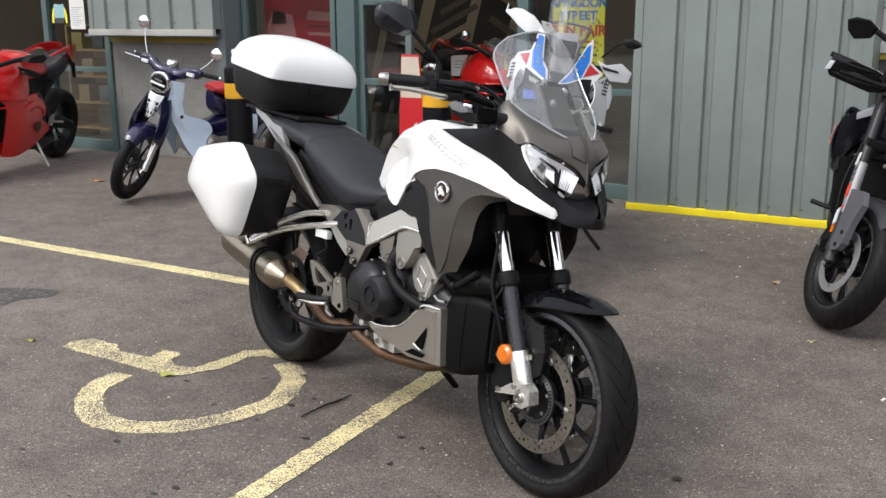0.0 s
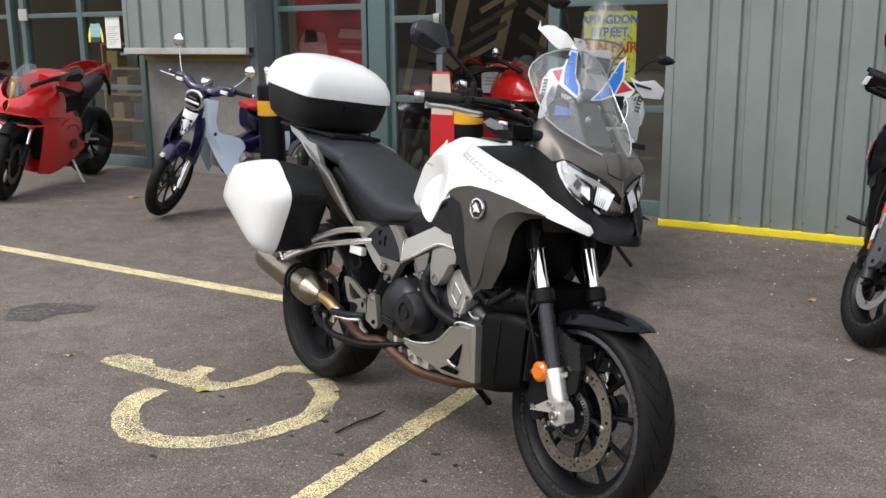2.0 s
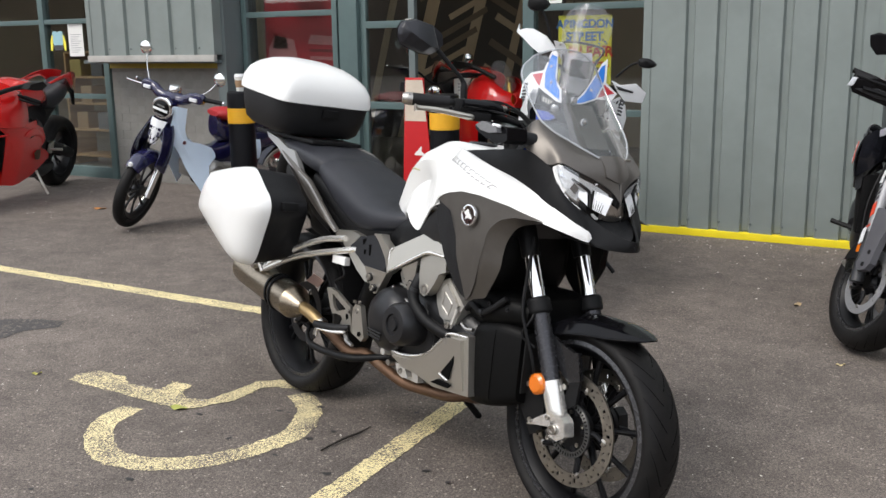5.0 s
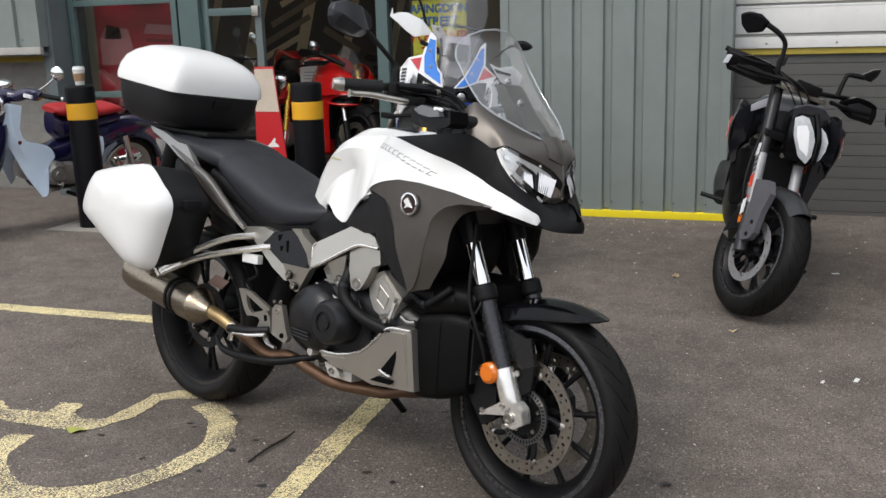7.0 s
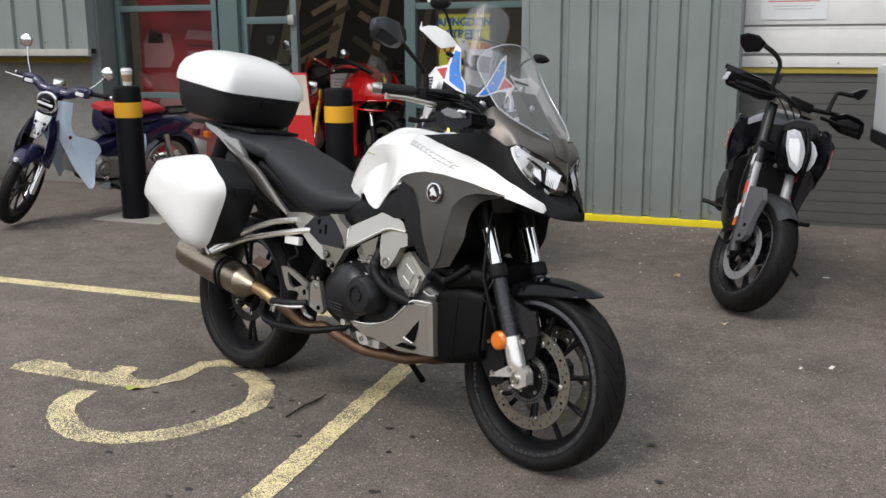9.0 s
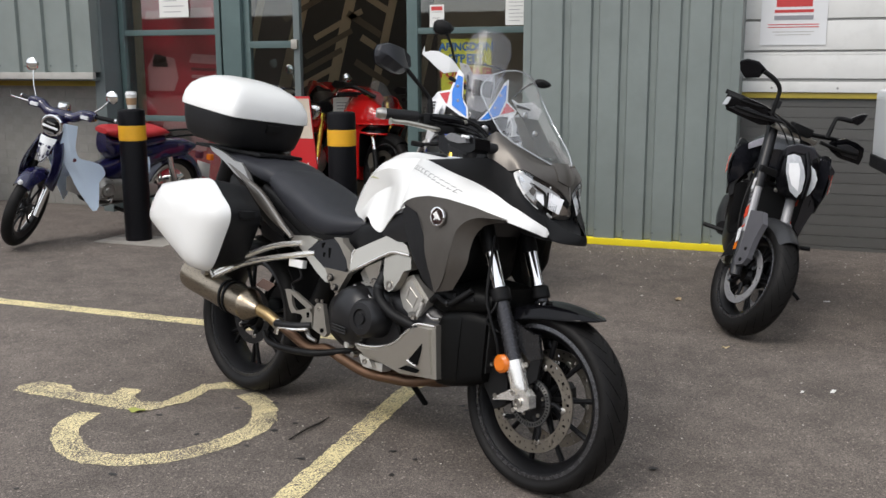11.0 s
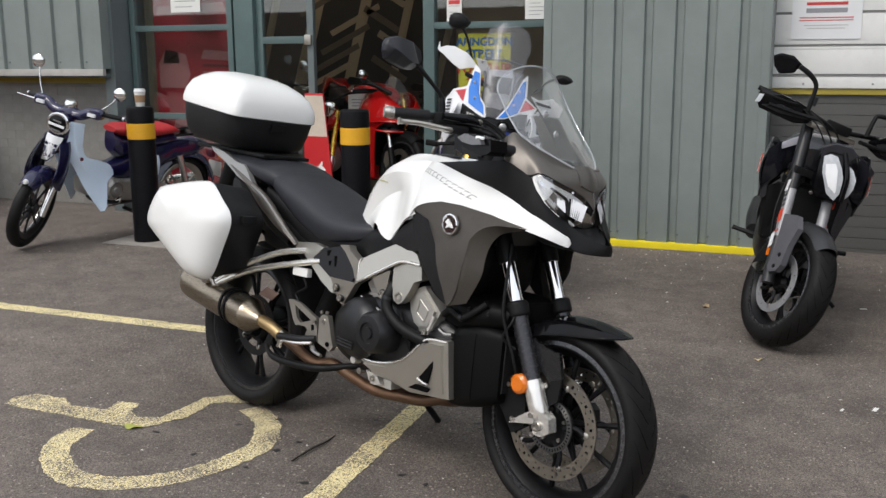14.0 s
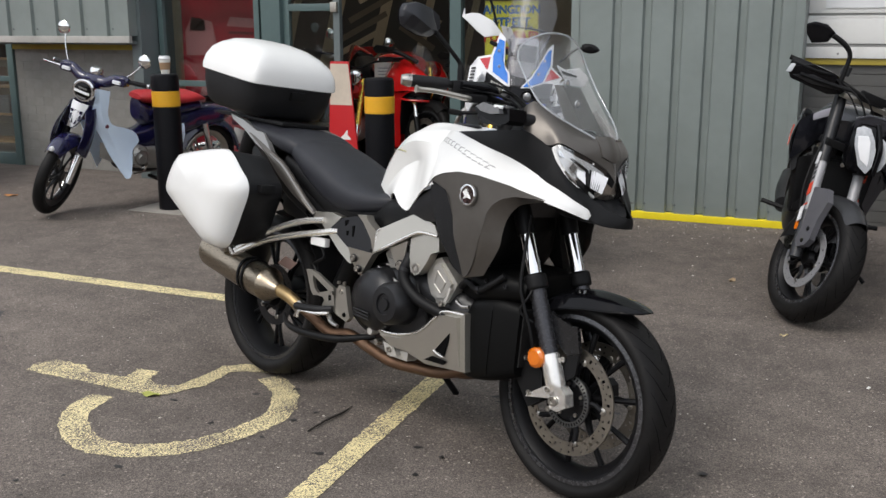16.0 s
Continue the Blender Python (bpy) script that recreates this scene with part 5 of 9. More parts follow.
    LENS_GREY = surface("smoked_clear_lens", (0.13, 0.13, 0.135), 0.12, 0.0, 0.6, 90, 0.35)
    for s in (-1, 1):
        f = (lambda p: [(x, -s * y, z) for x, y, z in p])
        if s > 0:
            continue
        boot = part("indicator", soften(slab([(1.180, 1.090), (1.205, 1.102), (1.232, 1.106), (1.286, 1.096), (1.312, 1.092), (1.316, 1.060), (1.300, 1.050), (1.274, 1.048), (1.226, 1.062), (1.190, 1.078)], s * 0.278, s * 0.205, 0.014), 0.004), GLOSS_BLACK, ob, "black indicator body")
        part("indicator_boot", tube(f([(1.300, -0.165, 1.066), (1.292, -0.190, 1.070), (1.285, -0.212, 1.074)]), [0.020, 0.018, 0.018], 14), SOFT_BLACK, boot)
        part("indicator_lens", soften(slab([(1.203, 1.093), (1.229, 1.105), (1.286, 1.094), (1.294, 1.077), (1.259, 1.074), (1.222, 1.081)], s * 0.296, s * 0.276, 0.006), 0.002), LENS_GREY, boot, "clear smoked lens")
        # a white bar modelled on the lens in place of a real glint
        part("lens_glint", tube(f([(1.272, -0.294, 1.096), (1.296, -0.288, 1.094)]), 0.0045, 8), REFLECTOR, boot)
        part("lever_bracket", soften(block(-0.022, 0.024, -0.034, 0.034, -0.013, 0.013, 0), 0.005), MATT_BLACK, bar).matrix_basis = pose(1.132, s * 0.232, 1.118, 0, 8, s * 28)
        part("master_cylinder", tube(f([(1.128, -0.285, 1.150), (1.150, -0.215, 1.148), (1.165, -0.165, 1.140)]), [0.012, 0.016, 0.013], 12), GLOSS_BLACK, bar)
        part("banjo_bolt", bolt(1.17, s * 0.165, 1.145, 0.009, 0.01, s), STEEL, bar)
        part("lever_pivot", lathe([(0.0, 0.010), (0.008, 0.009), (0.009, -0.010), (0.0, -0.011)], 14, (1.136, s * 0.246, 1.118), axis="z"), STEEL, bar)
        part("switch_button", soften(block(-0.006, 0.006, -0.010, 0.010, -0.004, 0.004, 0), 0.002), DARK_ALLOY, bar).matrix_basis = pose(1.128, s * 0.268, 1.158, 0, 0, s * 30)
    part("hose", tube([(1.125, -0.29, 1.135), (1.17, -0.20, 1.135), (1.225, -0.15, 1.11), (1.255, -0.12, 1.04)], 0.0032, 8), MATT_BLACK, bar)
    part("cockpit_cover", hull([(1.05, 1.00, 1.022, 0.10), (1.14, 0.995, 1.035, 0.15), (1.25, 0.99, 1.045, 0.165), (1.31, 0.99, 1.06, 0.15)], 10, 3), SOFT_BLACK, ob)
    part("top_yoke", soften(slab([(1.08, 1.075), (1.17, 1.07), (1.165, 1.045), (1.09, 1.05)], -0.14, 0.14, 0.006), 0.004), DARK_ALLOY, ob)
    part("front_inner", hull([(1.10, 0.84, 1.02, 0.15), (1.20, 0.84, 1.03, 0.16), (1.30, 0.84, 1.02, 0.15), (1.40, 0.86, 0.97, 0.13), (1.46, 0.87, 0.94, 0.10)], 14), MATT_BLACK, ob)
    # seat and tail
    part("seat", hull([(0.10, 0.885, 0.935, 0.120), (0.17, 0.845, 0.936, 0.146), (0.26, 0.785, 0.915, 0.160), (0.36, 0.728, 0.880, 0.167), (0.45, 0.695, 0.842, 0.169), (0.52, 0.692, 0.818, 0.168), (0.60, 0.702, 0.803, 0.160), (0.68, 0.722, 0.800, 0.140), (0.73, 0.748, 0.797, 0.112)], 40, 3.4, 40, top=2.7), SEAT_VINYL, ob, "dark grey vinyl rider seat", angle=50)
    part("pillion_seat", hull([(-0.24, 0.965, 0.985, 0.10), (-0.12, 0.925, 0.984, 0.138), (0.02, 0.893, 0.972, 0.150), (0.13, 0.866, 0.954, 0.156), (0.205, 0.855, 0.925, 0.140)], 22, 3.6, 36, top=2.8), SEAT_VINYL, ob, angle=50)
    part("seat_base", hull([(0.12, 0.80, 0.88, 0.135), (0.26, 0.745, 0.83, 0.150), (0.42, 0.675, 0.76, 0.155), (0.60, 0.675, 0.75, 0.145), (0.70, 0.70, 0.76, 0.11)], 16, 4), MATT_BLACK, ob)
    RAIL_GREY = surface("satin_grey_rail", (0.30, 0.295, 0.285), 0.34, 0.6, 0.0, 60, 0.08)
    for s in (-1, 1):
        f = (lambda p: [(x, -s * y, z) for x, y, z in p])
        tail = part("tail_panel", sheet(f([(-0.10, -0.148, 0.945), (0.0, -0.164, 0.906), (0.085, -0.172, 0.874), (0.156, -0.176, 0.845), (0.212, -0.179, 0.812), (0.27, -0.180, 0.767), (0.327, -0.179, 0.724), (0.385, -0.177, 0.686)]), f([(-0.10, -0.146, 0.925), (0.0, -0.162, 0.884), (0.066, -0.170, 0.846), (0.127, -0.176, 0.803), (0.19, -0.180, 0.766), (0.255, -0.181, 0.730), (0.32, -0.180, 0.700), (0.37, -0.178, 0.676)]), 4, 30, 0.010, 0.010, (0, s, 0)), MATT_GREY, ob, "bronze-grey tail side panel")
        part("panel_ridge", tube(f([(0.09, -0.184, 0.868), (0.165, -0.188, 0.838), (0.222, -0.190, 0.803), (0.30, -0.189, 0.743), (0.372, -0.183, 0.692)]), [0.002, 0.004, 0.004, 0.003, 0.002], 8), RAIL_GREY, tail)
        part("tail_underside", sheet(f([(-0.08, -0.150, 0.918), (0.07, -0.170, 0.842), (0.19, -0.178, 0.764), (0.32, -0.176, 0.698)]), f([(-0.08, -0.10, 0.88), (0.07, -0.13, 0.79), (0.19, -0.14, 0.71), (0.32, -0.14, 0.66)]), 3, 14, 0.01, 0.004, (0, s, -1)), MATT_BLACK, tail)
        if s < 0:
            part("grab_rail", leaned(slab([(-0.255, 0.998), (-0.16, 0.980), (-0.058, 0.946), (-0.003, 0.940), (0.040, 0.905), (0.092, 0.862), (0.05, 0.866), (-0.032, 0.896), (-0.135, 0.944), (-0.23, 0.978)], s * 0.146, s * 0.166, 0.006), s, 0.90, 0.25), RAIL_GREY, ob, "satin grey grab rail")
        else:
            part("grab_rail", tube(f([(-0.30, -0.10, 0.992), (-0.20, -0.14, 0.980), (-0.06, -0.158, 0.962), (0.06, -0.160, 0.940), (0.14, -0.152, 0.915)]), [0.010, 0.012, 0.012, 0.010, 0.005], 10), RAIL_GREY, ob)
        part("under_seat_pod", hull([(0.14, 0.66, 0.74, 0.02), (0.20, 0.645, 0.77, 0.03), (0.28, 0.64, 0.72, 0.03), (0.34, 0.64, 0.68, 0.015)], 10, 2.6, 16, y=s * 0.125), MATT_BLACK, ob)
        # silver frame castings
        beam = part("frame_beam", leaned(slab([(0.745, 0.606), (0.740, 0.671), (0.750, 0.684), (0.904, 0.757), (0.987, 0.727), (1.010, 0.699), (0.937, 0.700), (0.891, 0.681), (0.790, 0.630)], s * 0.165, s * 0.204, 0.007), s, 0.66, 0.20), ALLOY_PAINT, ob, "silver aluminium frame beam")
        # beam ridges in brighter silver: the edge highlight is put into the colour
        part("beam_ridge", tube(f([(0.748, -0.206, 0.610), (0.80, -0.206, 0.634), (0.888, -0.202, 0.679), (0.94, -0.202, 0.699), (1.012, -0.198, 0.697)]), 0.0055, 8), BRIGHT_ALLOY, beam)
        part("beam_ridge", tube(f([(0.744, -0.206, 0.614), (0.741, -0.203, 0.668), (0.750, -0.199, 0.682)]), 0.004, 8), BRIGHT_ALLOY, beam)
        for q in range(3):
            part("beam_slot", slab([(0.835 + 0.026 * q, 0.716 + 0.006 * q), (0.853 + 0.026 * q, 0.720 + 0.006 * q), (0.855 + 0.026 * q, 0.734 + 0.005 * q), (0.838 + 0.026 * q, 0.730 + 0.005 * q)], s * 0.170, s * 0.1855, 0.001), DARK_ALLOY, beam)
        part("frame_arm", leaned(slab([(0.804, 0.628), (0.886, 0.664), (0.878, 0.625), (0.879, 0.576), (0.866, 0.563), (0.850, 0.562), (0.836, 0.582)], s * 0.170, s * 0.198, 0.006), s, 0.60, -0.05), ALLOY_PAINT, ob)
        part("frame_arm", leaned(slab([(0.892, 0.680), (0.938, 0.697), (1.012, 0.698), (1.022, 0.652), (0.990, 0.640), (0.977, 0.610), (0.955, 0.574), (0.936, 0.564), (0.916, 0.573), (0.901, 0.602)], s * 0.168, s * 0.200, 0.008), s, 0.62, 0.10), ALLOY_PAINT, ob)
        part("arm_slot", slab([(0.882, 0.650), (0.894, 0.652), (0.899, 0.636), (0.900, 0.612), (0.890, 0.600), (0.881, 0.612)], s * 0.150, s * 0.196, 0.002), GROOVE, ob)
        part("seat_frame", leaned(slab([(0.370, 0.690), (0.384, 0.648), (0.420, 0.660), (0.544, 0.578), (0.604, 0.549), (0.619, 0.547), (0.601, 0.597), (0.487, 0.655), (0.524, 0.690), (0.467, 0.700)], s * 0.165, s * 0.190, 0.005), s, 0.60, 0.15), ALLOY_PAINT, ob, "silver rear frame plate")
        part("seat_frame", slab([(0.624, 0.712), (0.668, 0.715), (0.676, 0.699), (0.724, 0.670), (0.736, 0.606), (0.716, 0.593), (0.700, 0.640), (0.655, 0.690)], s * 0.160, s * 0.191, 0.006), ALLOY_PAINT, ob)
        part("seat_frame", leaned(slab([(0.595, 0.599), (0.722, 0.597), (0.664, 0.519), (0.650, 0.515), (0.637, 0.528), (0.615, 0.557)], s * 0.165, s * 0.192, 0.006), s, 0.56, -0.1), ALLOY_PAINT, ob)
        cover = part("frame_cover", leaned(slab([(0.482, 0.650), (0.540, 0.690), (0.622, 0.708), (0.682, 0.667), (0.722, 0.606), (0.705, 0.594), (0.593, 0.594)], s * 0.150, s * 0.187, 0.005), s, 0.64, 0.1), COVER_BLACK, ob, "black frame cover")
        part("cover_slot", slab([(0.552, 0.683), (0.572, 0.688), (0.566, 0.668), (0.556, 0.664)], s * 0.170, s * 0.1845, 0.0), GROOVE, cover)
        part("cover_slot", slab([(0.596, 0.670), (0.606, 0.672), (0.610, 0.634), (0.600, 0.632)], s * 0.170, s * 0.1875, 0.0), GROOVE, cover)
        part("cover_slot", slab([(0.568, 0.650), (0.582, 0.652), (0.580, 0.634), (0.570, 0.632)], s * 0.170, s * 0.1875, 0.0), GROOVE, cover)
        part("bolt", bolt(0.708, s * 0.189, 0.606, 0.006, 0.005, s), DARK_ALLOY, cover)
        for px, pz, r in ((0.858, 0.582, 0.014), (0.935, 0.586, 0.016), (0.630, 0.568, 0.011), (0.655, 0.536, 0.010)):
            part("bolt_recess", lathe([(0.0, s * 0.2005), (r * 1.25, s * 0.2005), (r * 1.3, s * 0.19)], 18, (px, 0, pz)), DARK_ALLOY, ob)
            part("bolt", bolt(px, s * 0.199, pz, r, 0.007, s), STEEL, ob)
        part("passenger_hanger", tube(f([(0.44, -0.178, 0.668), (0.31, -0.188, 0.645), (0.17, -0.212, 0.592), (0.07, -0.232, 0.535), (0.0, -0.246, 0.492)]), 0.0115, 10), BRIGHT_ALLOY, ob, "bright silver passenger hanger")
        part("passenger_hanger", tube(f([(0.52, -0.178, 0.642), (0.44, -0.186, 0.626), (0.28, -0.200, 0.590), (0.15, -0.215, 0.553), (0.0, -0.246, 0.484)]), 0.0115, 10), BRIGHT_ALLOY, ob)
        part("passenger_peg", tube(f([(0.008, -0.252, 0.478), (-0.025, -0.256, 0.515), (-0.062, -0.260, 0.560)]), [0.011, 0.010, 0.007], 10), BRIGHT_ALLOY, ob)
        part("hanger_knob", lathe([(0.0, s * 0.275), (0.016, s * 0.272), (0.019, s * 0.262), (0.019, s * 0.235)], 18, (-0.045, 0, 0.498)), STEEL, ob)
        peg = part("peg_plate", slab([(0.589, 0.456), (0.602, 0.472), (0.633, 0.471), (0.656, 0.402), (0.668, 0.373), (0.652, 0.356), (0.590, 0.374)], s * 0.205, s * 0.224, 0.004), ALLOY_PAINT, ob, "silver footpeg plate")
        part("peg_arm", slab([(0.408, 0.492), (0.443, 0.495), (0.452, 0.455), (0.462, 0.435), (0.492, 0.416), (0.456, 0.410), (0.440, 0.428)], s * 0.205, s * 0.217, 0.003), ALLOY_PAINT, peg)
        part("peg_arm", slab([(0.436, 0.494), (0.473, 0.490), (0.566, 0.454), (0.544, 0.440), (0.452, 0.478)], s * 0.207, s * 0.219, 0.003), ALLOY_PAINT, peg)
        part("peg_arm", slab([(0.456, 0.414), (0.528, 0.437), (0.566, 0.453), (0.581, 0.381), (0.561, 0.370), (0.504, 0.370), (0.522, 0.405), (0.510, 0.414)], s * 0.205, s * 0.218, 0.003), ALLOY_PAINT, peg)
        part("arm_slot", slab([(0.541, 0.425), (0.556, 0.432), (0.560, 0.412), (0.546, 0.406)], s * 0.206, s * 0.2186, 0.0), GROOVE, peg)
        for px, pz, r, dark in ((0.613, 0.451, 0.009, False), (0.641, 0.378, 0.008, True), (0.566, 0.438, 0.008, False), (0.562, 0.386, 0.007, False), (0.600, 0.480, 0.006, False), (0.628, 0.482, 0.006, False)):
            part("bolt", bolt(px, s * 0.222, pz, r, 0.006, s), GROOVE if dark else STEEL, peg)
        part("footpeg", tube(f([(0.575, -0.222, 0.384), (0.520, -0.250, 0.374), (0.425, -0.262, 0.368)]), [0.012, 0.014, 0.013], 12), SOFT_BLACK, ob)
        part("peg_feeler", tube(f([(0.440, -0.264, 0.358), (0.428, -0.266, 0.332)]), [0.006, 0.005], 8), STEEL, ob)
        part("peg_frame", tube(f([(0.437, -0.262, 0.330), (0.450, -0.262, 0.357), (0.52, -0.258, 0.362), (0.582, -0.245, 0.372)]), [0.0055, 0.006, 0.006, 0.006], 8), BRIGHT_ALLOY, ob)
        part("brake_pedal", tube(f([(0.560, -0.225, 0.362), (0.590, -0.235, 0.345), (0.636, -0.245, 0.340)]), [0.009, 0.008, 0.006], 8), STEEL, ob)
        # silver belly guard
        belly = part("belly_guard", slab([(0.768, 0.362), (0.800, 0.353), (0.897, 0.368), (0.971, 0.394), (1.063, 0.475), (1.085, 0.482), (1.155, 0.486), (1.180, 0.314), (1.014, 0.300), (0.926, 0.316), (0.847, 0.320)], s * 0.155, s * 0.196, 0.008), ALLOY_PAINT, ob, "silver belly guard")
        part("guard_face", leaned(slab([(0.800, 0.346), (0.900, 0.356), (0.975, 0.382), (1.067, 0.462), (1.088, 0.470), (1.138, 0.472), (1.158, 0.326), (1.016, 0.309), (0.928, 0.325), (0.850, 0.328)], s * 0.185, s * 0.207, 0.006), s, 0.40, -0.06), ALLOY_PAINT, belly)
        # guard and slot edges carry a painted highlight in brighter silver
        part("guard_edge", tube(f([(0.772, -0.192, 0.360), (0.830, -0.196, 0.358), (0.900, -0.198, 0.368), (0.972, -0.198, 0.394), (1.030, -0.198, 0.445), (1.072, -0.198, 0.477), (1.152, -0.196, 0.483)]), 0.004, 8), BRIGHT_ALLOY, belly)
        part("guard_slot", slab([(1.114, 0.420), (1.113, 0.398), (1.098, 0.345), (1.058, 0.354)], s * 0.2035, s * 0.2105, 0.0), GROOVE, belly)
        part("slot_edge", tube(f([(1.056, -0.210, 0.354), (1.078, -0.2105, 0.347), (1.099, -0.211, 0.343)]), 0.004, 8), BRIGHT_ALLOY, belly)
        part("guard_slot", slab([(1.02, 0.318), (1.05, 0.335), (1.11, 0.332), (1.10, 0.320)], s * 0.2035, s * 0.2125, 0.0), GROOVE, belly)
        part("bolt_recess", lathe([(0.0, s * 0.2045), (0.014, s * 0.2045), (0.015, s * 0.195)], 18, (1.068, 0, 0.456)), DARK_ALLOY, belly)
        part("bolt", bolt(1.068, s * 0.203, 0.456, 0.010, 0.008, s), STEEL, belly)
        part("guard_bracket", slab([(0.800, 0.322), (0.850, 0.318), (0.870, 0.290), (0.845, 0.282), (0.815, 0.292)], s * 0.160, s * 0.185, 0.004), ALLOY, belly)
        part("bolt", bolt(0.835, s * 0.186, 0.303, 0.009, 0.007, s), STEEL, belly)
    # engine
    part("crankcase", hull([(0.56, 0.33, 0.50, 0.13), (0.66, 0.30, 0.56, 0.17), (0.80, 0.28, 0.60, 0.18), (0.95, 0.28, 0.60, 0.175), (1.08, 0.29, 0.56, 0.16), (1.16, 0.31, 0.52, 0.14)], 16, 3.5), DARK_ALLOY, ob, "dark engine block")
    part("clutch_cover", lathe([(0.0, -0.235), (0.055, -0.232), (0.085, -0.218), (0.102, -0.195), (0.106, -0.16)], 40, (0.755, 0, 0.452)), DARK_ALLOY, ob)
    part("alternator_cover", lathe([(0.0, -0.262), (0.018, -0.262), (0.020, -0.256), (0.032, -0.256), (0.034, -0.262), (0.055, -0.260), (0.066, -0.245), (0.070, -0.20), (0.070, -0.16)], 40, (0.868, 0, 0.462)), DARK_ALLOY, ob)
    for z in (0.395, 0.405, 0.415):
        part("cover_rib", tube([(0.70, -0.236, z), (0.78, -0.240, z - 0.004)], 0.003, 6), DARK_ALLOY, ob)
    for y in (-1, 1):
        head = part("cylinder_head", slab([(0.946, 0.605), (1.009, 0.632), (1.088, 0.562), (1.055, 0.498), (0.993, 0.486), (0.960, 0.545)], y * 0.10, y * 0.168, 0.010), CAST_GREY, ob, "cast aluminium cylinder head")
        part("head_cover", slab([(0.985, 0.600), (1.012, 0.615), (1.070, 0.560), (1.045, 0.512), (1.005, 0.506)], y * 0.160, y * 0.178, 0.006), CAST_GREY, head)
        for a, b in (((1.008, 0.590), (1.046, 0.560)), ((1.046, 0.560), (1.030, 0.524)), ((1.030, 0.524), (0.998, 0.548)), ((0.998, 0.548), (1.008, 0.590))):
            part("cover_edge", tube([(a[0], y * 0.179, a[1]), (b[0], y * 0.179, b[1])], 0.0022, 6), CAST_GREY, head)
        part("rear_cylinder", slab([(0.74, 0.60), (0.80, 0.66), (0.90, 0.64), (0.86, 0.55), (0.78, 0.54)], y * 0.08, y * 0.155, 0.01), CAST_GREY, ob)
        for q in range(4):
            part("cylinder_fin", slab([(0.755 + 0.004 * q, 0.565 + 0.018 * q), (0.86 + 0.004 * q, 0.562 + 0.018 * q), (0.86 + 0.004 * q, 0.568 + 0.018 * q), (0.755 + 0.004 * q, 0.571 + 0.018 * q)], y * 0.12, y * 0.162, 0), CAST_GREY, ob)
    part("coolant_hose", tube([(0.882, -0.165, 0.640), (0.890, -0.195, 0.598), (0.886, -0.205, 0.565), (0.905, -0.208, 0.530), (0.965, -0.205, 0.492), (1.050, -0.185, 0.466), (1.115, -0.150, 0.450)], 0.018, 14), MATT_BLACK, ob, "thick black coolant hose")
    part("hose_clamp", tube([(0.888, -0.202, 0.580), (0.8865, -0.2045, 0.570)], 0.0195, 14), DARK_ALLOY, ob)
    part("plug_lead", tube([(1.070, -0.178, 0.548), (1.062, -0.182, 0.515), (1.052, -0.185, 0.490)], 0.006, 8), ALLOY, ob)
    part("head_bolt", bolt(1.050, -0.190, 0.497, 0.010, 0.008, -1), STEEL, ob)
    for q in range(4):
        part("cable", tube([(0.925 + 0.012 * q, -0.182, 0.540 - 0.02 * q), (0.955 + 0.01 * q, -0.186, 0.480 - 0.01 * q), (0.985, -0.18, 0.42)], 0.003, 6), MATT_BLACK, ob)
    part("drain_pipe", tube([(0.735, -0.175, 0.556), (0.80, -0.182, 0.535), (0.875, -0.180, 0.512)], 0.005, 8), STEEL, ob)
    part("sump_fitting", lathe([(0.0, -0.200), (0.012, -0.199), (0.014, -0.17)], 14, (0.745, 0, 0.345)), ALLOY, ob)
    part("sump_fitting", lathe([(0.0, -0.196), (0.010, -0.195), (0.012, -0.17)], 14, (0.775, 0, 0.315)), STEEL, ob)
    rad = part("radiator", hull([(1.13, 0.292, 0.50, 0.160), (1.16, 0.285, 0.535, 0.172), (1.25, 0.30, 0.555, 0.176), (1.325, 0.330, 0.545, 0.150)], 12, 9), DEEP_BLACK, ob, "black radiator shroud")
    part("shroud_rib", hull([(1.235, 0.302, 0.545, 0.179), (1.245, 0.304, 0.547, 0.179)], 2, 9), DEEP_BLACK, rad)
    part("shroud_head", hull([(1.08, 0.52, 0.60, 0.14), (1.15, 0.51, 0.635, 0.172), (1.24, 0.52, 0.64, 0.176), (1.33, 0.54, 0.625, 0.14)], 12, 3.0), DEEP_BLACK, rad)
    part("hose", tube([(1.10, -0.165, 0.560), (1.14, -0.182, 0.580), (1.19, -0.186, 0.565), (1.235, -0.182, 0.590), (1.27, -0.170, 0.62)], 0.010, 10), MATT_BLACK, rad)
    part("hose_clamp", tube([(1.186, -0.186, 0.566), (1.196, -0.186, 0.566)], 0.012, 12), DARK_ALLOY, rad)
    part("wiring_clip", soften(block(1.150, 1.178, -0.190, -0.176, 0.602, 0.622, 0), 0.004), DARK_ALLOY, rad)
    for q in range(3):
        part("bolt", bolt(1.135 + 0.075 * q, -0.176, 0.600 - 0.004 * q, 0.006, 0.006, -1), DARK_ALLOY, rad)
    part("hose", tube([(1.105, -0.185, 0.515), (1.13, -0.186, 0.505), (1.16, -0.186, 0.508)], 0.006, 8), STEEL, rad)
    part("brake_hose", tube([(1.30, -0.12, 0.80), (1.315, -0.15, 0.62), (1.335, -0.150, 0.55), (1.365, -0.14, 0.47), (1.375, -0.125, 0.40)], 0.005, 8), MATT_BLACK, ob)
    part("brake_hose", tube([(1.32, -0.10, 0.64), (1.345, -0.135, 0.585), (1.325, -0.15, 0.53), (1.36, -0.13, 0.50)], 0.004, 8), MATT_BLACK, ob)
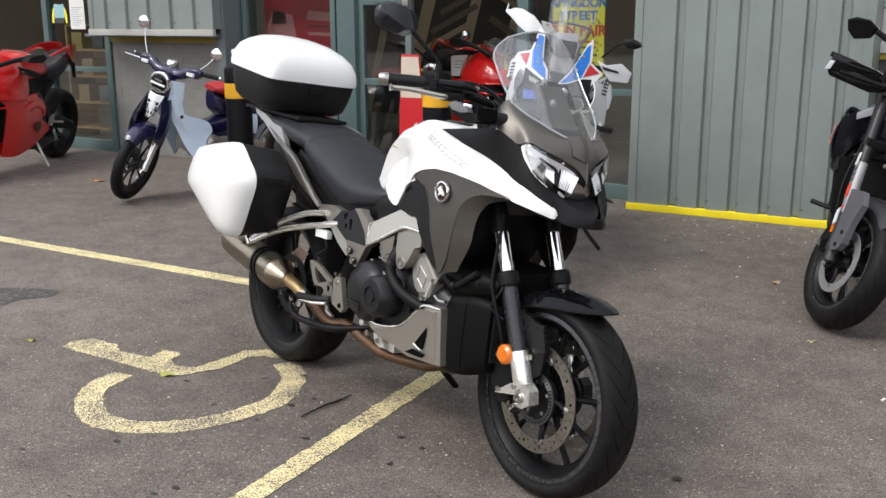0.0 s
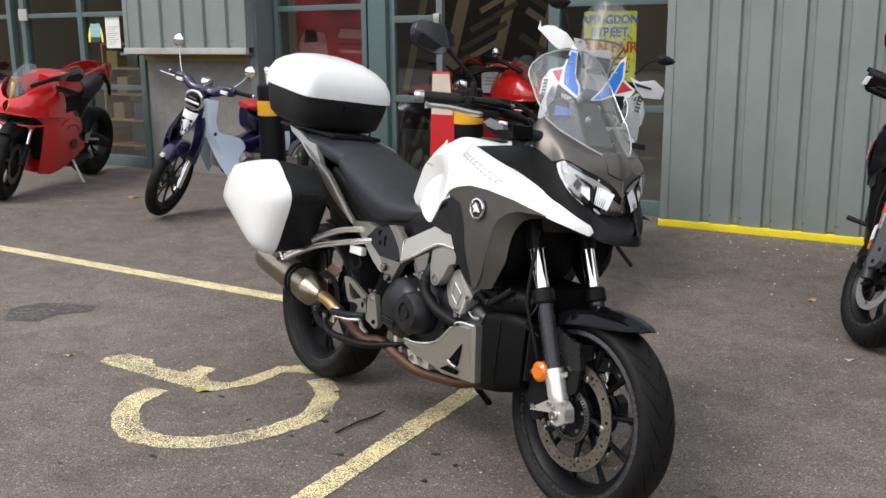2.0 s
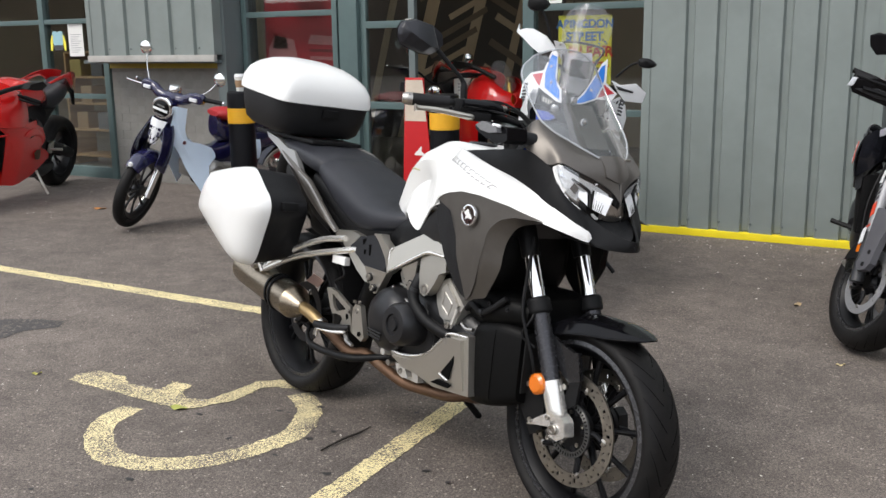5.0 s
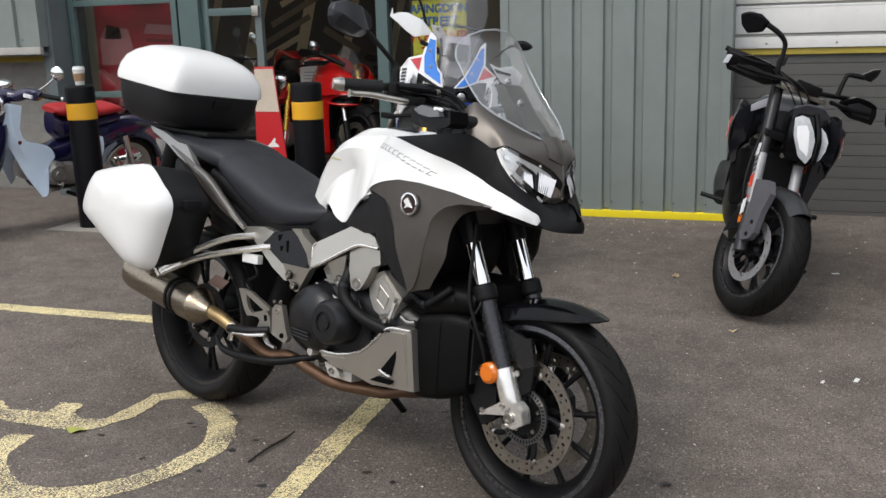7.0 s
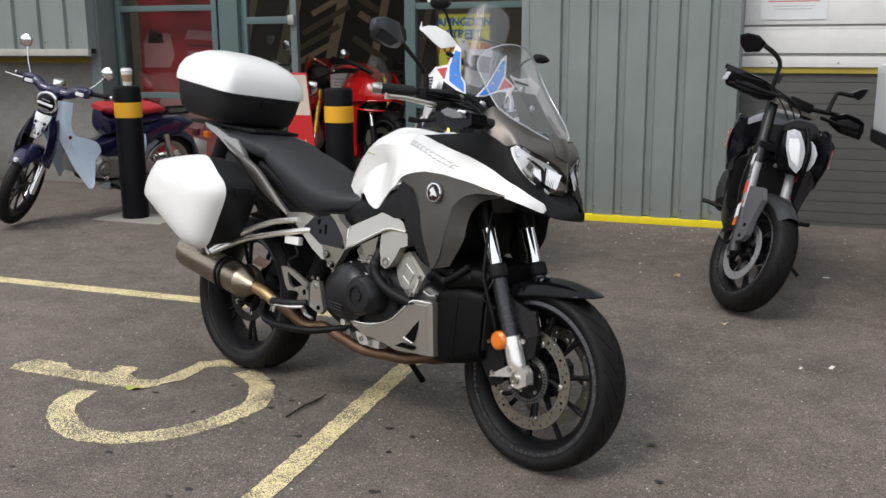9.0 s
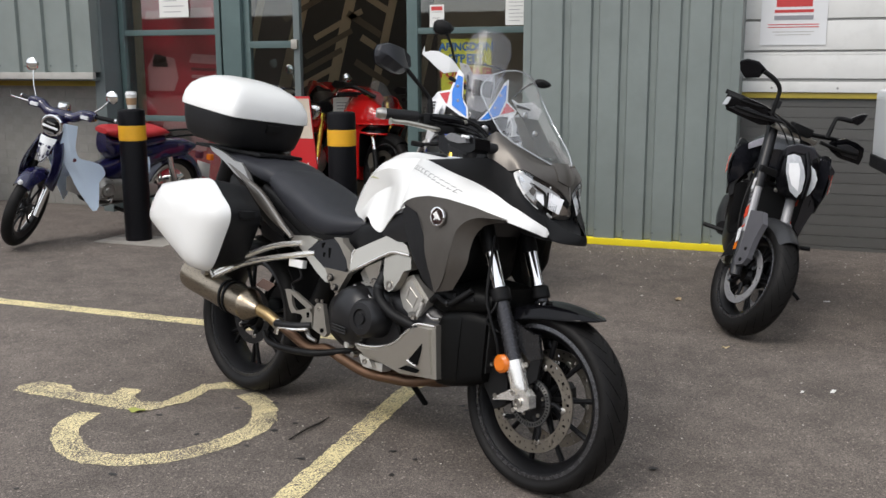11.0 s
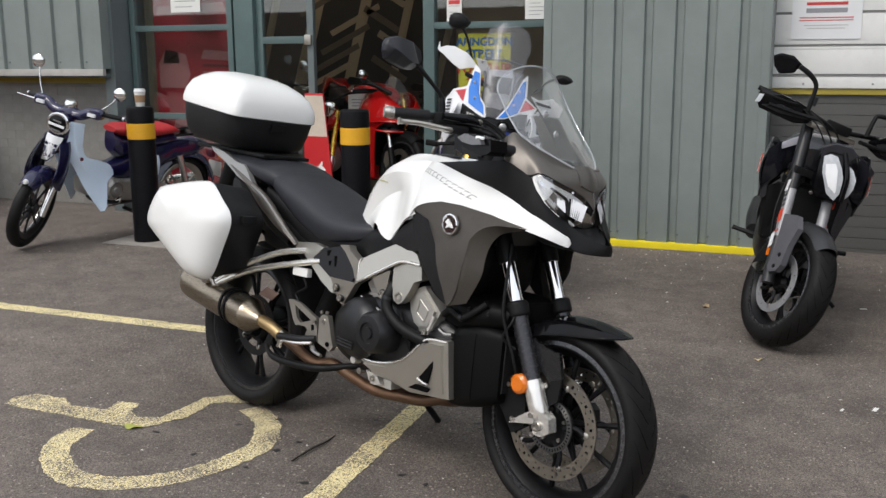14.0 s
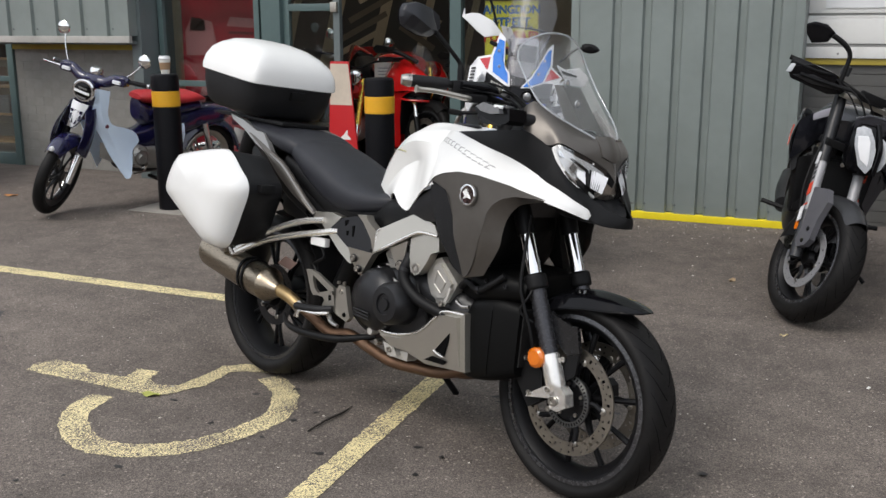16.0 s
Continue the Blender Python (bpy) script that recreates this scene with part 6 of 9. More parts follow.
    rings = part("radiator_core", block(1.322, 1.330, -0.135, 0.135, 0.36, 0.53, 0.003), surface("radiator_fins", (0.03, 0.03, 0.03), 0.5, 0.6, grain=300, bump=0.8), ob)
    part("inner_fairing", hull([(1.02, 0.56, 0.80, 0.15), (1.12, 0.58, 0.84, 0.16), (1.19, 0.63, 0.84, 0.14), (1.235, 0.74, 0.84, 0.075)], 10, 4), DEEP_BLACK, ob)
    part("airbox", hull([(0.62, 0.62, 0.77, 0.13), (0.75, 0.60, 0.80, 0.15), (0.95, 0.60, 0.86, 0.16), (1.05, 0.62, 0.88, 0.16)], 10, 4), MATT_BLACK, ob)
    part("undertray", hull([(-0.15, 0.78, 0.90, 0.10), (0.05, 0.70, 0.86, 0.13), (0.25, 0.64, 0.78, 0.14), (0.45, 0.58, 0.70, 0.14), (0.62, 0.50, 0.66, 0.14)], 16, 4), MATT_BLACK, ob)
    part("shock", tube([(0.36, -0.02, 0.38), (0.48, -0.02, 0.62)], 0.04, 14), MATT_BLACK, ob)
    part("swingarm", hull([(-0.10, 0.27, 0.36, 0.025), (-0.05, 0.235, 0.40, 0.035), (0.06, 0.235, 0.41, 0.04), (0.25, 0.285, 0.43, 0.04), (0.45, 0.32, 0.46, 0.045), (0.60, 0.34, 0.47, 0.05)], 20, 3.0, y=0.125), RIM_BLACK, ob)
    part("rear_hugger", sheet([(0.34, -0.09, 0.36), (0.30, -0.09, 0.50), (0.18, -0.09, 0.61), (0.02, -0.09, 0.645)], [(0.34, 0.09, 0.36), (0.30, 0.09, 0.50), (0.18, 0.09, 0.61), (0.02, 0.09, 0.645)], 4, 16, 0.02, 0.004, (0.4, 0, 0.8)), MATT_BLACK, ob)
    part("splash_guard", sheet([(-0.12, -0.09, 0.80), (0.08, -0.12, 0.70), (0.28, -0.12, 0.58)], [(-0.12, 0.09, 0.80), (0.08, 0.12, 0.70), (0.28, 0.12, 0.58)], 3, 10, 0.0, 0.004, (0, 0, 1)), MATT_BLACK, ob)
    part("tail_carrier", tube([(-0.28, 0, 0.93), (-0.36, 0, 0.80), (-0.40, 0, 0.62)], [0.05, 0.03, 0.02], 12), MATT_BLACK, ob)
    # exhaust
    can = part("silencer", hull([(-0.205, 0.415, 0.510, 0.045), (-0.195, 0.400, 0.520, 0.058), (-0.05, 0.375, 0.495, 0.060), (0.10, 0.350, 0.472, 0.061), (0.185, 0.338, 0.460, 0.061)], 22, 2.2, 32, y=-0.215), TITAN, ob, "brushed titanium silencer")
    part("end_cap", hull([(0.183, 0.336, 0.462, 0.0625), (0.195, 0.336, 0.460, 0.0625), (0.225, 0.350, 0.438, 0.044), (0.255, 0.362, 0.418, 0.028), (0.265, 0.367, 0.413, 0.024)], 12, 2.0, 32, y=-0.215), TITAN, can)
    for x, z0, z1 in ((0.075, 0.348, 0.482), (0.100, 0.344, 0.478)):
        part("silencer_strap", hull([(x, z0, z1, 0.066), (x + 0.010, z0 - 0.001, z1 - 0.001, 0.066)], 2, 2.2, 32, y=-0.215), MATT_BLACK, can)
    part("tail_pipe", tube([(-0.20, -0.215, 0.462), (-0.235, -0.215, 0.47)], [0.028, 0.028], 16), MATT_BLACK, can)
    part("link_pipe", tube([(0.36, -0.200, 0.354), (0.431, -0.196, 0.330), (0.534, -0.185, 0.292), (0.609, -0.165, 0.300), (0.692, -0.155, 0.277), (0.801, -0.145, 0.253), (0.90, -0.125, 0.252), (1.0, -0.10, 0.258), (1.12, -0.06, 0.30)], 0.019, 14), COPPER, ob, "heat-browned exhaust pipe")
    part("inlet_pipe", tube([(0.245, -0.215, 0.393), (0.31, -0.209, 0.376), (0.368, -0.202, 0.351)], [0.0235, 0.0225, 0.022], 16), STRAW_PIPE, ob, "straw-tinted pipe into the silencer")
    part("pipe_clamp", tube([(0.362, -0.203, 0.354), (0.374, -0.201, 0.348)], 0.0245, 16), STEEL, ob)
    part("collector", hull([(0.80, 0.245, 0.30, 0.09), (0.92, 0.238, 0.30, 0.10), (1.05, 0.242, 0.30, 0.10), (1.10, 0.26, 0.30, 0.07)], 10, 2.5), COPPER, ob)
    part("exhaust_clamp", block(0.80, 0.90, -0.165, -0.12, 0.275, 0.305, 0.006), ALLOY, ob)
    part("side_stand", tube([(0.77, 0.08, 0.26), (0.765, 0.12, 0.20), (0.74, 0.255, 0.0783)], 0.012, 10), MATT_BLACK, ob)
    part("stand_foot", soften(block(-0.03, 0.035, -0.022, 0.022, -0.006, 0.006, 0), 0.003), MATT_BLACK, ob).matrix_basis = Matrix.Translation((0.742, 0.262, 0.0693)) @ Matrix.Rotation(radians(8.5), 4, "X")
    part("stand_arm", tube([(0.30, -0.215, 0.312), (0.335, -0.228, 0.290), (0.38, -0.235, 0.280), (0.464, -0.235, 0.278), (0.592, -0.220, 0.286), (0.660, -0.17, 0.300), (0.72, -0.12, 0.315)], [0.006, 0.009, 0.012, 0.013, 0.013, 0.012, 0.011], 12), MATT_BLACK, ob)
    part("arch_label", slab([(0.076, 0.454), (0.122, 0.488), (0.197, 0.474), (0.156, 0.441)], -0.100, -0.096, 0.001), surface("faded_pink_label", (0.42, 0.27, 0.22), 0.5), ob, "faded pink label")
    part("wiring_plug", soften(block(0.38, 0.46, -0.188, -0.165, 0.575, 0.605, 0), 0.004), PEARL, ob)
    part("hose", tube([(0.43, -0.175, 0.575), (0.45, -0.178, 0.54), (0.40, -0.178, 0.51), (0.42, -0.178, 0.48)], 0.005, 8), MATT_BLACK, ob)
    part("rear_rack", soften(block(-0.46, 0.0, -0.11, 0.11, 0.972, 0.986, 0), 0.005), MATT_BLACK, ob).matrix_basis = pose(0, 0, 0.0, 0, 3, 0)
    # number plate kept blank
    part("number_plate", block(-0.425, -0.42, -0.12, 0.12, 0.58, 0.75, 0.002), PAPER, ob)
    return ob


def rounded_ring(hx, hy, z, cx=0.0, seg=48, power=3.0, front=None):
    """A rounded rectangle; front sets how square its near forward corner is."""
    ring = []
    for k in range(seg):
        a = 2 * math.pi * k / seg
        c, s = math.cos(a), math.sin(a)
        pw = front if front and c > 0 and s < 0 else power
        ring.append((cx + hx * math.copysign(abs(c) ** (2 / pw), c), hy * math.copysign(abs(s) ** (2 / pw), s), z))
    return ring


def luggage(bike):
    m = bike.matrix_basis
    top = thing("top_case", m @ pose(-0.240, 0, 1.016, 0, 8, 0), "white-lidded black motorcycle top case on rear rack", "top case")
    bm = bmesh.new()
    skin(bm, [rounded_ring(hx * 0.968, hy, z, cx, seg=96, power=pw) for hx, hy, z, cx, pw in ((0.14, 0.14, 0.0, 0.0, 3.6), (0.182, 0.172, 0.004, 0.0, 3.8), (0.200, 0.188, 0.022, 0.0, 4.4), (0.208, 0.201, 0.075, 0, 5.0), (0.214, 0.208, 0.122, 0, 5.0), (0.214, 0.208, 0.128, 0, 5.0))])
    part("case_base", bm, SOFT_BLACK, top, "grained black lower half", angle=50)
    bm = bmesh.new()
    skin(bm, [rounded_ring(hx * 0.968, hy, z, cx, 96, pw, fr) for hx, hy, z, cx, pw, fr in ((0.213, 0.208, 0.130, 0, 5.0, 9.0), (0.217, 0.213, 0.133, 0, 6.0, 11.0), (0.217, 0.213, 0.150, -0.001, 6.4, 12.0), (0.212, 0.208, 0.185, -0.003, 6.0, 12.0), (0.199, 0.193, 0.220, -0.008, 5.0, 11.0), (0.176, 0.169, 0.245, -0.014, 3.8, 9.0), (0.134, 0.128, 0.267, -0.02, 3.0, 5.0), (0.078, 0.073, 0.278, -0.024, 2.4, 2.8), (0.02, 0.02, 0.281, -0.024, 2.0, 2.0))])
    part("case_lid", bm, PEARL, top, "glossy white lid", angle=26)
    part("case_lock", soften(block(0.195, 0.217, -0.035, 0.035, 0.085, 0.118, 0), 0.004), MATT_BLACK, top)
    pan = thing("side_case", m.copy(), "white-lidded black side case hung beside rear wheel", "side case")
    out = [(-0.170, 0.836), (-0.04, 0.858), (0.088, 0.873), (0.137, 0.864), (0.20, 0.815), (0.250, 0.775), (0.259, 0.728), (0.225, 0.65), (0.182, 0.560), (0.150, 0.529), (0.11, 0.522), (0.05, 0.532), (-0.10, 0.605), (-0.215, 0.664), (-0.252, 0.692), (-0.248, 0.735), (-0.212, 0.795)]
    cx, cz = 0.02, 0.715
    loop = spline(out + [out[0]], 71)[:-1]
    def ring(y, sc, dx=0.0):
        return [(cx + dx + (p[0] - cx) * sc * 0.965, y, cz + (p[1] - cz) * sc) for p in loop]
    bm = bmesh.new()
    skin(bm, [ring(-0.20, 0.80), ring(-0.215, 0.88), ring(-0.30, 0.94), ring(-0.372, 0.985)])
    part("case_shell", bm, SOFT_BLACK, pan, "grained black inner shell", angle=40)
    bm = bmesh.new()
    skin(bm, [ring(-0.370, 0.985), ring(-0.374, 1.0), ring(-0.392, 0.99), ring(-0.418, 0.93), ring(-0.440, 0.80, 0.004), ring(-0.454, 0.58, 0.012), ring(-0.462, 0.32, 0.02), ring(-0.464, 0.10, 0.02)])
    part("case_lid", bm, PEARL, pan, "glossy white outer lid", angle=40)
    part("case_latch", soften(block(0.225, 0.262, -0.33, -0.27, 0.735, 0.765, 0), 0.006), MATT_BLACK, pan)
    return top, pan


hero = touring_motorcycle()
luggage(hero)
# ---- the other machines ----
RED_PAINT = surface("gloss_red_paint", (0.62, 0.012, 0.012), 0.2, 0.0, 0.8, 40, 0.06)
NAVY = surface("navy_blue_paint", (0.010, 0.0095, 0.046), 0.18, 0.0, 0.6, 40, 0.08)
ICE_BLUE = surface("pale_blue_plastic", (0.70, 0.83, 0.99), 0.35, 0.0, 0.3, 40, 0.05)
RED_SEAT = surface("red_seat_vinyl", (0.42, 0.02, 0.025), 0.5, 0.0, 0.0, 200, 0.1, 0.3)
GOLD = surface("gold_fork_tube", (0.72, 0.47, 0.08), 0.25, 0.8, 0.0, 60, 0.08)
BLUE_PAINT = surface("bright_blue_paint", (0.012, 0.17, 0.62), 0.25, 0.0, 0.6, 40, 0.08)
BLUE_DARK = surface("deep_blue_paint", (0.01, 0.04, 0.30), 0.25, 0.0, 0.6, 40, 0.08)
MID_GREY = surface("mid_grey_plastic", (0.024, 0.0245, 0.027), 0.36, 0.1, 0.0, 150, 0.12, 0.1)
DARK_PAINT = surface("dark_metallic_paint", (0.022, 0.023, 0.030), 0.22, 0.3, 0.6, 60, 0.1)
RED_MARK = surface("red_orange_decal", (0.70, 0.07, 0.03), 0.4)
LAMP_SILVER = surface("frosted_lamp_lens", (0.55, 0.57, 0.60), 0.25, 0.0, 0.5, 70, 0.25)
WHITE_PLASTIC = surface("white_plastic", (0.74, 0.75, 0.76), 0.3, 0.0, 0.3, 40, 0.04)
SMOKE = glass("tinted_screen", (0.90, 0.90, 0.92), 0.0, 0.02, 0.35, haze=0.05)


def steering(head_x, head_z, rake, angle):
    """Turns the front end about its steering axis; a positive angle turns left."""
    h = Matrix.Translation((head_x, 0, head_z))
    axis = Vector((-math.sin(radians(rake)), 0, math.cos(radians(rake))))
    return h @ Matrix.Rotation(radians(angle), 4, axis) @ h.inverted()


def mirrored(s, pts):
    return [(x, -s * y, z) for x, y, z in pts]


def fork(ob, M, x, z, rake, y, pieces):
    """Fork legs from the axle upwards: (name, from, to, radius, material) pieces."""
    d = Vector((-math.sin(radians(rake)), 0, math.cos(radians(rake))))
    for s in (-1, 1):
        o = Vector((x, s * y, z))
        leg = None
        for nm, a, b, r, mat in pieces:
            p = part(nm, moved(tube([o + d * a, o + d * b], r, 16), M), mat, leg or ob)
            leg = leg or p
    return d


def caliper(ob, M, x, z, s, y, mat=None):
    part("caliper", moved(slab([(x - 0.06, z), (x - 0.02, z - 0.05), (x + 0.02, z - 0.03), (x + 0.015, z + 0.05), (x - 0.03, z + 0.09), (x - 0.055, z + 0.07)], s * (y - 0.03), s * (y + 0.025), 0.008), M), mat or MATT_BLACK, ob)


def mirror(ob, M, base, tip, r, mat, label="", shape=(0.075, 0.045)):
    a, b = Vector(base), Vector(tip)
    mid = (a + b) / 2 + Vector((0, 0, 0.03))
    part("mirror_stem", moved(tube([a, mid, b], r, 10), M), mat, ob)
    rings = []
    for t, sc in ((0.032, 0.5), (0.022, 0.86), (0.0, 1.0), (-0.006, 0.96)):
        rings.append([(b.x + t, b.y + shape[0] * sc * math.cos(k * math.pi / 6) * (1 + 0.12 * math.cos(3 * k * math.pi / 6)), b.z + shape[1] * sc * math.sin(k * math.pi / 6)) for k in range(12)])
    bm = bmesh.new()
    skin(bm, rings)
    part("mirror_housing", moved(bm, M), mat, ob, label)


def nose_x(y, z):
    """How far forward the adventure machine's nose stands."""
    return 1.335 - 0.30 * (z - 1.075) - 0.55 * max(0.0, abs(y) - 0.06)


def yz_plate(outline, depth, thick):
    """A panel cut to an outline in y and z that faces forwards, laid on a curved front."""
    bm = bmesh.new()
    face = bm.faces.new([bm.verts.new((0, y, z)) for y, z in outline])
    bmesh.ops.triangulate(bm, faces=[face])
    bmesh.ops.subdivide_edges(bm, edges=bm.edges[:], cuts=2, use_grid_fill=True)
    for v in bm.verts:
        v.co.x = depth(v.co.y, v.co.z)
    back = bmesh.ops.extrude_face_region(bm, geom=bm.faces[:])
    for v in (g for g in back["geom"] if isinstance(g, bmesh.types.BMVert)):
        v.co.x -= thick
    bmesh.ops.recalc_face_normals(bm, faces=bm.faces[:])
    return bm


def front_plate(outline, proud, thick):
    return yz_plate(outline, lambda y, z: nose_x(y, z) + proud, thick)


def naked_motorcycle():
    L = 1.475
    GUARD_GREY = surface("mid_grey_mudguard_plastic", (0.095, 0.094, 0.104), 0.42, 0.0, 0.0, 120, 0.12, 0.1)
    MID_SILVER = surface("dull_silver_fork_leg", (0.31, 0.31, 0.32), 0.45, 0.3, 0.0, 60, 0.12)
    ob = thing("naked_motorcycle", pose(-0.60, 5.98, 0.004, -11.5, 0, -87.0) @ Matrix.Scale(0.975, 4), "black naked motorcycle with hand guards, parked facing out", "motorcycle")
    M = steering(1.40, 0.45, 24, 30)
    fw = wheel(ob, "front_wheel", L, 0.30, 0.300, 0.128, 0.220, 5, steer=M @ Matrix.Translation((L, 0, 0.30)))
    wheel(ob, "rear_wheel", 0, 0.315, 0.315, 0.170, 0.222, 5)
    for y in (-0.06, 0.06):
        brake_disc(fw, y, 0.112, 0.150, mat=MID_SILVER)
    fork(ob, M, 1.465, 0.31, 24, 0.105, [("fork_leg", 0.18, 0.47, 0.025, MID_SILVER), ("fork_foot", -0.03, 0.20, 0.030, MID_GREY), ("fork_tube", 0.45, 0.80, 0.030, DARK_ALLOY)])
    for s in (-1, 1):
        f = (lambda p: mirrored(s, p))
        caliper(ob, M, 1.40, 0.34, s, 0.10)
        part("caliper_bracket", moved(slab([(1.31, 0.31), (1.33, 0.33), (1.44, 0.385), (1.45, 0.34), (1.39, 0.30)], s * 0.105, s * 0.125, 0.004), M), ALLOY_PAINT, ob)
        part("reflector", moved(slab([(1.400, 0.392), (1.422, 0.402), (1.390, 0.478), (1.370, 0.470)], s * 0.118, s * 0.136, 0.003), M), ORANGE, ob, "orange fork reflector")
        # marks on the silver leg: red field, dark slanted bars, white strip below
        for k, (lo, hi, mat) in enumerate(((0.135, 0.205, WHITE_PLASTIC), (0.215, 0.225, RED_MARK), (0.27, 0.33, RED_MARK), (0.345, 0.36, INK), (0.37, 0.385, INK), (0.395, 0.41, INK))):
            q = [Vector((1.465, s * 0.105, 0.31)) + Vector((-math.sin(radians(24)), 0, math.cos(radians(24)))) * v + Vector((w * math.cos(radians(24)), 0, w * math.sin(radians(24)))) for v, w in ((lo, -0.010), (lo + 0.012, 0.012), (hi + 0.012, 0.012), (hi, -0.010))]
            part("decal", moved(slab([(v.x, v.z) for v in q], s * (0.131 if k else 0.144), s * (0.128 if k else 0.139), 0), M), mat, ob)
        arm = part("mudguard_arm", moved(slab([(1.39, 0.61), (1.50, 0.635), (1.55, 0.585), (1.545, 0.50), (1.552, 0.45), (1.565, 0.40), (1.548, 0.362), (1.495, 0.336), (1.462, 0.36), (1.458, 0.42), (1.43, 0.50)] if s < 0 else [(1.42, 0.44), (1.46, 0.45), (1.46, 0.56), (1.40, 0.62), (1.37, 0.60), (1.40, 0.52)], s * (0.112 if s < 0 else 0.075), s * (0.141 if s < 0 else 0.10), 0.006), M), GUARD_GREY, ob, "mid grey mudguard arm")
        for bx, bz in ((1.515, 0.435), (1.515, 0.375)) if s < 0 else ():
            part("bolt", moved(lathe([(0.0, s * 0.146), (0.009, s * 0.145), (0.011, s * 0.140), (0.0, s * 0.138)], 12, (bx, 0, bz)), M), MATT_BLACK, arm)
        # shrouds beside the tank
        part("tank_shroud", sheet(f([(0.72, -0.15, 0.86), (0.92, -0.20, 0.93), (1.10, -0.235, 0.95), (1.22, -0.24, 0.90)]), f([(0.78, -0.14, 0.72), (0.95, -0.20, 0.68), (1.08, -0.23, 0.64), (1.18, -0.235, 0.70)]), 5, 16, 0.02, 0.006, (0, s, 0)), DARK_PAINT, ob, "dark metallic tank shroud")
        part("shroud_front", sheet(f([(1.10, -0.12, 0.955), (1.17, -0.18, 0.95), (1.22, -0.242, 0.90)]), f([(1.12, -0.12, 0.84), (1.17, -0.17, 0.77), (1.18, -0.237, 0.70)]), 4, 10, 0.012, 0.006, (1, 0, 0)), DARK_PAINT, ob)
        part("decal", sheet(f([(1.165, -0.262, 0.87), (1.20, -0.258, 0.87)]), f([(1.155, -0.264, 0.76), (1.185, -0.260, 0.78)]), 2, 4, 0.004, 0.002, (0, s, 0)), RED_MARK, ob)
        for k in range(3):
            part("decal_bar", sheet(f([(1.165 + 0.012 * k, -0.266, 0.855 - 0.03 * k), (1.172 + 0.012 * k, -0.266, 0.855 - 0.03 * k)]), f([(1.160 + 0.012 * k, -0.267, 0.835 - 0.03 * k), (1.167 + 0.012 * k, -0.267, 0.835 - 0.03 * k)]), 1, 3, 0.004, 0.002, (0, s, 0)), WHITE_PLASTIC, ob)
        part("grip", moved(tube(f([(1.10, -0.40, 1.09), (1.16, -0.27, 1.09)]), 0.017, 12), M), SOFT_BLACK, ob)
        part("lever", moved(tube(f([(1.17, -0.42, 1.085), (1.20, -0.30, 1.09), (1.19, -0.22, 1.10)]), 0.007, 8), M), MATT_BLACK, ob)
        part("footpeg", tube(f([(0.62, -0.19, 0.36), (0.60, -0.31, 0.37)]), 0.013, 8), MATT_BLACK, ob)
        part("radiator_guard", sheet(f([(1.13, -0.12, 0.74), (1.16, -0.19, 0.72), (1.12, -0.215, 0.66)]), f([(1.12, -0.10, 0.46), (1.13, -0.16, 0.44), (1.09, -0.18, 0.45)]), 4, 8, 0.01, 0.006, (1, 0, 0)), MATT_BLACK, ob)
    rings = []
    for k in range(11):
        a = radians(150 - 95 * k / 10)
        u = Vector((math.cos(a), 0, math.sin(a)))
        c = Vector((L, 0, 0.30)) + u * 0.325
        w = 0.07 - 0.012 * max(0, (k - 6) / 4)
        rings.append([c + Vector((0, b * w, 0)) - u * (0.05 * abs(b) ** 3) for b in np.linspace(-1, 1, 9)] + [c + Vector((0, b * (w - 0.004), 0)) - u * (0.05 * abs(b) ** 3 + 0.005) for b in np.linspace(1, -1, 9)])
    bm = bmesh.new()
    skin(bm, rings)
    part("front_mudguard", moved(bm, M), MID_GREY, ob, "dark grey front mudguard")
    part("handlebar", moved(tube([(1.09, -0.41, 1.10), (1.16, -0.27, 1.10), (1.20, -0.14, 1.08), (1.20, 0, 1.06), (1.20, 0.14, 1.08), (1.16, 0.27, 1.10), (1.09, 0.41, 1.10)], 0.012, 12), M), MATT_BLACK, ob)
    part("instrument_panel", moved(soften(block(1.20, 1.25, -0.06, 0.06, 1.045, 1.095, 0), 0.012), M), MATT_BLACK, ob)
    part("top_yoke", moved(soften(block(1.12, 1.21, -0.13, 0.13, 1.025, 1.05, 0), 0.008), M), ALLOY_PAINT, ob)
    part("lower_yoke", moved(soften(block(1.19, 1.28, -0.13, 0.13, 0.80, 0.835, 0), 0.008), M), MATT_BLACK, ob)
    # front end as it stands with the bars turned: hand guards, split lamp, mirrors
    LILAC = surface("silver_lilac_panel", (0.50, 0.48, 0.53), 0.3, 0.2, 0.4, 40, 0.08)
    turn = (lambda y, z: 1.22 - 0.45 * y)
    guards = []
    for outline, inset in (([(-0.350, 1.118), (-0.342, 1.150), (-0.245, 1.174), (-0.150, 1.150), (-0.060, 1.108), (-0.100, 1.060), (-0.160, 1.050), (-0.250, 1.072), (-0.338, 1.094)], [(-0.332, 1.112), (-0.240, 1.128), (-0.150, 1.105), (-0.105, 1.078), (-0.240, 1.085)]),
                           ([(0.205, 1.030), (0.282, 1.062), (0.345, 1.050), (0.385, 1.030), (0.392, 0.985), (0.383, 0.940), (0.268, 0.958), (0.212, 0.992)], [(0.245, 1.020), (0.300, 1.035), (0.362, 1.015), (0.365, 0.965), (0.280, 0.975)])):
        guard = part("hand_guard", soften(yz_plate(outline, turn, 0.05), 0.014, 3), GLOSS_BLACK, ob, "angular black hand guard")
        part("guard_step", soften(yz_plate(inset, lambda y, z: turn(y, z) + 0.008, 0.02), 0.005), MID_GREY, guard)
        guards.append(guard)
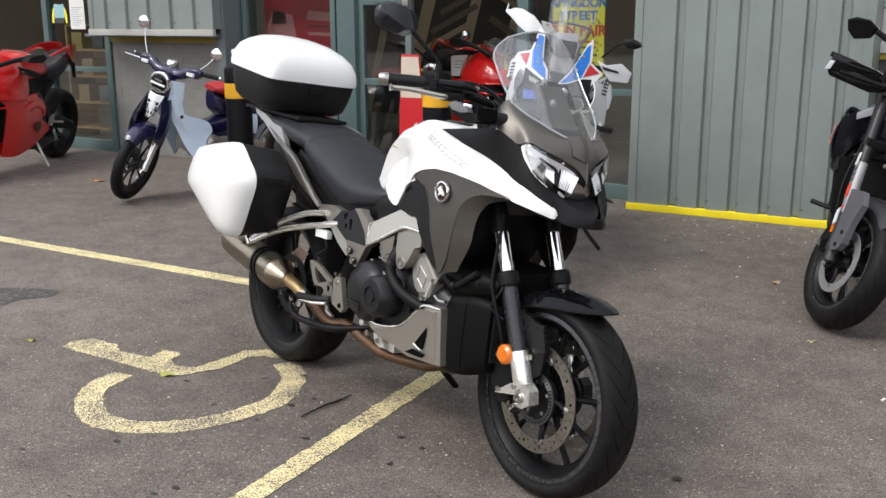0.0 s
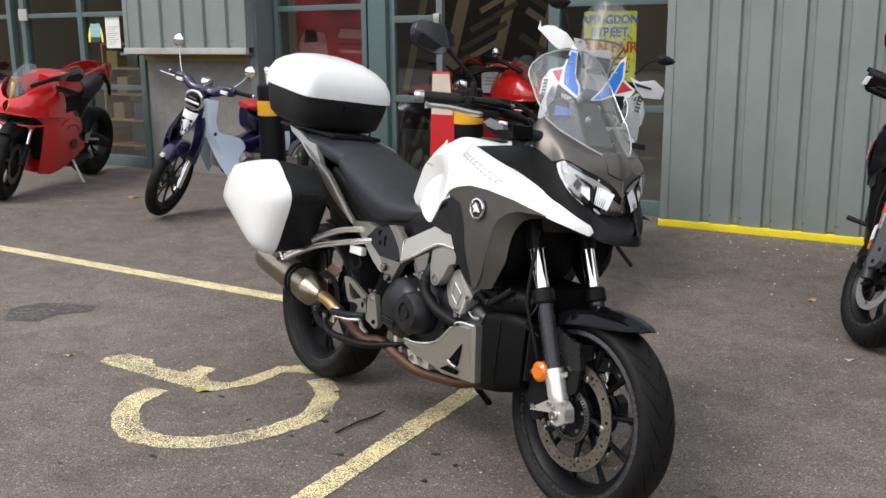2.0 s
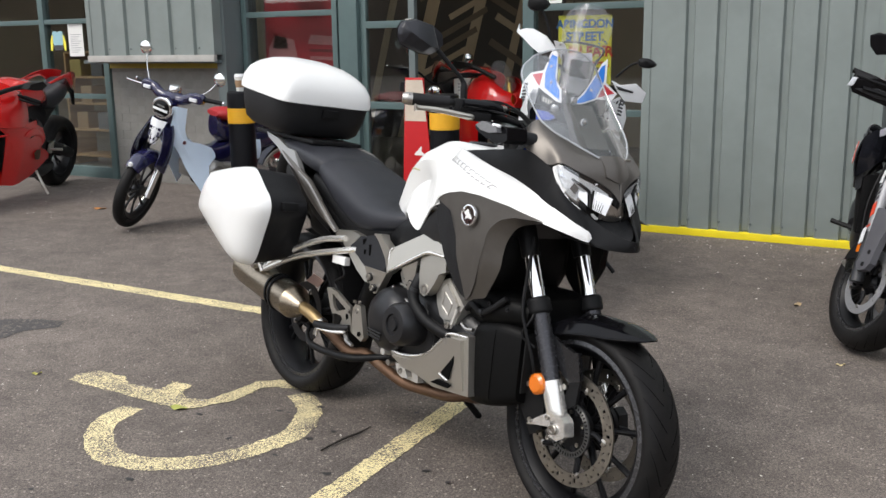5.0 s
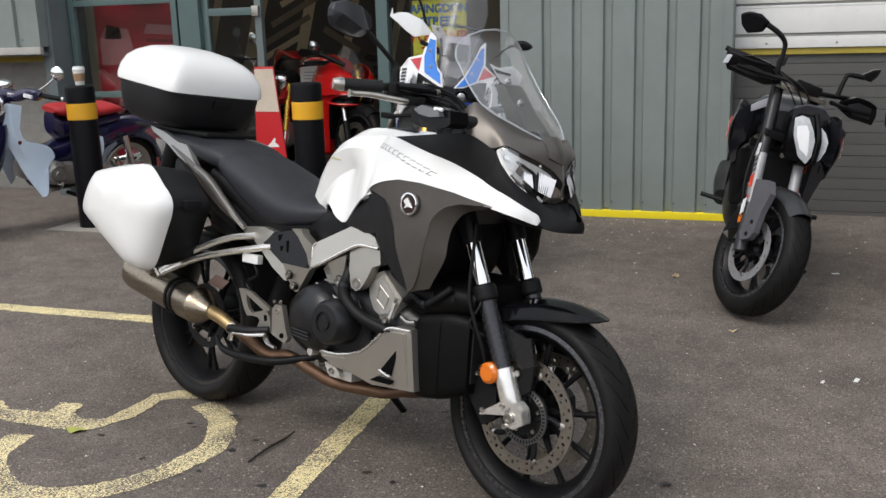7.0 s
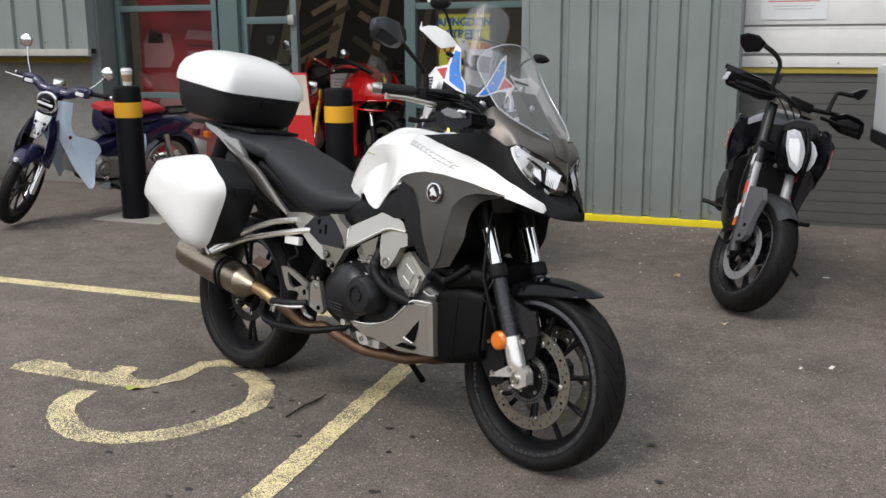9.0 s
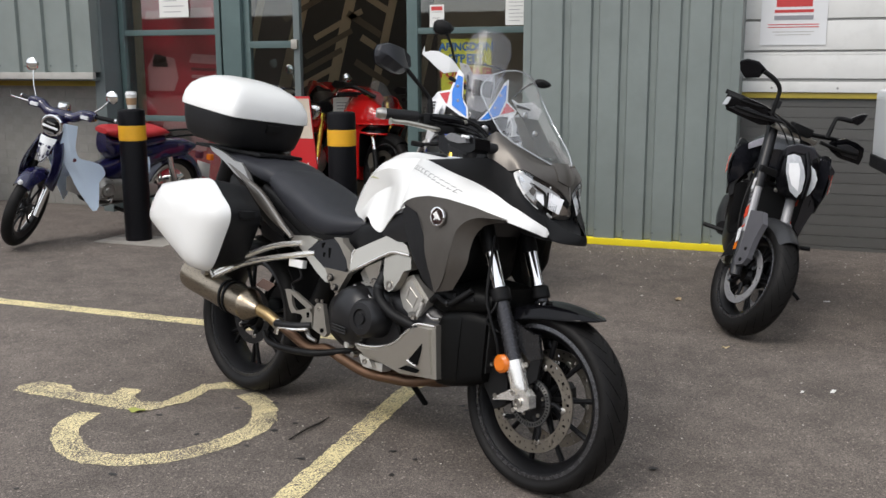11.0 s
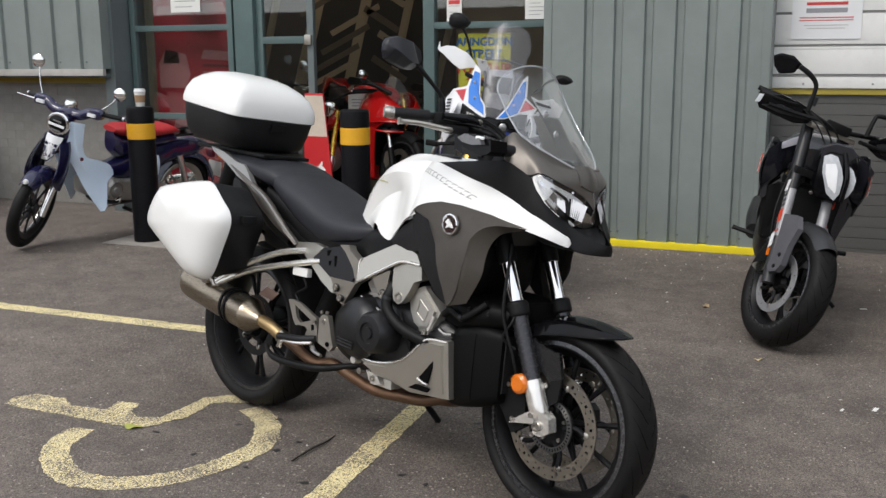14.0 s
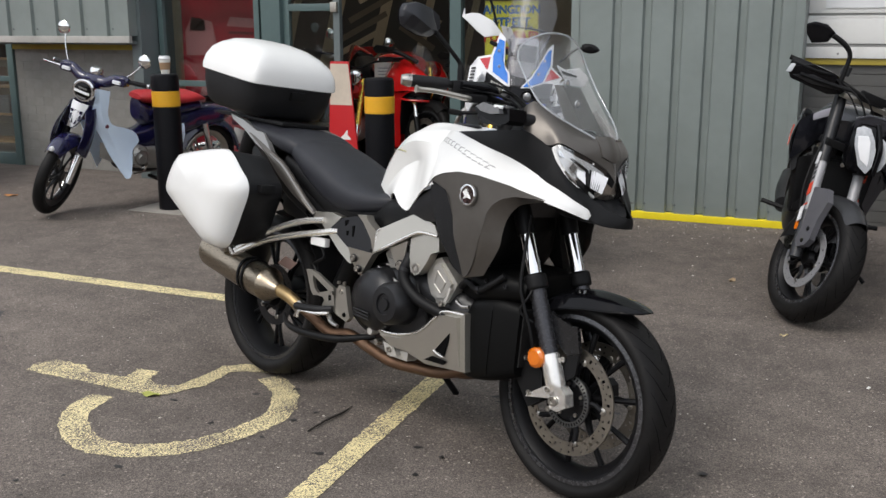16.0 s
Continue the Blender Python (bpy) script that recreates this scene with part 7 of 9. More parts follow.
    part("indicator", soften(yz_plate([(-0.366, 1.118), (-0.350, 1.160), (-0.328, 1.162), (-0.340, 1.122)], lambda y, z: 1.385, 0.04), 0.006), LAMP_SILVER, guards[0], "clear end indicator")
    part("guard_arm", tube([(1.30, -0.06, 1.09), (1.32, -0.16, 1.10), (1.36, -0.30, 1.12)], 0.010, 8), MATT_BLACK, guards[0])
    part("guard_arm", tube([(1.18, 0.16, 1.02), (1.12, 0.26, 1.0), (1.06, 0.36, 0.99)], 0.010, 8), MATT_BLACK, guards[1])
    for outline, stem in (([(-0.335, 1.346), (-0.300, 1.364), (-0.243, 1.362), (-0.196, 1.330), (-0.222, 1.282), (-0.288, 1.266), (-0.322, 1.300)], [(1.28, -0.115, 1.12), (1.28, -0.108, 1.20), (1.28, -0.112, 1.252), (1.29, -0.150, 1.290), (1.30, -0.205, 1.318)]),
                          ([(0.350, 1.206), (0.318, 1.200), (0.272, 1.166), (0.270, 1.150), (0.318, 1.140), (0.338, 1.165)], [(1.14, 0.186, 1.05), (1.13, 0.200, 1.130), (1.12, 0.215, 1.156), (1.10, 0.285, 1.156)])):
        stalk = part("mirror_stem", tube(stem, [0.012, 0.010, 0.011, 0.013, 0.013][:len(stem)], 10), MATT_BLACK, ob)
        part("mirror_housing", soften(yz_plate(outline, lambda y, z: 1.30 - 0.35 * (y + 0.25) if y < 0 else 1.11, 0.035), 0.010, 2), GLOSS_BLACK, stalk, "angular black mirror")
    lamp = part("headlamp", hull([(1.18, 0.76, 0.99, 0.075), (1.26, 0.735, 0.985, 0.100), (1.315, 0.72, 0.965, 0.088), (1.335, 0.735, 0.94, 0.06)], 12, 3.2, y=0.085), GLOSS_BLACK, ob, "split black headlamp unit")
    half = part("lamp_lens", soften(yz_plate([(0.011, 0.932), (0.040, 0.948), (0.073, 0.942), (0.105, 0.890), (0.122, 0.845), (0.125, 0.772), (0.107, 0.733), (0.065, 0.762), (0.022, 0.857)], lambda y, z: 1.356 - 0.08 * abs(z - 0.82), 0.02), 0.006), LAMP_SILVER, lamp, "tall frosted lamp half")
    part("lamp_led", soften(yz_plate([(0.028, 0.898), (0.072, 0.908), (0.088, 0.880), (0.102, 0.805), (0.105, 0.768), (0.064, 0.797), (0.038, 0.850)], lambda y, z: 1.360 - 0.08 * abs(z - 0.82), 0.008), 0.005, 3), REFLECTOR, half, "bright inner reflector")
    part("lamp_lens", soften(yz_plate([(0.128, 0.914), (0.159, 0.890), (0.180, 0.850), (0.178, 0.805), (0.164, 0.765), (0.148, 0.748), (0.144, 0.770), (0.146, 0.840)], lambda y, z: 1.350 - 0.10 * abs(z - 0.82), 0.02), 0.005), LAMP_SILVER, lamp)
    part("lamp_spine", tube([(1.330, 0.100, 0.965), (1.365, 0.138, 0.855), (1.355, 0.140, 0.735)], 0.011, 8), GLOSS_BLACK, lamp)
    part("lamp_hood", soften(yz_plate([(-0.005, 0.975), (0.05, 1.005), (0.125, 1.000), (0.160, 0.960), (0.125, 0.925), (0.09, 0.955), (0.03, 0.955), (0.0, 0.92)], lambda y, z: 1.332, 0.03), 0.006), DARK_PAINT, lamp)
    # shrouds with pale flashes
    part("shroud_flash", soften(yz_plate([(-0.206, 0.925), (-0.150, 0.968), (-0.114, 0.990), (-0.088, 1.006), (-0.084, 0.964), (-0.120, 0.945), (-0.190, 0.903)], lambda y, z: 1.225 + 0.25 * y, 0.02), 0.005), LILAC, ob, "pale lilac flash on tank shroud")
    part("shroud_flash", soften(yz_plate([(0.165, 0.948), (0.200, 0.930), (0.225, 0.902), (0.205, 0.898), (0.172, 0.922)], lambda y, z: 1.225 - 0.25 * y, 0.02), 0.004), LILAC, ob)
    part("shroud_edge", soften(yz_plate([(-0.250, 0.905), (-0.225, 0.925), (-0.212, 0.900), (-0.225, 0.820), (-0.195, 0.660), (-0.215, 0.640), (-0.245, 0.740)], lambda y, z: 1.205 + 0.2 * y, 0.03), 0.006), MID_GREY, ob)
    part("shroud_panel", soften(yz_plate([(0.175, 0.955), (0.235, 0.925), (0.272, 0.885), (0.255, 0.800), (0.215, 0.640), (0.180, 0.515), (0.150, 0.560), (0.160, 0.730)], lambda y, z: 1.215 - 0.3 * y, 0.03), 0.006), DARK_PAINT, ob, "dark metallic tank shroud")
    part("shroud_slot", yz_plate([(0.225, 0.875), (0.250, 0.862), (0.238, 0.800), (0.222, 0.815)], lambda y, z: 1.220 - 0.3 * y, 0.004), RED_MARK, ob)
    for k in range(4):
        part("engine_pipe", tube([(1.13, -0.10 + 0.05 * k, 0.56), (1.17, -0.09 + 0.045 * k, 0.48), (1.10, -0.06 + 0.03 * k, 0.34)], 0.018, 10), DARK_ALLOY, ob)
    part("horn", lathe([(0.0, 0.0), (0.035, 0.006), (0.038, 0.02), (0.02, 0.03), (0.0, 0.03)], 20, (1.16, -0.07, 0.79), axis="x"), DARK_ALLOY, ob)
    for z in (0.70, 0.73):
        part("bolt", lathe([(0.0, 0.012), (0.009, 0.010), (0.011, 0.0)], 10, (1.255, 0.005 + (z - 0.70), z + 0.04), axis="x"), STEEL, ob)
    part("fuel_tank", hull([(0.62, 0.80, 0.86, 0.10), (0.75, 0.76, 0.94, 0.15), (0.92, 0.74, 1.0, 0.175), (1.05, 0.76, 1.0, 0.17), (1.15, 0.80, 0.94, 0.12)], 16), DARK_PAINT, ob)
    part("seat", hull([(-0.05, 0.90, 0.95, 0.08), (0.15, 0.86, 0.94, 0.12), (0.35, 0.80, 0.86, 0.14), (0.55, 0.78, 0.84, 0.13), (0.66, 0.80, 0.86, 0.10)], 16), SEAT_VINYL, ob)
    part("tail", hull([(-0.25, 0.88, 0.92, 0.04), (-0.10, 0.82, 0.91, 0.08), (0.2, 0.72, 0.86, 0.11), (0.5, 0.62, 0.78, 0.12)], 12), MATT_BLACK, ob)
    part("engine", hull([(0.50, 0.32, 0.55, 0.14), (0.70, 0.25, 0.66, 0.19), (0.95, 0.25, 0.70, 0.19), (1.08, 0.32, 0.72, 0.17), (1.12, 0.42, 0.74, 0.15)], 14, 3.2), DARK_ALLOY, ob)
    part("radiator", soften(block(1.10, 1.14, -0.16, 0.16, 0.45, 0.74, 0), 0.01), MATT_BLACK, ob)
    part("swingarm", tube([(0.55, 0.11, 0.38), (0.25, 0.13, 0.34), (0, 0.13, 0.315)], 0.045, 12), MATT_BLACK, ob)
    part("swingarm", tube([(0.55, -0.11, 0.38), (0.25, -0.13, 0.34), (0, -0.13, 0.315)], 0.045, 12), MATT_BLACK, ob)
    part("silencer", hull([(-0.02, 0.40, 0.50, 0.05), (0.2, 0.34, 0.45, 0.06), (0.38, 0.29, 0.38, 0.045)], 10, 2.2, y=-0.19), DARK_ALLOY, ob)
    part("side_stand", tube([(0.62, 0.13, 0.30), (0.64, 0.22, 0.16), (0.66, 0.325, 0.072)], 0.011, 8), MATT_BLACK, ob)
    part("brake_hose", moved(tube([(1.40, -0.13, 0.42), (1.33, -0.16, 0.60), (1.26, -0.14, 0.78), (1.20, -0.10, 0.95)], 0.004, 6), M), MATT_BLACK, ob)
    for q in range(3):
        part("cable", moved(tube([(1.20, -0.20 + 0.03 * q, 1.09), (1.27, -0.13 + 0.04 * q, 1.04 + 0.01 * q), (1.28, -0.06 + 0.05 * q, 0.98)], 0.004, 6), M), MATT_BLACK, ob)
    part("fluid_cup", moved(lathe([(0.0, 1.165), (0.020, 1.163), (0.022, 1.12), (0.0, 1.12)], 16, (1.17, -0.16, 0), axis="z"), M), MID_GREY, ob)
    for s in (-1, 1):
        part("fork_decal", moved(slab([(1.285, 0.70), (1.305, 0.708), (1.290, 0.765), (1.272, 0.758)], s * 0.135, s * 0.1365, 0), M), WHITE_PLASTIC if s < 0 else RED_MARK, ob)
        part("frame_tube", tube(mirrored(s, [(1.10, -0.10, 0.86), (1.02, -0.18, 0.72), (0.90, -0.20, 0.56), (0.70, -0.19, 0.44)]), 0.008, 8), DARK_ALLOY, ob)
    return ob


DEEP_MARK = surface("deep_maroon_mark", (0.10, 0.012, 0.03), 0.35, 0.0, 0.4, 60, 0.1)


def small_motorcycle():
    L, R = 1.245, 0.285
    ob = thing("step_through_motorcycle", pose(-5.36, 6.42, 0.004, -9, 0, -104) @ Matrix.Scale(1.05, 4), "navy and pale blue step-through motorcycle with red seat", "motorcycle")
    M = steering(1.16, 0.5, 26, 34)
    B = Matrix.Translation((1.0, 0, 0.95)) @ Matrix.Rotation(radians(5), 4, "X") @ Matrix.Translation((-1.0, 0, -0.95)) @ steering(1.16, 0.5, 26, 24)
    fw = wheel(ob, "front_wheel", L, R, R, 0.075, 0.218, 8, rim_mat=DARK_ALLOY, edge_mat=CHROME, twin=False, tread=False, steer=M @ Matrix.Translation((L, 0, R)))
    wheel(ob, "rear_wheel", 0, R, R, 0.085, 0.218, 8, rim_mat=ALLOY_PAINT, edge_mat=CHROME, twin=False, tread=False)
    brake_disc(fw, -0.045, 0.07, 0.105)
    fork(ob, M, 1.245, R, 26, 0.075, [("fork_leg", -0.03, 0.20, 0.024, CHROME), ("fork_collar", 0.18, 0.24, 0.029, ALLOY_PAINT), ("fork_tube", 0.22, 0.34, 0.024, MATT_BLACK)])
    # front mudguard and fork covers
    rings = []
    for k in range(13):
        a = radians(140 - 88 * k / 12)
        u = Vector((math.cos(a), 0, math.sin(a)))
        c = Vector((L, 0, R)) + u * (R + 0.028)
        w = 0.076 - 0.018 * max(0, (k - 8) / 4)
        rings.append([c + Vector((0, b * w, 0)) - u * (0.055 * abs(b) ** 3) for b in np.linspace(-1, 1, 9)] + [c + Vector((0, b * (w - 0.004), 0)) - u * (0.055 * abs(b) ** 3 + 0.005) for b in np.linspace(1, -1, 9)])
    bm = bmesh.new()
    skin(bm, rings)
    guard = part("front_mudguard", moved(bm, M), NAVY, ob, "navy front mudguard")
    part("mudguard_tip", moved(lathe([(0, 0.02), (0.014, 0.016), (0.018, 0)], 12, axis="x"), M @ Matrix.Translation((1.43, 0, 0.545))), WHITE_PLASTIC, guard)
    for s in (-1, 1):
        f = (lambda p: mirrored(s, p))
        part("fork_cover", moved(sheet(f([(1.02, -0.060, 0.80), (1.10, -0.090, 0.79), (1.185, -0.060, 0.78)]), f([(1.085, -0.095, 0.46), (1.165, -0.122, 0.44), (1.275, -0.098, 0.52)]), 6, 12, 0.024, 0.006, (0.3, s, 0)), M), NAVY, ob, "navy fork cover")
        inner = [(1.078, -0.070, 0.90), (1.072, -0.075, 0.77), (1.045, -0.085, 0.655), (0.995, -0.105, 0.555), (0.945, -0.130, 0.436), (0.888, -0.155, 0.337), (0.838, -0.180, 0.256)]
        fold = [(1.035, -0.140, 0.902), (1.028, -0.145, 0.785), (0.988, -0.146, 0.640), (0.915, -0.150, 0.510), (0.850, -0.165, 0.412), (0.812, -0.185, 0.323), (0.820, -0.200, 0.262)]
        rear = [(0.956, -0.150, 0.885), (0.966, -0.150, 0.796), (0.968, -0.147, 0.722), (0.930, -0.142, 0.650), (0.820, -0.141, 0.614), (0.747, -0.145, 0.578), (0.718, -0.150, 0.512), (0.770, -0.158, 0.478), (0.782, -0.172, 0.400), (0.800, -0.195, 0.290)]
        bm, rows = creased([inner, fold, rear], s, 40, 5)
        shield = part("leg_shield", bm, ICE_BLUE, ob, "pale blue leg shield side", angle=50)
        part("shield_mark", lathe([(0.0, s * 0.149), (0.013, s * 0.149), (0.015, s * 0.138)], 18, (0.975, 0, 0.640)), DEEP_MARK, shield)
        part("shield_lettering", block(1.040, 1.056, s * 0.112 - 0.004, s * 0.112 + 0.004, 0.845, 0.853, 0.001), INK_GREY, shield)
        part("side_cover", sheet(f([(0.50, -0.145, 0.62), (0.42, -0.155, 0.625), (0.33, -0.155, 0.615)]), f([(0.50, -0.145, 0.48), (0.42, -0.155, 0.455), (0.33, -0.155, 0.47)]), 4, 10, 0.016, 0.006, (0, s, 0)), ICE_BLUE, ob)
        part("grip", moved(tube(f([(0.93, -0.365, 0.985), (0.985, -0.25, 0.99)]), 0.016, 12), B), SOFT_BLACK, ob)
        part("bar_end", moved(tube(f([(0.93, -0.366, 0.985), (0.924, -0.380, 0.985)]), 0.015, 12), B), CHROME, ob)
        part("switch_pod", moved(soften(block(0.97, 1.035, s * 0.21 - 0.045, s * 0.21 + 0.045, 0.955, 1.015, 0), 0.015), B), NAVY, ob)
        part("indicator", moved(soften(block(1.03, 1.05, s * 0.20 - 0.03, s * 0.20 + 0.03, 0.968, 0.992, 0), 0.006), B), WHITE_PLASTIC, ob)
        a, b = Vector((0.985, s * 0.225, 1.01)), Vector((0.955, s * (0.29 if s < 0 else 0.325), 1.205 if s < 0 else 1.125))
        stem = part("mirror_stem", moved(tube([a, (a + b) / 2 + Vector((0, s * 0.01, 0.0)), b], 0.005, 8), B), CHROME, ob)
        part("mirror_head", moved(lathe([(0.0, 0.02), (0.03, 0.016), (0.045, 0.004), (0.047, -0.006), (0.0, -0.006)], 24, axis="x"), B @ Matrix.Translation(b + Vector((0, s * 0.015, 0.025)))), CHROME, stem, "round chrome mirror")
        part("rear_shock", tube(f([(0.02, -0.12, 0.32), (0.12, -0.13, 0.60)]), 0.026, 12), CHROME, ob)
        part("swingarm", tube(f([(0.0, -0.09, R), (0.40, -0.09, 0.30)]), 0.022, 10), MATT_BLACK, ob)
        part("footpeg", tube(f([(0.60, -0.12, 0.24), (0.60, -0.27, 0.24)]), 0.014, 10), MATT_BLACK, ob)
    part("lever", moved(tube([(0.975, -0.43, 0.975), (1.01, -0.35, 0.982), (1.025, -0.27, 0.985), (1.02, -0.20, 0.985)], 0.006, 8), B), CHROME, ob)
    cover = part("handlebar_cover", moved(hull([(0.95, 0.925, 0.985, 0.05), (0.985, 0.905, 0.995, 0.075), (1.03, 0.910, 0.985, 0.07), (1.065, 0.93, 0.965, 0.04)], 10), B), NAVY, ob, "navy handlebar cover")
    for s in (-1, 1):
        part("cover_arm", moved(tube([(1.015, s * 0.03, 0.945), (1.012, s * 0.10, 0.952), (1.002, s * 0.165, 0.985), (0.998, s * 0.235, 0.990), (0.995, s * 0.262, 0.990)], [0.036, 0.036, 0.036, 0.038, 0.026], 16), B), NAVY, cover)
    part("steering_cover", moved(hull([(1.0, 0.72, 0.94, 0.055), (1.05, 0.70, 0.95, 0.075), (1.10, 0.70, 0.95, 0.07), (1.13, 0.73, 0.93, 0.05)], 8), M), NAVY, ob)
    part("speedometer", moved(lathe([(0, 1.035), (0.035, 1.03), (0.045, 1.01), (0.045, 0.99)], 20, (0.985, 0, 0), axis="z"), B), CHROME, ob)
    lamp = part("headlamp", moved(lathe([(0.0, 0.0), (0.055, 0.0), (0.076, 0.03), (0.079, 0.06), (0.072, 0.07)], 32, axis="x"), M @ Matrix.Translation((1.09, 0, 0.90))), CHROME, ob, "round chrome headlamp")
    part("lamp_lens", moved(lathe([(0.0, 0.085), (0.04, 0.082), (0.066, 0.068)], 32, axis="x"), M @ Matrix.Translation((1.09, 0, 0.90))), GLOSS_BLACK, lamp)
    part("lamp_bar", moved(block(1.168, 1.180, -0.055, 0.055, 0.888, 0.904, 0.004), M), REFLECTOR, lamp)
    part("lamp_bar", moved(block(1.166, 1.176, -0.030, 0.030, 0.918, 0.930, 0.003), M), LAMP_BOWL, lamp)
    part("lamp_bar", moved(block(1.166, 1.176, -0.034, 0.034, 0.850, 0.864, 0.003), M), LAMP_BOWL, lamp)
    shield = part("front_emblem", moved(sheet([(1.150, -0.060, 0.815), (1.168, 0.0, 0.815), (1.150, 0.060, 0.815)], [(1.190, -0.026, 0.650), (1.204, 0, 0.632), (1.190, 0.026, 0.650)], 6, 12, 0.014, 0.006, (1, 0, 0)), M), WHITE_PLASTIC, ob, "white front emblem plate with dark stripes")
    # a crest: dark border, a row of small fields, and four stripes running to the point
    for y0, y1, z0, z1 in ((-0.040, -0.022, 0.748, 0.766), (-0.014, 0.014, 0.748, 0.766), (0.022, 0.040, 0.748, 0.766)):
        part("emblem_field", moved(slab([(1.176, z1), (1.188, z1), (1.192, z0), (1.180, z0)], y0, y1, 0.001), M), NAVY, shield)
    for k in (-1.5, -0.5, 0.5, 1.5):
        lo = 0.700 if abs(k) > 1 else 0.672
        part("emblem_stripe", moved(slab([(1.182, 0.736), (1.194, 0.736), (1.206, lo), (1.192, lo)], k * 0.021 - 0.006, k * 0.021 + 0.006, 0.001), M), NAVY, shield)
    for s in (-1, 1):
        part("emblem_border", moved(tube([(1.150, s * 0.061, 0.815), (1.168, s * 0.055, 0.770), (1.184, s * 0.040, 0.700), (1.204, 0.0, 0.634)], 0.004, 8, n=16), M), NAVY, shield)
    part("brake_caliper", moved(soften(block(1.17, 1.22, -0.085, -0.05, 0.26, 0.36, 0), 0.01), M), MATT_BLACK, ob)
    part("frame_body", hull([(-0.22, 0.62, 0.66, 0.05), (-0.10, 0.56, 0.70, 0.085), (0.08, 0.54, 0.72, 0.10), (0.28, 0.50, 0.70, 0.125), (0.48, 0.44, 0.66, 0.125), (0.62, 0.42, 0.58, 0.10), (0.80, 0.46, 0.58, 0.07), (0.95, 0.62, 0.74, 0.05), (1.03, 0.74, 0.86, 0.05)], 26), NAVY, ob, "navy pressed steel body")
    part("seat_base", hull([(0.14, 0.69, 0.76, 0.11), (0.35, 0.66, 0.76, 0.125), (0.52, 0.62, 0.76, 0.12), (0.60, 0.60, 0.76, 0.10), (0.65, 0.64, 0.80, 0.06)], 10), NAVY, ob)
    part("seat", hull([(0.10, 0.765, 0.79, 0.10), (0.18, 0.755, 0.825, 0.135), (0.34, 0.745, 0.822, 0.148), (0.50, 0.748, 0.838, 0.138), (0.60, 0.765, 0.842, 0.11), (0.655, 0.79, 0.828, 0.07)], 18), RED_SEAT, ob, "red vinyl single seat")
    rings = []
    for k in range(13):
        a = radians(170 - 150 * k / 12)
        u = Vector((math.cos(a), 0, math.sin(a)))
        c = Vector((0, 0, R)) + u * (R + 0.05)
        rings.append([c + Vector((0, b * 0.08, 0)) - u * (0.06 * abs(b) ** 3) for b in np.linspace(-1, 1, 9)] + [c + Vector((0, b * 0.075, 0)) - u * (0.06 * abs(b) ** 3 + 0.005) for b in np.linspace(1, -1, 9)])
    bm = bmesh.new()
    skin(bm, rings)
    part("rear_mudguard", bm, NAVY, ob)
    part("rear_rack", tube([(0.12, -0.08, 0.735), (-0.10, -0.10, 0.745), (-0.24, -0.08, 0.745), (-0.24, 0.08, 0.745), (-0.10, 0.10, 0.745), (0.12, 0.08, 0.735)], 0.008, 8, n=40), MATT_BLACK, ob)
    part("tail_lamp", soften(block(-0.325, -0.285, -0.03, 0.03, 0.52, 0.58, 0), 0.012), DEEP_MARK, ob)
    part("indicator", soften(block(-0.33, -0.29, 0.10, 0.15, 0.53, 0.58, 0), 0.01), ORANGE, ob)
    part("number_plate", block(-0.36, -0.355, -0.075, 0.075, 0.36, 0.48, 0.002), TRIM_PALE, ob)
    case = part("engine_case", lathe([(0.0, 0.176), (0.020, 0.176), (0.024, 0.170), (0.045, 0.168), (0.066, 0.160), (0.078, 0.145), (0.084, 0.12), (0.084, -0.12)], 32, (0.700, 0, 0.392)), CAST_GREY, ob, "cast aluminium engine cover")
    part("cover_ring", lathe([(0.048, 0.168), (0.050, 0.1725), (0.056, 0.1715), (0.058, 0.164)], 32, (0.700, 0, 0.392)), STEEL, case)
    for k in range(6):
        a = 2 * math.pi * k / 6 + 0.3
        part("cover_bolt", bolt(0.700 + 0.072 * math.cos(a), 0.150, 0.392 + 0.072 * math.sin(a), 0.007, 0.010, 1), STEEL, case)
    part("sight_plug", lathe([(0.0, 0.166), (0.014, 0.166), (0.016, 0.15)], 18, (0.690, 0, 0.325)), CHROME, case)
    part("gear_lever", tube([(0.66, 0.16, 0.330), (0.70, 0.19, 0.300), (0.79, 0.20, 0.295)], 0.007, 8), STEEL, case)
    part("crankcase", hull([(0.22, 0.30, 0.38, 0.02), (0.35, 0.29, 0.42, 0.035), (0.52, 0.29, 0.45, 0.045), (0.64, 0.30, 0.46, 0.04)], 12, 3.0, y=0.115), CAST_GREY, ob, "cast aluminium crankcase")
    for k in range(5):
        part("cylinder_fin", slab([(0.79 + 0.022 * k, 0.36), (0.80 + 0.022 * k, 0.36), (0.80 + 0.022 * k, 0.47), (0.79 + 0.022 * k, 0.47)], -0.07, 0.09, 0.001), CAST_GREY, ob)
    part("engine_block", hull([(0.38, 0.26, 0.40, 0.10), (0.55, 0.24, 0.44, 0.13), (0.70, 0.26, 0.42, 0.12), (0.80, 0.29, 0.41, 0.07)], 12), DARK_ALLOY, ob)
    part("chain_case", hull([(-0.05, 0.25, 0.33, 0.015), (0.2, 0.27, 0.37, 0.02), (0.48, 0.28, 0.40, 0.02)], 10, y=0.11), MID_GREY, ob)
    part("silencer", hull([(-0.28, 0.28, 0.36, 0.035), (0.0, 0.26, 0.35, 0.045), (0.30, 0.24, 0.30, 0.03)], 12, 2, y=-0.16), CHROME, ob)
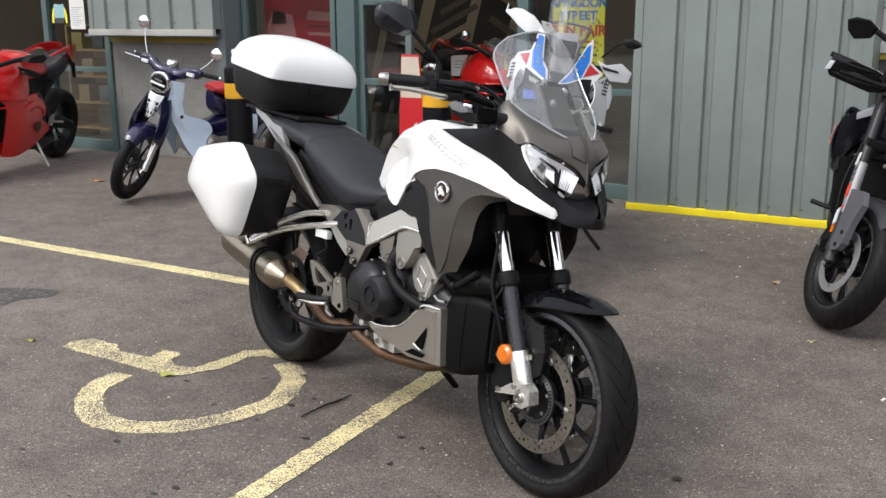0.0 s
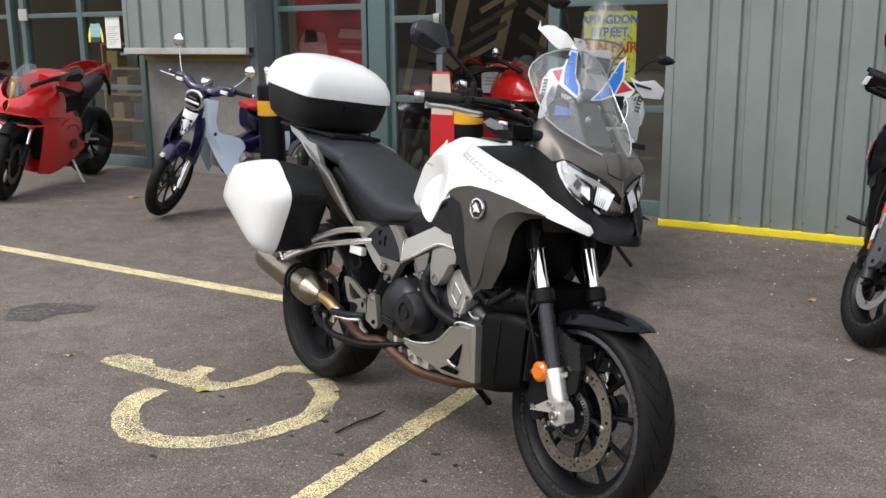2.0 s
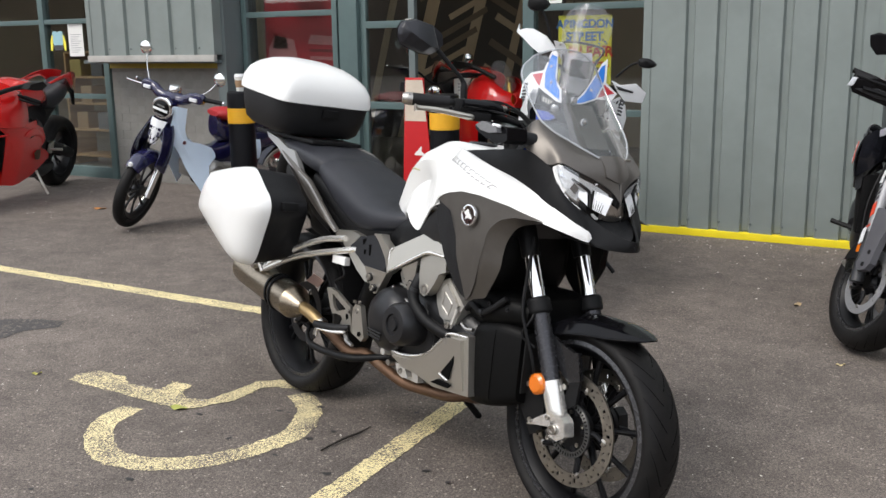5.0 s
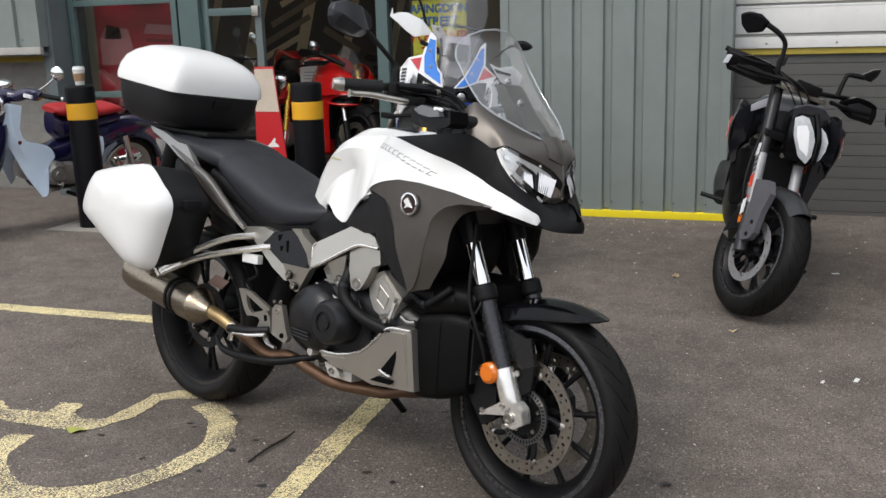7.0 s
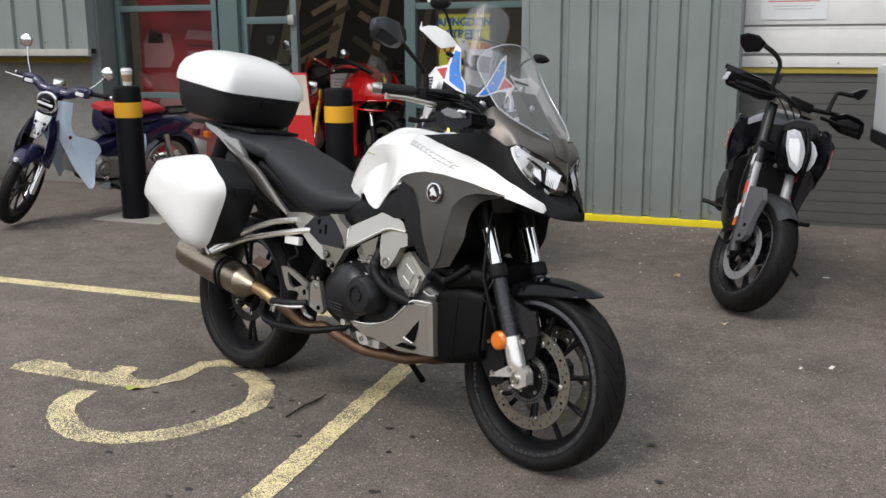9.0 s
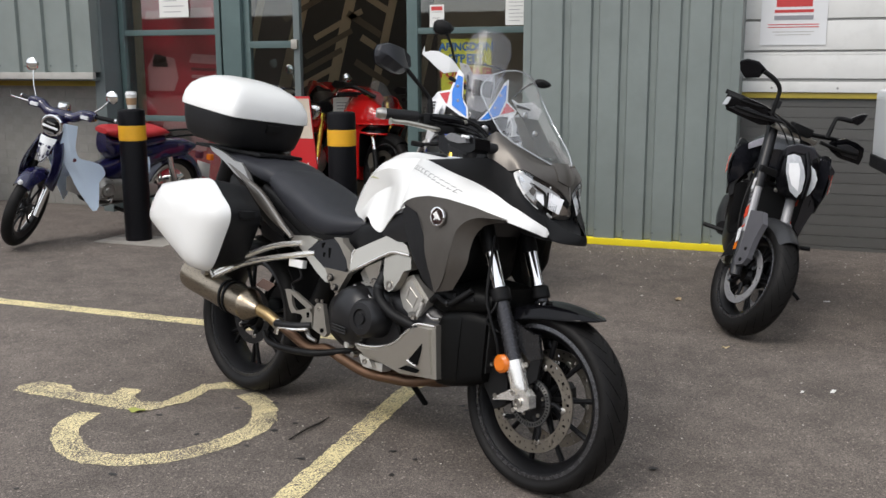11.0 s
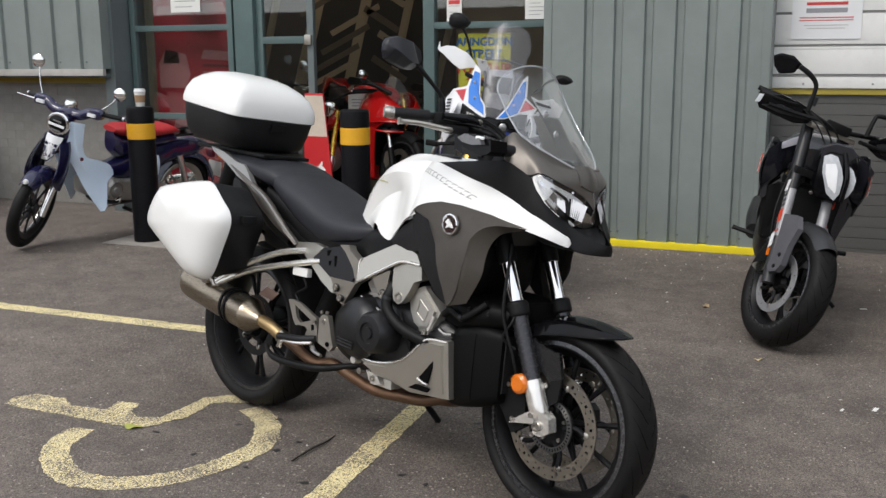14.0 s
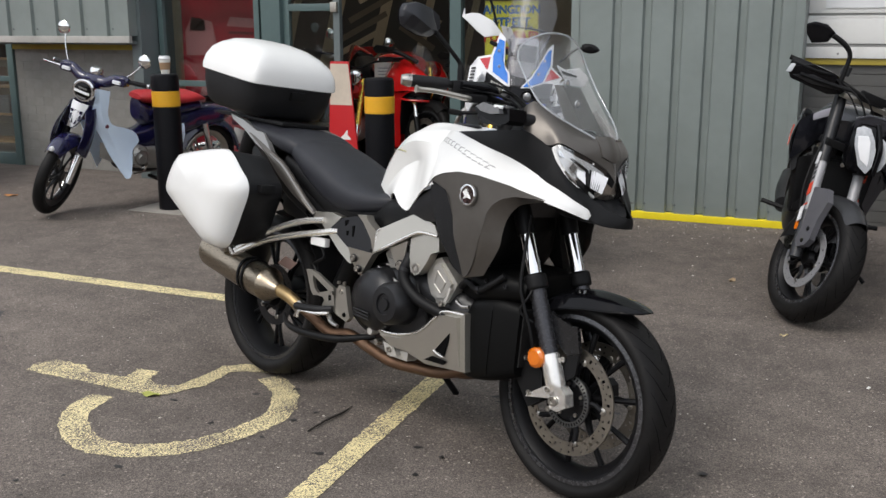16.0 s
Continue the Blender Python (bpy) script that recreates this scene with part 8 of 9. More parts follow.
    part("side_stand", tube([(0.50, 0.10, 0.24), (0.49, 0.16, 0.12), (0.46, 0.215, 0.04)], 0.009, 8), MATT_BLACK, ob)
    part("centre_stand", tube([(0.36, 0.10, 0.22), (0.30, 0.12, 0.14), (0.22, 0.12, 0.10)], 0.011, 8), MATT_BLACK, ob)
    return ob


def race_motorcycle(m, name, label, steer=12):
    L = 1.469
    ob = thing(name, m @ Matrix.Scale(1.10, 4), label, "motorcycle")
    M = steering(1.37, 0.45, 24, steer)
    fw = wheel(ob, "front_wheel", L, 0.30, 0.30, 0.12, 0.220, 5, tread=False, steer=M @ Matrix.Translation((L, 0, 0.30)))
    wheel(ob, "rear_wheel", 0, 0.32, 0.32, 0.20, 0.222, 5, tread=False)
    for y in (-0.062, 0.062):
        brake_disc(fw, y, 0.115, 0.162, carrier=False)
    fork(ob, M, 1.455, 0.31, 24, 0.105, [("fork_leg", -0.02, 0.16, 0.027, MATT_BLACK), ("fork_tube", 0.14, 0.32, 0.021, CHROME), ("fork_upper", 0.28, 0.66, 0.028, GOLD)])
    rings = []
    for k in range(11):
        a = radians(150 - 95 * k / 10)
        u = Vector((math.cos(a), 0, math.sin(a)))
        c = Vector((L, 0, 0.30)) + u * 0.32
        rings.append([c + Vector((0, b * 0.07, 0)) - u * (0.06 * abs(b) ** 3) for b in np.linspace(-1, 1, 9)] + [c + Vector((0, b * 0.066, 0)) - u * (0.06 * abs(b) ** 3 + 0.005) for b in np.linspace(1, -1, 9)])
    bm = bmesh.new()
    skin(bm, rings)
    part("front_mudguard", moved(bm, M), MATT_BLACK, ob)
    for s in (-1, 1):
        f = (lambda p: mirrored(s, p))
        caliper(ob, M, 1.40, 0.34, s, 0.10, ALLOY_PAINT)
        # upper fairing, flank and belly
        part("upper_fairing", sheet(f([(0.98, -0.150, 0.925), (1.12, -0.165, 0.945), (1.26, -0.155, 0.925), (1.37, -0.125, 0.880), (1.45, -0.070, 0.825), (1.49, 0.0, 0.800)]), f([(1.02, -0.240, 0.655), (1.14, -0.256, 0.665), (1.26, -0.245, 0.670), (1.37, -0.205, 0.680), (1.47, -0.125, 0.688), (1.53, 0.0, 0.70)]), 8, 28, 0.030, 0.006, (0.2, s, 0.3)), RED_PAINT, ob, "gloss red nose fairing")
        part("nose_lip", tube(f([(1.02, -0.243, 0.652), (1.14, -0.259, 0.662), (1.26, -0.248, 0.667), (1.37, -0.208, 0.677), (1.47, -0.127, 0.685), (1.532, 0.0, 0.697)]), 0.006, 8, n=30), RED_PAINT, ob)
        part("marker_lamp", sheet(f([(1.31, -0.214, 0.762), (1.36, -0.196, 0.752)]), f([(1.315, -0.222, 0.744), (1.362, -0.202, 0.738)]), 2, 4, 0.0, 0.004, (0.3, s, 0.2)), PAPER, ob)
        flank = part("flank_fairing", plate([(1.40, 0.672), (1.30, 0.675), (1.19, 0.680), (1.04, 0.690), (0.90, 0.700), (0.79, 0.655), (0.72, 0.56), (0.71, 0.51), (0.76, 0.475), (0.84, 0.462), (0.735, 0.452), (0.64, 0.425), (0.575, 0.392), (0.552, 0.350), (0.70, 0.285), (0.872, 0.226), (1.00, 0.198), (1.12, 0.183), (1.26, 0.200), (1.255, 0.30), (1.20, 0.438), (1.215, 0.52), (1.28, 0.60), (1.34, 0.645)], s, lambda x, z: 0.252 - 0.33 * max(0.0, x - 1.08) ** 1.25 - 0.17 * max(0.0, 0.52 - z) - 0.05 * max(0.0, 0.85 - x), 0.006), RED_PAINT, ob, "gloss red side fairing", angle=60)
        part("flank_ridge", sheet(f([(0.80, -0.252, 0.600), (0.92, -0.258, 0.640), (1.04, -0.262, 0.625), (1.10, -0.258, 0.590)]), f([(0.76, -0.246, 0.505), (0.83, -0.250, 0.560), (0.93, -0.254, 0.575), (1.00, -0.254, 0.560)]), 4, 12, 0.010, 0.006, (0, s, 0)), RED_PAINT, flank)
        part("vent", sheet(f([(0.79, -0.246, 0.445), (0.85, -0.248, 0.452), (0.90, -0.247, 0.430)]), f([(0.78, -0.238, 0.375), (0.82, -0.238, 0.365), (0.87, -0.240, 0.385)]), 3, 8, 0.004, 0.003, (0, s, 0)), COPPER, flank)
        part("side_grille", sheet(f([(0.90, -0.256, 0.715), (0.86, -0.254, 0.700), (0.80, -0.250, 0.665)]), f([(0.88, -0.250, 0.655), (0.84, -0.248, 0.640), (0.78, -0.246, 0.620)]), 3, 8, 0.004, 0.006, (0, s, 0)), MID_GREY, flank)
        part("belly_lettering", block(0.93, 1.06, s * 0.197 - 0.003, s * 0.197 + 0.003, 0.232, 0.244, 0.001), PAPER, flank)
        part("radiator", sheet(f([(1.22, -0.06, 0.66), (1.24, -0.15, 0.62), (1.18, -0.20, 0.50)]), f([(1.18, -0.06, 0.30), (1.20, -0.12, 0.30), (1.22, -0.17, 0.30)]), 4, 8, 0.0, 0.01, (1, 0, 0)), MATT_BLACK, ob)
        part("handlebar_clamp", moved(soften(block(1.17, 1.23, s * 0.10 - 0.03, s * 0.10 + 0.03, 0.90, 0.94, 0), 0.008), M), GOLD, ob)
        part("air_intake", sheet(f([(1.30, -0.215, 0.668), (1.40, -0.170, 0.676), (1.47, -0.105, 0.682), (1.50, -0.02, 0.690)]), f([(1.28, -0.205, 0.612), (1.36, -0.160, 0.606), (1.43, -0.095, 0.610), (1.455, -0.02, 0.615)]), 4, 12, -0.02, 0.008, (1, s * 0.4, 0)), GLOSS_BLACK, ob)
        part("intake_lip", tube(f([(1.27, -0.212, 0.608), (1.36, -0.170, 0.600), (1.43, -0.105, 0.602), (1.46, -0.02, 0.606)]), 0.009, 8, n=18), RED_PAINT, ob)
        part("tail_fairing", sheet(f([(-0.20, -0.06, 1.035), (-0.02, -0.10, 1.045), (0.20, -0.12, 1.02), (0.45, -0.12, 0.965)]), f([(-0.20, -0.07, 0.86), (-0.08, -0.10, 0.90), (0.10, -0.115, 0.985), (0.35, -0.115, 0.955)]), 4, 14, 0.012, 0.006, (0, s, 0.2)), RED_PAINT, ob, "gloss red tail fairing")
        part("handlebar", moved(tube(f([(1.20, -0.10, 0.93), (1.14, -0.20, 0.92), (1.06, -0.34, 0.89)]), 0.013, 10), M), MATT_BLACK, ob)
        part("grip", moved(tube(f([(1.12, -0.24, 0.913), (1.06, -0.345, 0.89)]), 0.018, 12), M), SOFT_BLACK, ob)
        part("lever", moved(tube(f([(1.16, -0.20, 0.90), (1.16, -0.28, 0.89), (1.12, -0.36, 0.875)]), 0.008, 8), M), MATT_BLACK, ob)
        part("mirror_stem", tube(f([(1.42, -0.14, 0.915), (1.30, -0.24, 0.975), (1.20, -0.30, 1.0)]), [0.018, 0.018, 0.024], 8), MATT_BLACK, ob)
        part("mirror_housing", soften(slab([(0.95, 1.000), (1.02, 1.035), (1.22, 1.020), (1.27, 0.985), (1.18, 0.970), (1.02, 0.965)], s * 0.285, s * 0.345, 0.014), 0.004), MATT_BLACK, ob)
        part("footpeg", tube(f([(0.42, -0.16, 0.40), (0.40, -0.26, 0.41)]), 0.012, 8), ALLOY_PAINT, ob)
        part("peg_plate", slab([(0.36, 0.46), (0.44, 0.44), (0.46, 0.37), (0.40, 0.36), (0.37, 0.41)], s * 0.15, s * 0.165, 0.004), ALLOY_PAINT, ob)
    part("belly_pan", hull([(0.62, 0.32, 0.42, 0.11), (0.76, 0.225, 0.38, 0.15), (0.95, 0.15, 0.30, 0.168), (1.08, 0.17, 0.32, 0.13)], 12), RED_PAINT, ob)
    part("engine", hull([(0.42, 0.30, 0.56, 0.13), (0.65, 0.25, 0.68, 0.16), (0.95, 0.26, 0.70, 0.17), (1.10, 0.34, 0.72, 0.14)], 10, 3), MATT_BLACK, ob)
    part("fuel_tank", hull([(0.42, 0.80, 0.85, 0.10), (0.55, 0.78, 0.945, 0.155), (0.72, 0.76, 1.00, 0.175), (0.90, 0.76, 1.01, 0.165), (1.05, 0.80, 0.98, 0.13)], 18), RED_PAINT, ob, "gloss red fuel tank")
    part("seat", hull([(0.02, 0.80, 0.96, 0.10), (0.14, 0.76, 0.94, 0.125), (0.30, 0.72, 0.90, 0.14), (0.44, 0.74, 0.88, 0.12)], 14), SEAT_VINYL, ob, "black seat")
    part("pillion_pad", hull([(-0.08, 0.955, 0.985, 0.07), (0.02, 0.92, 0.98, 0.085), (0.10, 0.90, 0.94, 0.07)], 8), SEAT_VINYL, ob)
    part("tail_core", hull([(-0.22, 0.92, 0.97, 0.05), (0.0, 0.82, 0.95, 0.085), (0.25, 0.70, 0.84, 0.11), (0.45, 0.55, 0.78, 0.12)], 12), MATT_BLACK, ob)
    rows = []
    for k in range(9):
        t = k / 8
        cx, cz, w = 1.44 - 0.26 * t, 0.822 + 0.243 * t, [0.035, 0.075, 0.095, 0.105, 0.108, 0.102, 0.090, 0.070, 0.040][k]
        rows.append([(cx - 5 * (b * w) ** 2, b * w, cz) for b in np.linspace(-1, 1, 11)])
    part("windscreen", shell(rows), SMOKE, ob, "clear race windscreen").visible_shadow = False
    part("swingarm", tube([(0.42, 0.10, 0.42), (0.20, 0.14, 0.38), (0.0, 0.15, 0.32)], [0.05, 0.05, 0.045], 12), RIM_BLACK, ob)
    part("silencer", hull([(0.22, 0.18, 0.27, 0.05), (0.42, 0.15, 0.28, 0.08), (0.60, 0.16, 0.28, 0.09)], 8, y=0.06), DARK_ALLOY, ob)
    part("side_stand", tube([(0.62, 0.13, 0.25), (0.63, 0.20, 0.14), (0.66, 0.275, 0.055)], 0.012, 8), ALLOY_PAINT, ob)
    part("number_plate_holder", tube([(-0.18, 0, 0.90), (-0.30, 0, 0.84), (-0.36, 0, 0.72)], [0.04, 0.025, 0.015], 8), MATT_BLACK, ob)
    return ob


def adventure_motorcycle():
    L = 1.56
    h = radians(-75)
    ob = thing("adventure_motorcycle", pose(-2.084 - L * math.cos(h), 4.391 - L * math.sin(h), 0.004, -10, 0, -75), "white, blue and red adventure motorcycle with tall screen", "motorcycle")
    M = steering(1.42, 0.55, 27, 30)
    fw = wheel(ob, "front_wheel", L, 0.345, 0.345, 0.09, 0.278, 0, rim_mat=GOLD, wire=24, tread=False, steer=M @ Matrix.Translation((L, 0, 0.345)))
    wheel(ob, "rear_wheel", 0, 0.325, 0.325, 0.15, 0.240, 0, rim_mat=GOLD, wire=24, tread=False)
    for y in (-0.055, 0.055):
        brake_disc(fw, y, 0.11, 0.155, carrier=False)
    fork(ob, M, 1.54, 0.35, 27, 0.11, [("fork_leg", -0.03, 0.30, 0.028, MATT_BLACK), ("fork_upper", 0.28, 0.86, 0.027, GOLD)])
    part("front_mudguard", moved(sheet([(1.30, -0.06, 0.80), (1.50, -0.07, 0.77), (1.72, -0.05, 0.70)], [(1.30, 0.06, 0.80), (1.50, 0.07, 0.77), (1.72, 0.05, 0.70)], 4, 14, 0.03, 0.005, (0, 0, 1)), M), WHITE_PLASTIC, ob)
    for s in (-1, 1):
        f = (lambda p: mirrored(s, p))
        f2 = (lambda p: [(-s * y, z) for y, z in p])
        # flank: white, with blue blade and red field on the nose
        part("flank_panel", sheet(f([(0.72, -0.17, 0.96), (0.95, -0.22, 1.03), (1.15, -0.235, 1.07), (1.32, -0.19, 1.10)]), f([(0.92, -0.20, 0.72), (1.05, -0.25, 0.74), (1.17, -0.26, 0.82), (1.33, -0.20, 0.96)]), 6, 18, 0.02, 0.006, (0, s, 0)), WHITE_PLASTIC, ob, "white side panel with dark lettering bars")
        for k in range(5):
            z = 1.105 - 0.017 * k
            part("lettering_bar", front_plate(f2([(-0.262, z), (-0.240, z + 0.006), (-0.238, z - 0.004), (-0.262, z - 0.010)]), 0.006, 0.006), INK, ob)
        part("lower_panel", sheet(f([(0.95, -0.22, 0.76), (1.10, -0.255, 0.78), (1.22, -0.25, 0.84)]), f([(1.0, -0.18, 0.58), (1.10, -0.20, 0.56), (1.20, -0.21, 0.64)]), 4, 12, 0.01, 0.006, (0, s, 0)), BLUE_DARK, ob)
        part("nose_side", front_plate(f2([(-0.240, 1.162), (-0.155, 1.194), (-0.128, 1.095), (-0.169, 1.095), (-0.172, 1.026), (-0.205, 1.060), (-0.218, 1.030), (-0.270, 1.026), (-0.272, 1.105), (-0.238, 1.130)]) if s < 0 else [(0.218, 1.132), (0.146, 1.186), (0.118, 1.092), (0.138, 1.070), (0.160, 1.040), (0.205, 1.105)], 0.0, 0.02), WHITE_PLASTIC, ob, "white nose panel")
        part("red_field", front_plate(f2([(-0.226, 1.156), (-0.163, 1.178), (-0.148, 1.112), (-0.178, 1.110)]) if s < 0 else [(0.206, 1.134), (0.152, 1.170), (0.126, 1.100)], 0.004, 0.004), surface("red_panel_paint", (0.5, 0.02, 0.03), 0.3, coat=0.4) if s < 0 else bpy.data.materials["red_panel_paint"], ob)
        blade = part("blade_edge", front_plate([(-0.143, 1.309), (-0.109, 1.282), (-0.086, 1.151), (-0.049, 1.112), (-0.036, 1.049), (-0.060, 1.052), (-0.172, 1.098), (-0.167, 1.196)] if s < 0 else [(0.140, 1.296), (0.118, 1.270), (0.090, 1.184), (0.061, 1.116), (0.018, 1.052), (0.066, 1.060), (0.130, 1.092), (0.156, 1.188)], 0.006, 0.016), WHITE_PLASTIC, ob, "white edge of the nose blade")
        part("blue_blade", front_plate([(-0.141, 1.274), (-0.110, 1.268), (-0.093, 1.148), (-0.060, 1.112), (-0.048, 1.062), (-0.142, 1.106), (-0.156, 1.182)] if s < 0 else [(0.136, 1.268), (0.122, 1.258), (0.098, 1.181), (0.069, 1.113), (0.030, 1.060), (0.068, 1.068), (0.124, 1.099), (0.146, 1.185)], 0.010, 0.004), BLUE_PAINT, blade, "bright blue nose blade")
        for by, bz in ((-0.130, 1.215), (-0.112, 1.138)) if s < 0 else ((-0.112, 1.205), (-0.095, 1.135)):
            part("bolt", lathe([(0.0, 0.008), (0.006, 0.006), (0.008, 0.0)], 12, (nose_x(by, bz) + 0.008, -s * by, bz), axis="x"), STEEL, blade)
        if s > 0:
            part("grip", moved(tube(f([(1.105, -0.35, 1.20), (1.13, -0.28, 1.197)]), 0.017, 12), M), SOFT_BLACK, ob)
        if s < 0:
            shape = [(-0.377, 1.397), (-0.368, 1.362), (-0.330, 1.378), (-0.285, 1.382), (-0.204, 1.357), (-0.160, 1.318), (-0.136, 1.291), (-0.187, 1.280), (-0.231, 1.266), (-0.285, 1.292), (-0.335, 1.324), (-0.384, 1.350)]
        else:
            shape = [(0.171, 1.191), (0.220, 1.174), (0.293, 1.193), (0.352, 1.151), (0.343, 1.098), (0.254, 1.096), (0.216, 1.134)]
        part("hand_guard", soften(yz_plate(shape, lambda y, z: 1.15 - 1.1 * max(0.0, abs(y) - 0.20) ** 1.3, 0.03), 0.008), WHITE_PLASTIC, ob, "white hand guard")
        part("cluster_flash", front_plate(f2([(-0.162, 0.992), (-0.085, 0.995), (-0.046, 0.974), (-0.08, 0.955), (-0.150, 0.942)]), 0.006, 0.006), BLUE_DARK, ob, "deep blue lower flash")
        # dark cheek below the blade with a row of pale lettering bars
        cheek = part("cheek", front_plate(f2([(-0.176, 1.098), (-0.135, 1.094), (-0.044, 1.055), (-0.026, 1.010), (-0.10, 1.012), (-0.176, 1.024)]), 0.002, 0.014), MATT_BLACK, ob, "black cheek panel with pale lettering bars")
        for k in range(6 if s < 0 else 0):
            y, z = -0.142 + 0.016 * k, 1.062 - 0.0035 * k
            part("lettering_bar", front_plate(f2([(y, z), (y + 0.010, z - 0.002), (y + 0.014, z - 0.025), (y + 0.004, z - 0.023)]), 0.005, 0.004), TRIM_PALE, cheek)
        # round lamp behind the lower edge of the blade
        ring = part("lamp_ring", lathe([(0.020, 0.0), (0.032, 0.006), (0.034, 0.0), (0.030, -0.01)], 24, (nose_x(0.062, 1.016) + 0.006, -s * -0.062, 1.016), axis="x"), GLOSS_BLACK, ob)
        part("lamp_glass", lathe([(0.0, 0.008), (0.014, 0.006), (0.022, 0.0)], 20, (nose_x(0.062, 1.016) + 0.006, -s * -0.062, 1.016), axis="x"), LAMP_BOWL, ring)
        if s > 0:
            # bulging white shroud with dark lettering bars, and a slot in the hand guard
            shroud = part("tank_shroud", soften(yz_plate([(0.226, 1.115), (0.262, 1.070), (0.278, 1.010), (0.274, 0.950), (0.239, 0.913), (0.189, 0.933), (0.165, 1.004), (0.180, 1.08)], lambda y, z: 1.16 - 0.8 * max(0.0, y - 0.2), 0.05), 0.012, 2), WHITE_PLASTIC, ob, "white tank shroud with dark lettering bars")
            for row, (y0, z0) in enumerate(((0.176, 1.028), (0.180, 0.962))):
                for k in range(5 - row):
                    y, z = y0 + 0.018 * k, z0 + 0.012 * k
                    part("lettering_bar", yz_plate([(y, z), (y + 0.009, z + 0.005), (y + 0.016, z + 0.045), (y + 0.007, z + 0.040)], lambda y, z: 1.164 - 0.8 * max(0.0, y - 0.2), 0.004), INK, shroud)
            part("guard_slot", yz_plate([(0.200, 1.168), (0.290, 1.152), (0.288, 1.142), (0.215, 1.150)], lambda y, z: 1.155 - 1.1 * max(0.0, abs(y) - 0.20) ** 1.3, 0.004), MID_GREY, ob)
        part("crash_bar", tube(f([(1.10, -0.15, 0.95), (1.22, -0.27, 0.86), (1.16, -0.29, 0.70), (1.0, -0.22, 0.48)]), 0.013, 10), STEEL, ob)
        part("indicator", soften(block(1.24, 1.28, s * 0.30 - 0.035, s * 0.30 + 0.035, 0.845, 0.875, 0), 0.01), MATT_BLACK, ob)
        part("indicator_stem", tube(f([(1.25, -0.18, 0.88), (1.26, -0.28, 0.86)]), 0.01, 8), MATT_BLACK, ob)
        if s < 0:
            mirror(ob, Matrix.Identity(4), (1.10, -0.171, 1.31), (1.10, -0.285, 1.515), 0.007, MATT_BLACK, "black mirror", (0.060, 0.045))
        else:
            mirror(ob, Matrix.Identity(4), (1.10, 0.186, 1.207), (1.10, 0.325, 1.303), 0.006, MATT_BLACK, "black mirror", (0.050, 0.026))
    part("handlebar", moved(tube([(1.135, -0.24, 1.20), (1.17, -0.15, 1.19), (1.18, 0, 1.17), (1.17, 0.15, 1.19), (1.14, 0.26, 1.195), (1.10, 0.36, 1.20)], 0.012, 10), M), MATT_BLACK, ob)
    part("nose_core", hull([(1.05, 0.86, 1.12, 0.17), (1.18, 0.88, 1.10, 0.17), (1.26, 0.90, 1.07, 0.15), (1.325, 0.935, 1.045, 0.08)], 10), MATT_BLACK, ob)
    part("lamp_surround", front_plate([(-0.16, 1.05), (-0.20, 0.98), (-0.17, 0.86), (0.0, 0.80), (0.17, 0.86), (0.20, 0.98), (0.16, 1.05)], -0.012, 0.03), GLOSS_BLACK, ob, "black headlamp cluster surround")
    part("beak", sheet([(1.40, -0.05, 0.94), (1.55, -0.05, 0.90), (1.66, -0.015, 0.86)], [(1.40, 0.05, 0.94), (1.55, 0.05, 0.90), (1.66, 0.015, 0.86)], 4, 12, 0.02, 0.01, (0, 0, 1)), MATT_BLACK, ob)
    rows = []
    for k in range(13):
        t = k / 12
        cx, cz = 1.345 - 0.20 * t, 1.06 + 0.485 * t
        w = float(np.interp(t, [0, 0.35, 0.6, 0.78, 0.92, 1], [0.05, 0.09, 0.115, 0.132, 0.105, 0.05]))
        rows.append([(cx - 3.2 * (b * w) ** 2, b * w, cz) for b in np.linspace(-1, 1, 13)])
    scr = part("windscreen", shell(rows), SMOKE, ob, "tall smoked windscreen")
    scr.visible_shadow = False
    part("instrument_panel", soften(block(1.225, 1.25, -0.048, 0.062, 1.180, 1.268, 0), 0.008), DEEP_BLACK, ob)
    part("panel_bracket", soften(yz_plate([(-0.148, 1.343), (-0.096, 1.338), (-0.062, 1.292), (0.055, 1.311), (0.085, 1.180), (0.030, 1.095), (-0.046, 1.100), (-0.082, 1.150), (-0.082, 1.238), (-0.13, 1.30)], lambda y, z: 1.222, 0.012), 0.004), surface("pale_grey_bracket", (0.42, 0.42, 0.425), 0.35), ob, "grey instrument bracket")
    for by, bz in ((-0.112, 1.330), (-0.078, 1.284), (-0.066, 1.164), (0.05, 1.165)):
        part("bracket_bolt", lathe([(0.0, 0.006), (0.006, 0.004), (0.0075, 0.0)], 12, (1.224, by, bz), axis="x"), STEEL, ob)
    part("bracket_slot", block(1.221, 1.225, -0.035, 0.03, 1.150, 1.157, 0.001), TRIM_PALE, ob)
    part("screen_frame", tube([(1.26, -0.075, 1.10), (1.23, -0.08, 1.25), (1.18, -0.10, 1.34), (1.18, 0.10, 1.34), (1.23, 0.08, 1.25), (1.26, 0.075, 1.10)], 0.006, 8, n=40), MID_GREY, ob)
    part("fuel_tank", hull([(0.62, 0.84, 0.90, 0.10), (0.78, 0.80, 1.0, 0.17), (0.98, 0.78, 1.08, 0.20), (1.18, 0.85, 1.10, 0.17)], 14), WHITE_PLASTIC, ob)
    part("seat", hull([(-0.25, 0.92, 0.97, 0.10), (0.05, 0.88, 0.96, 0.14), (0.35, 0.82, 0.90, 0.15), (0.66, 0.82, 0.90, 0.10)], 14), SEAT_VINYL, ob)
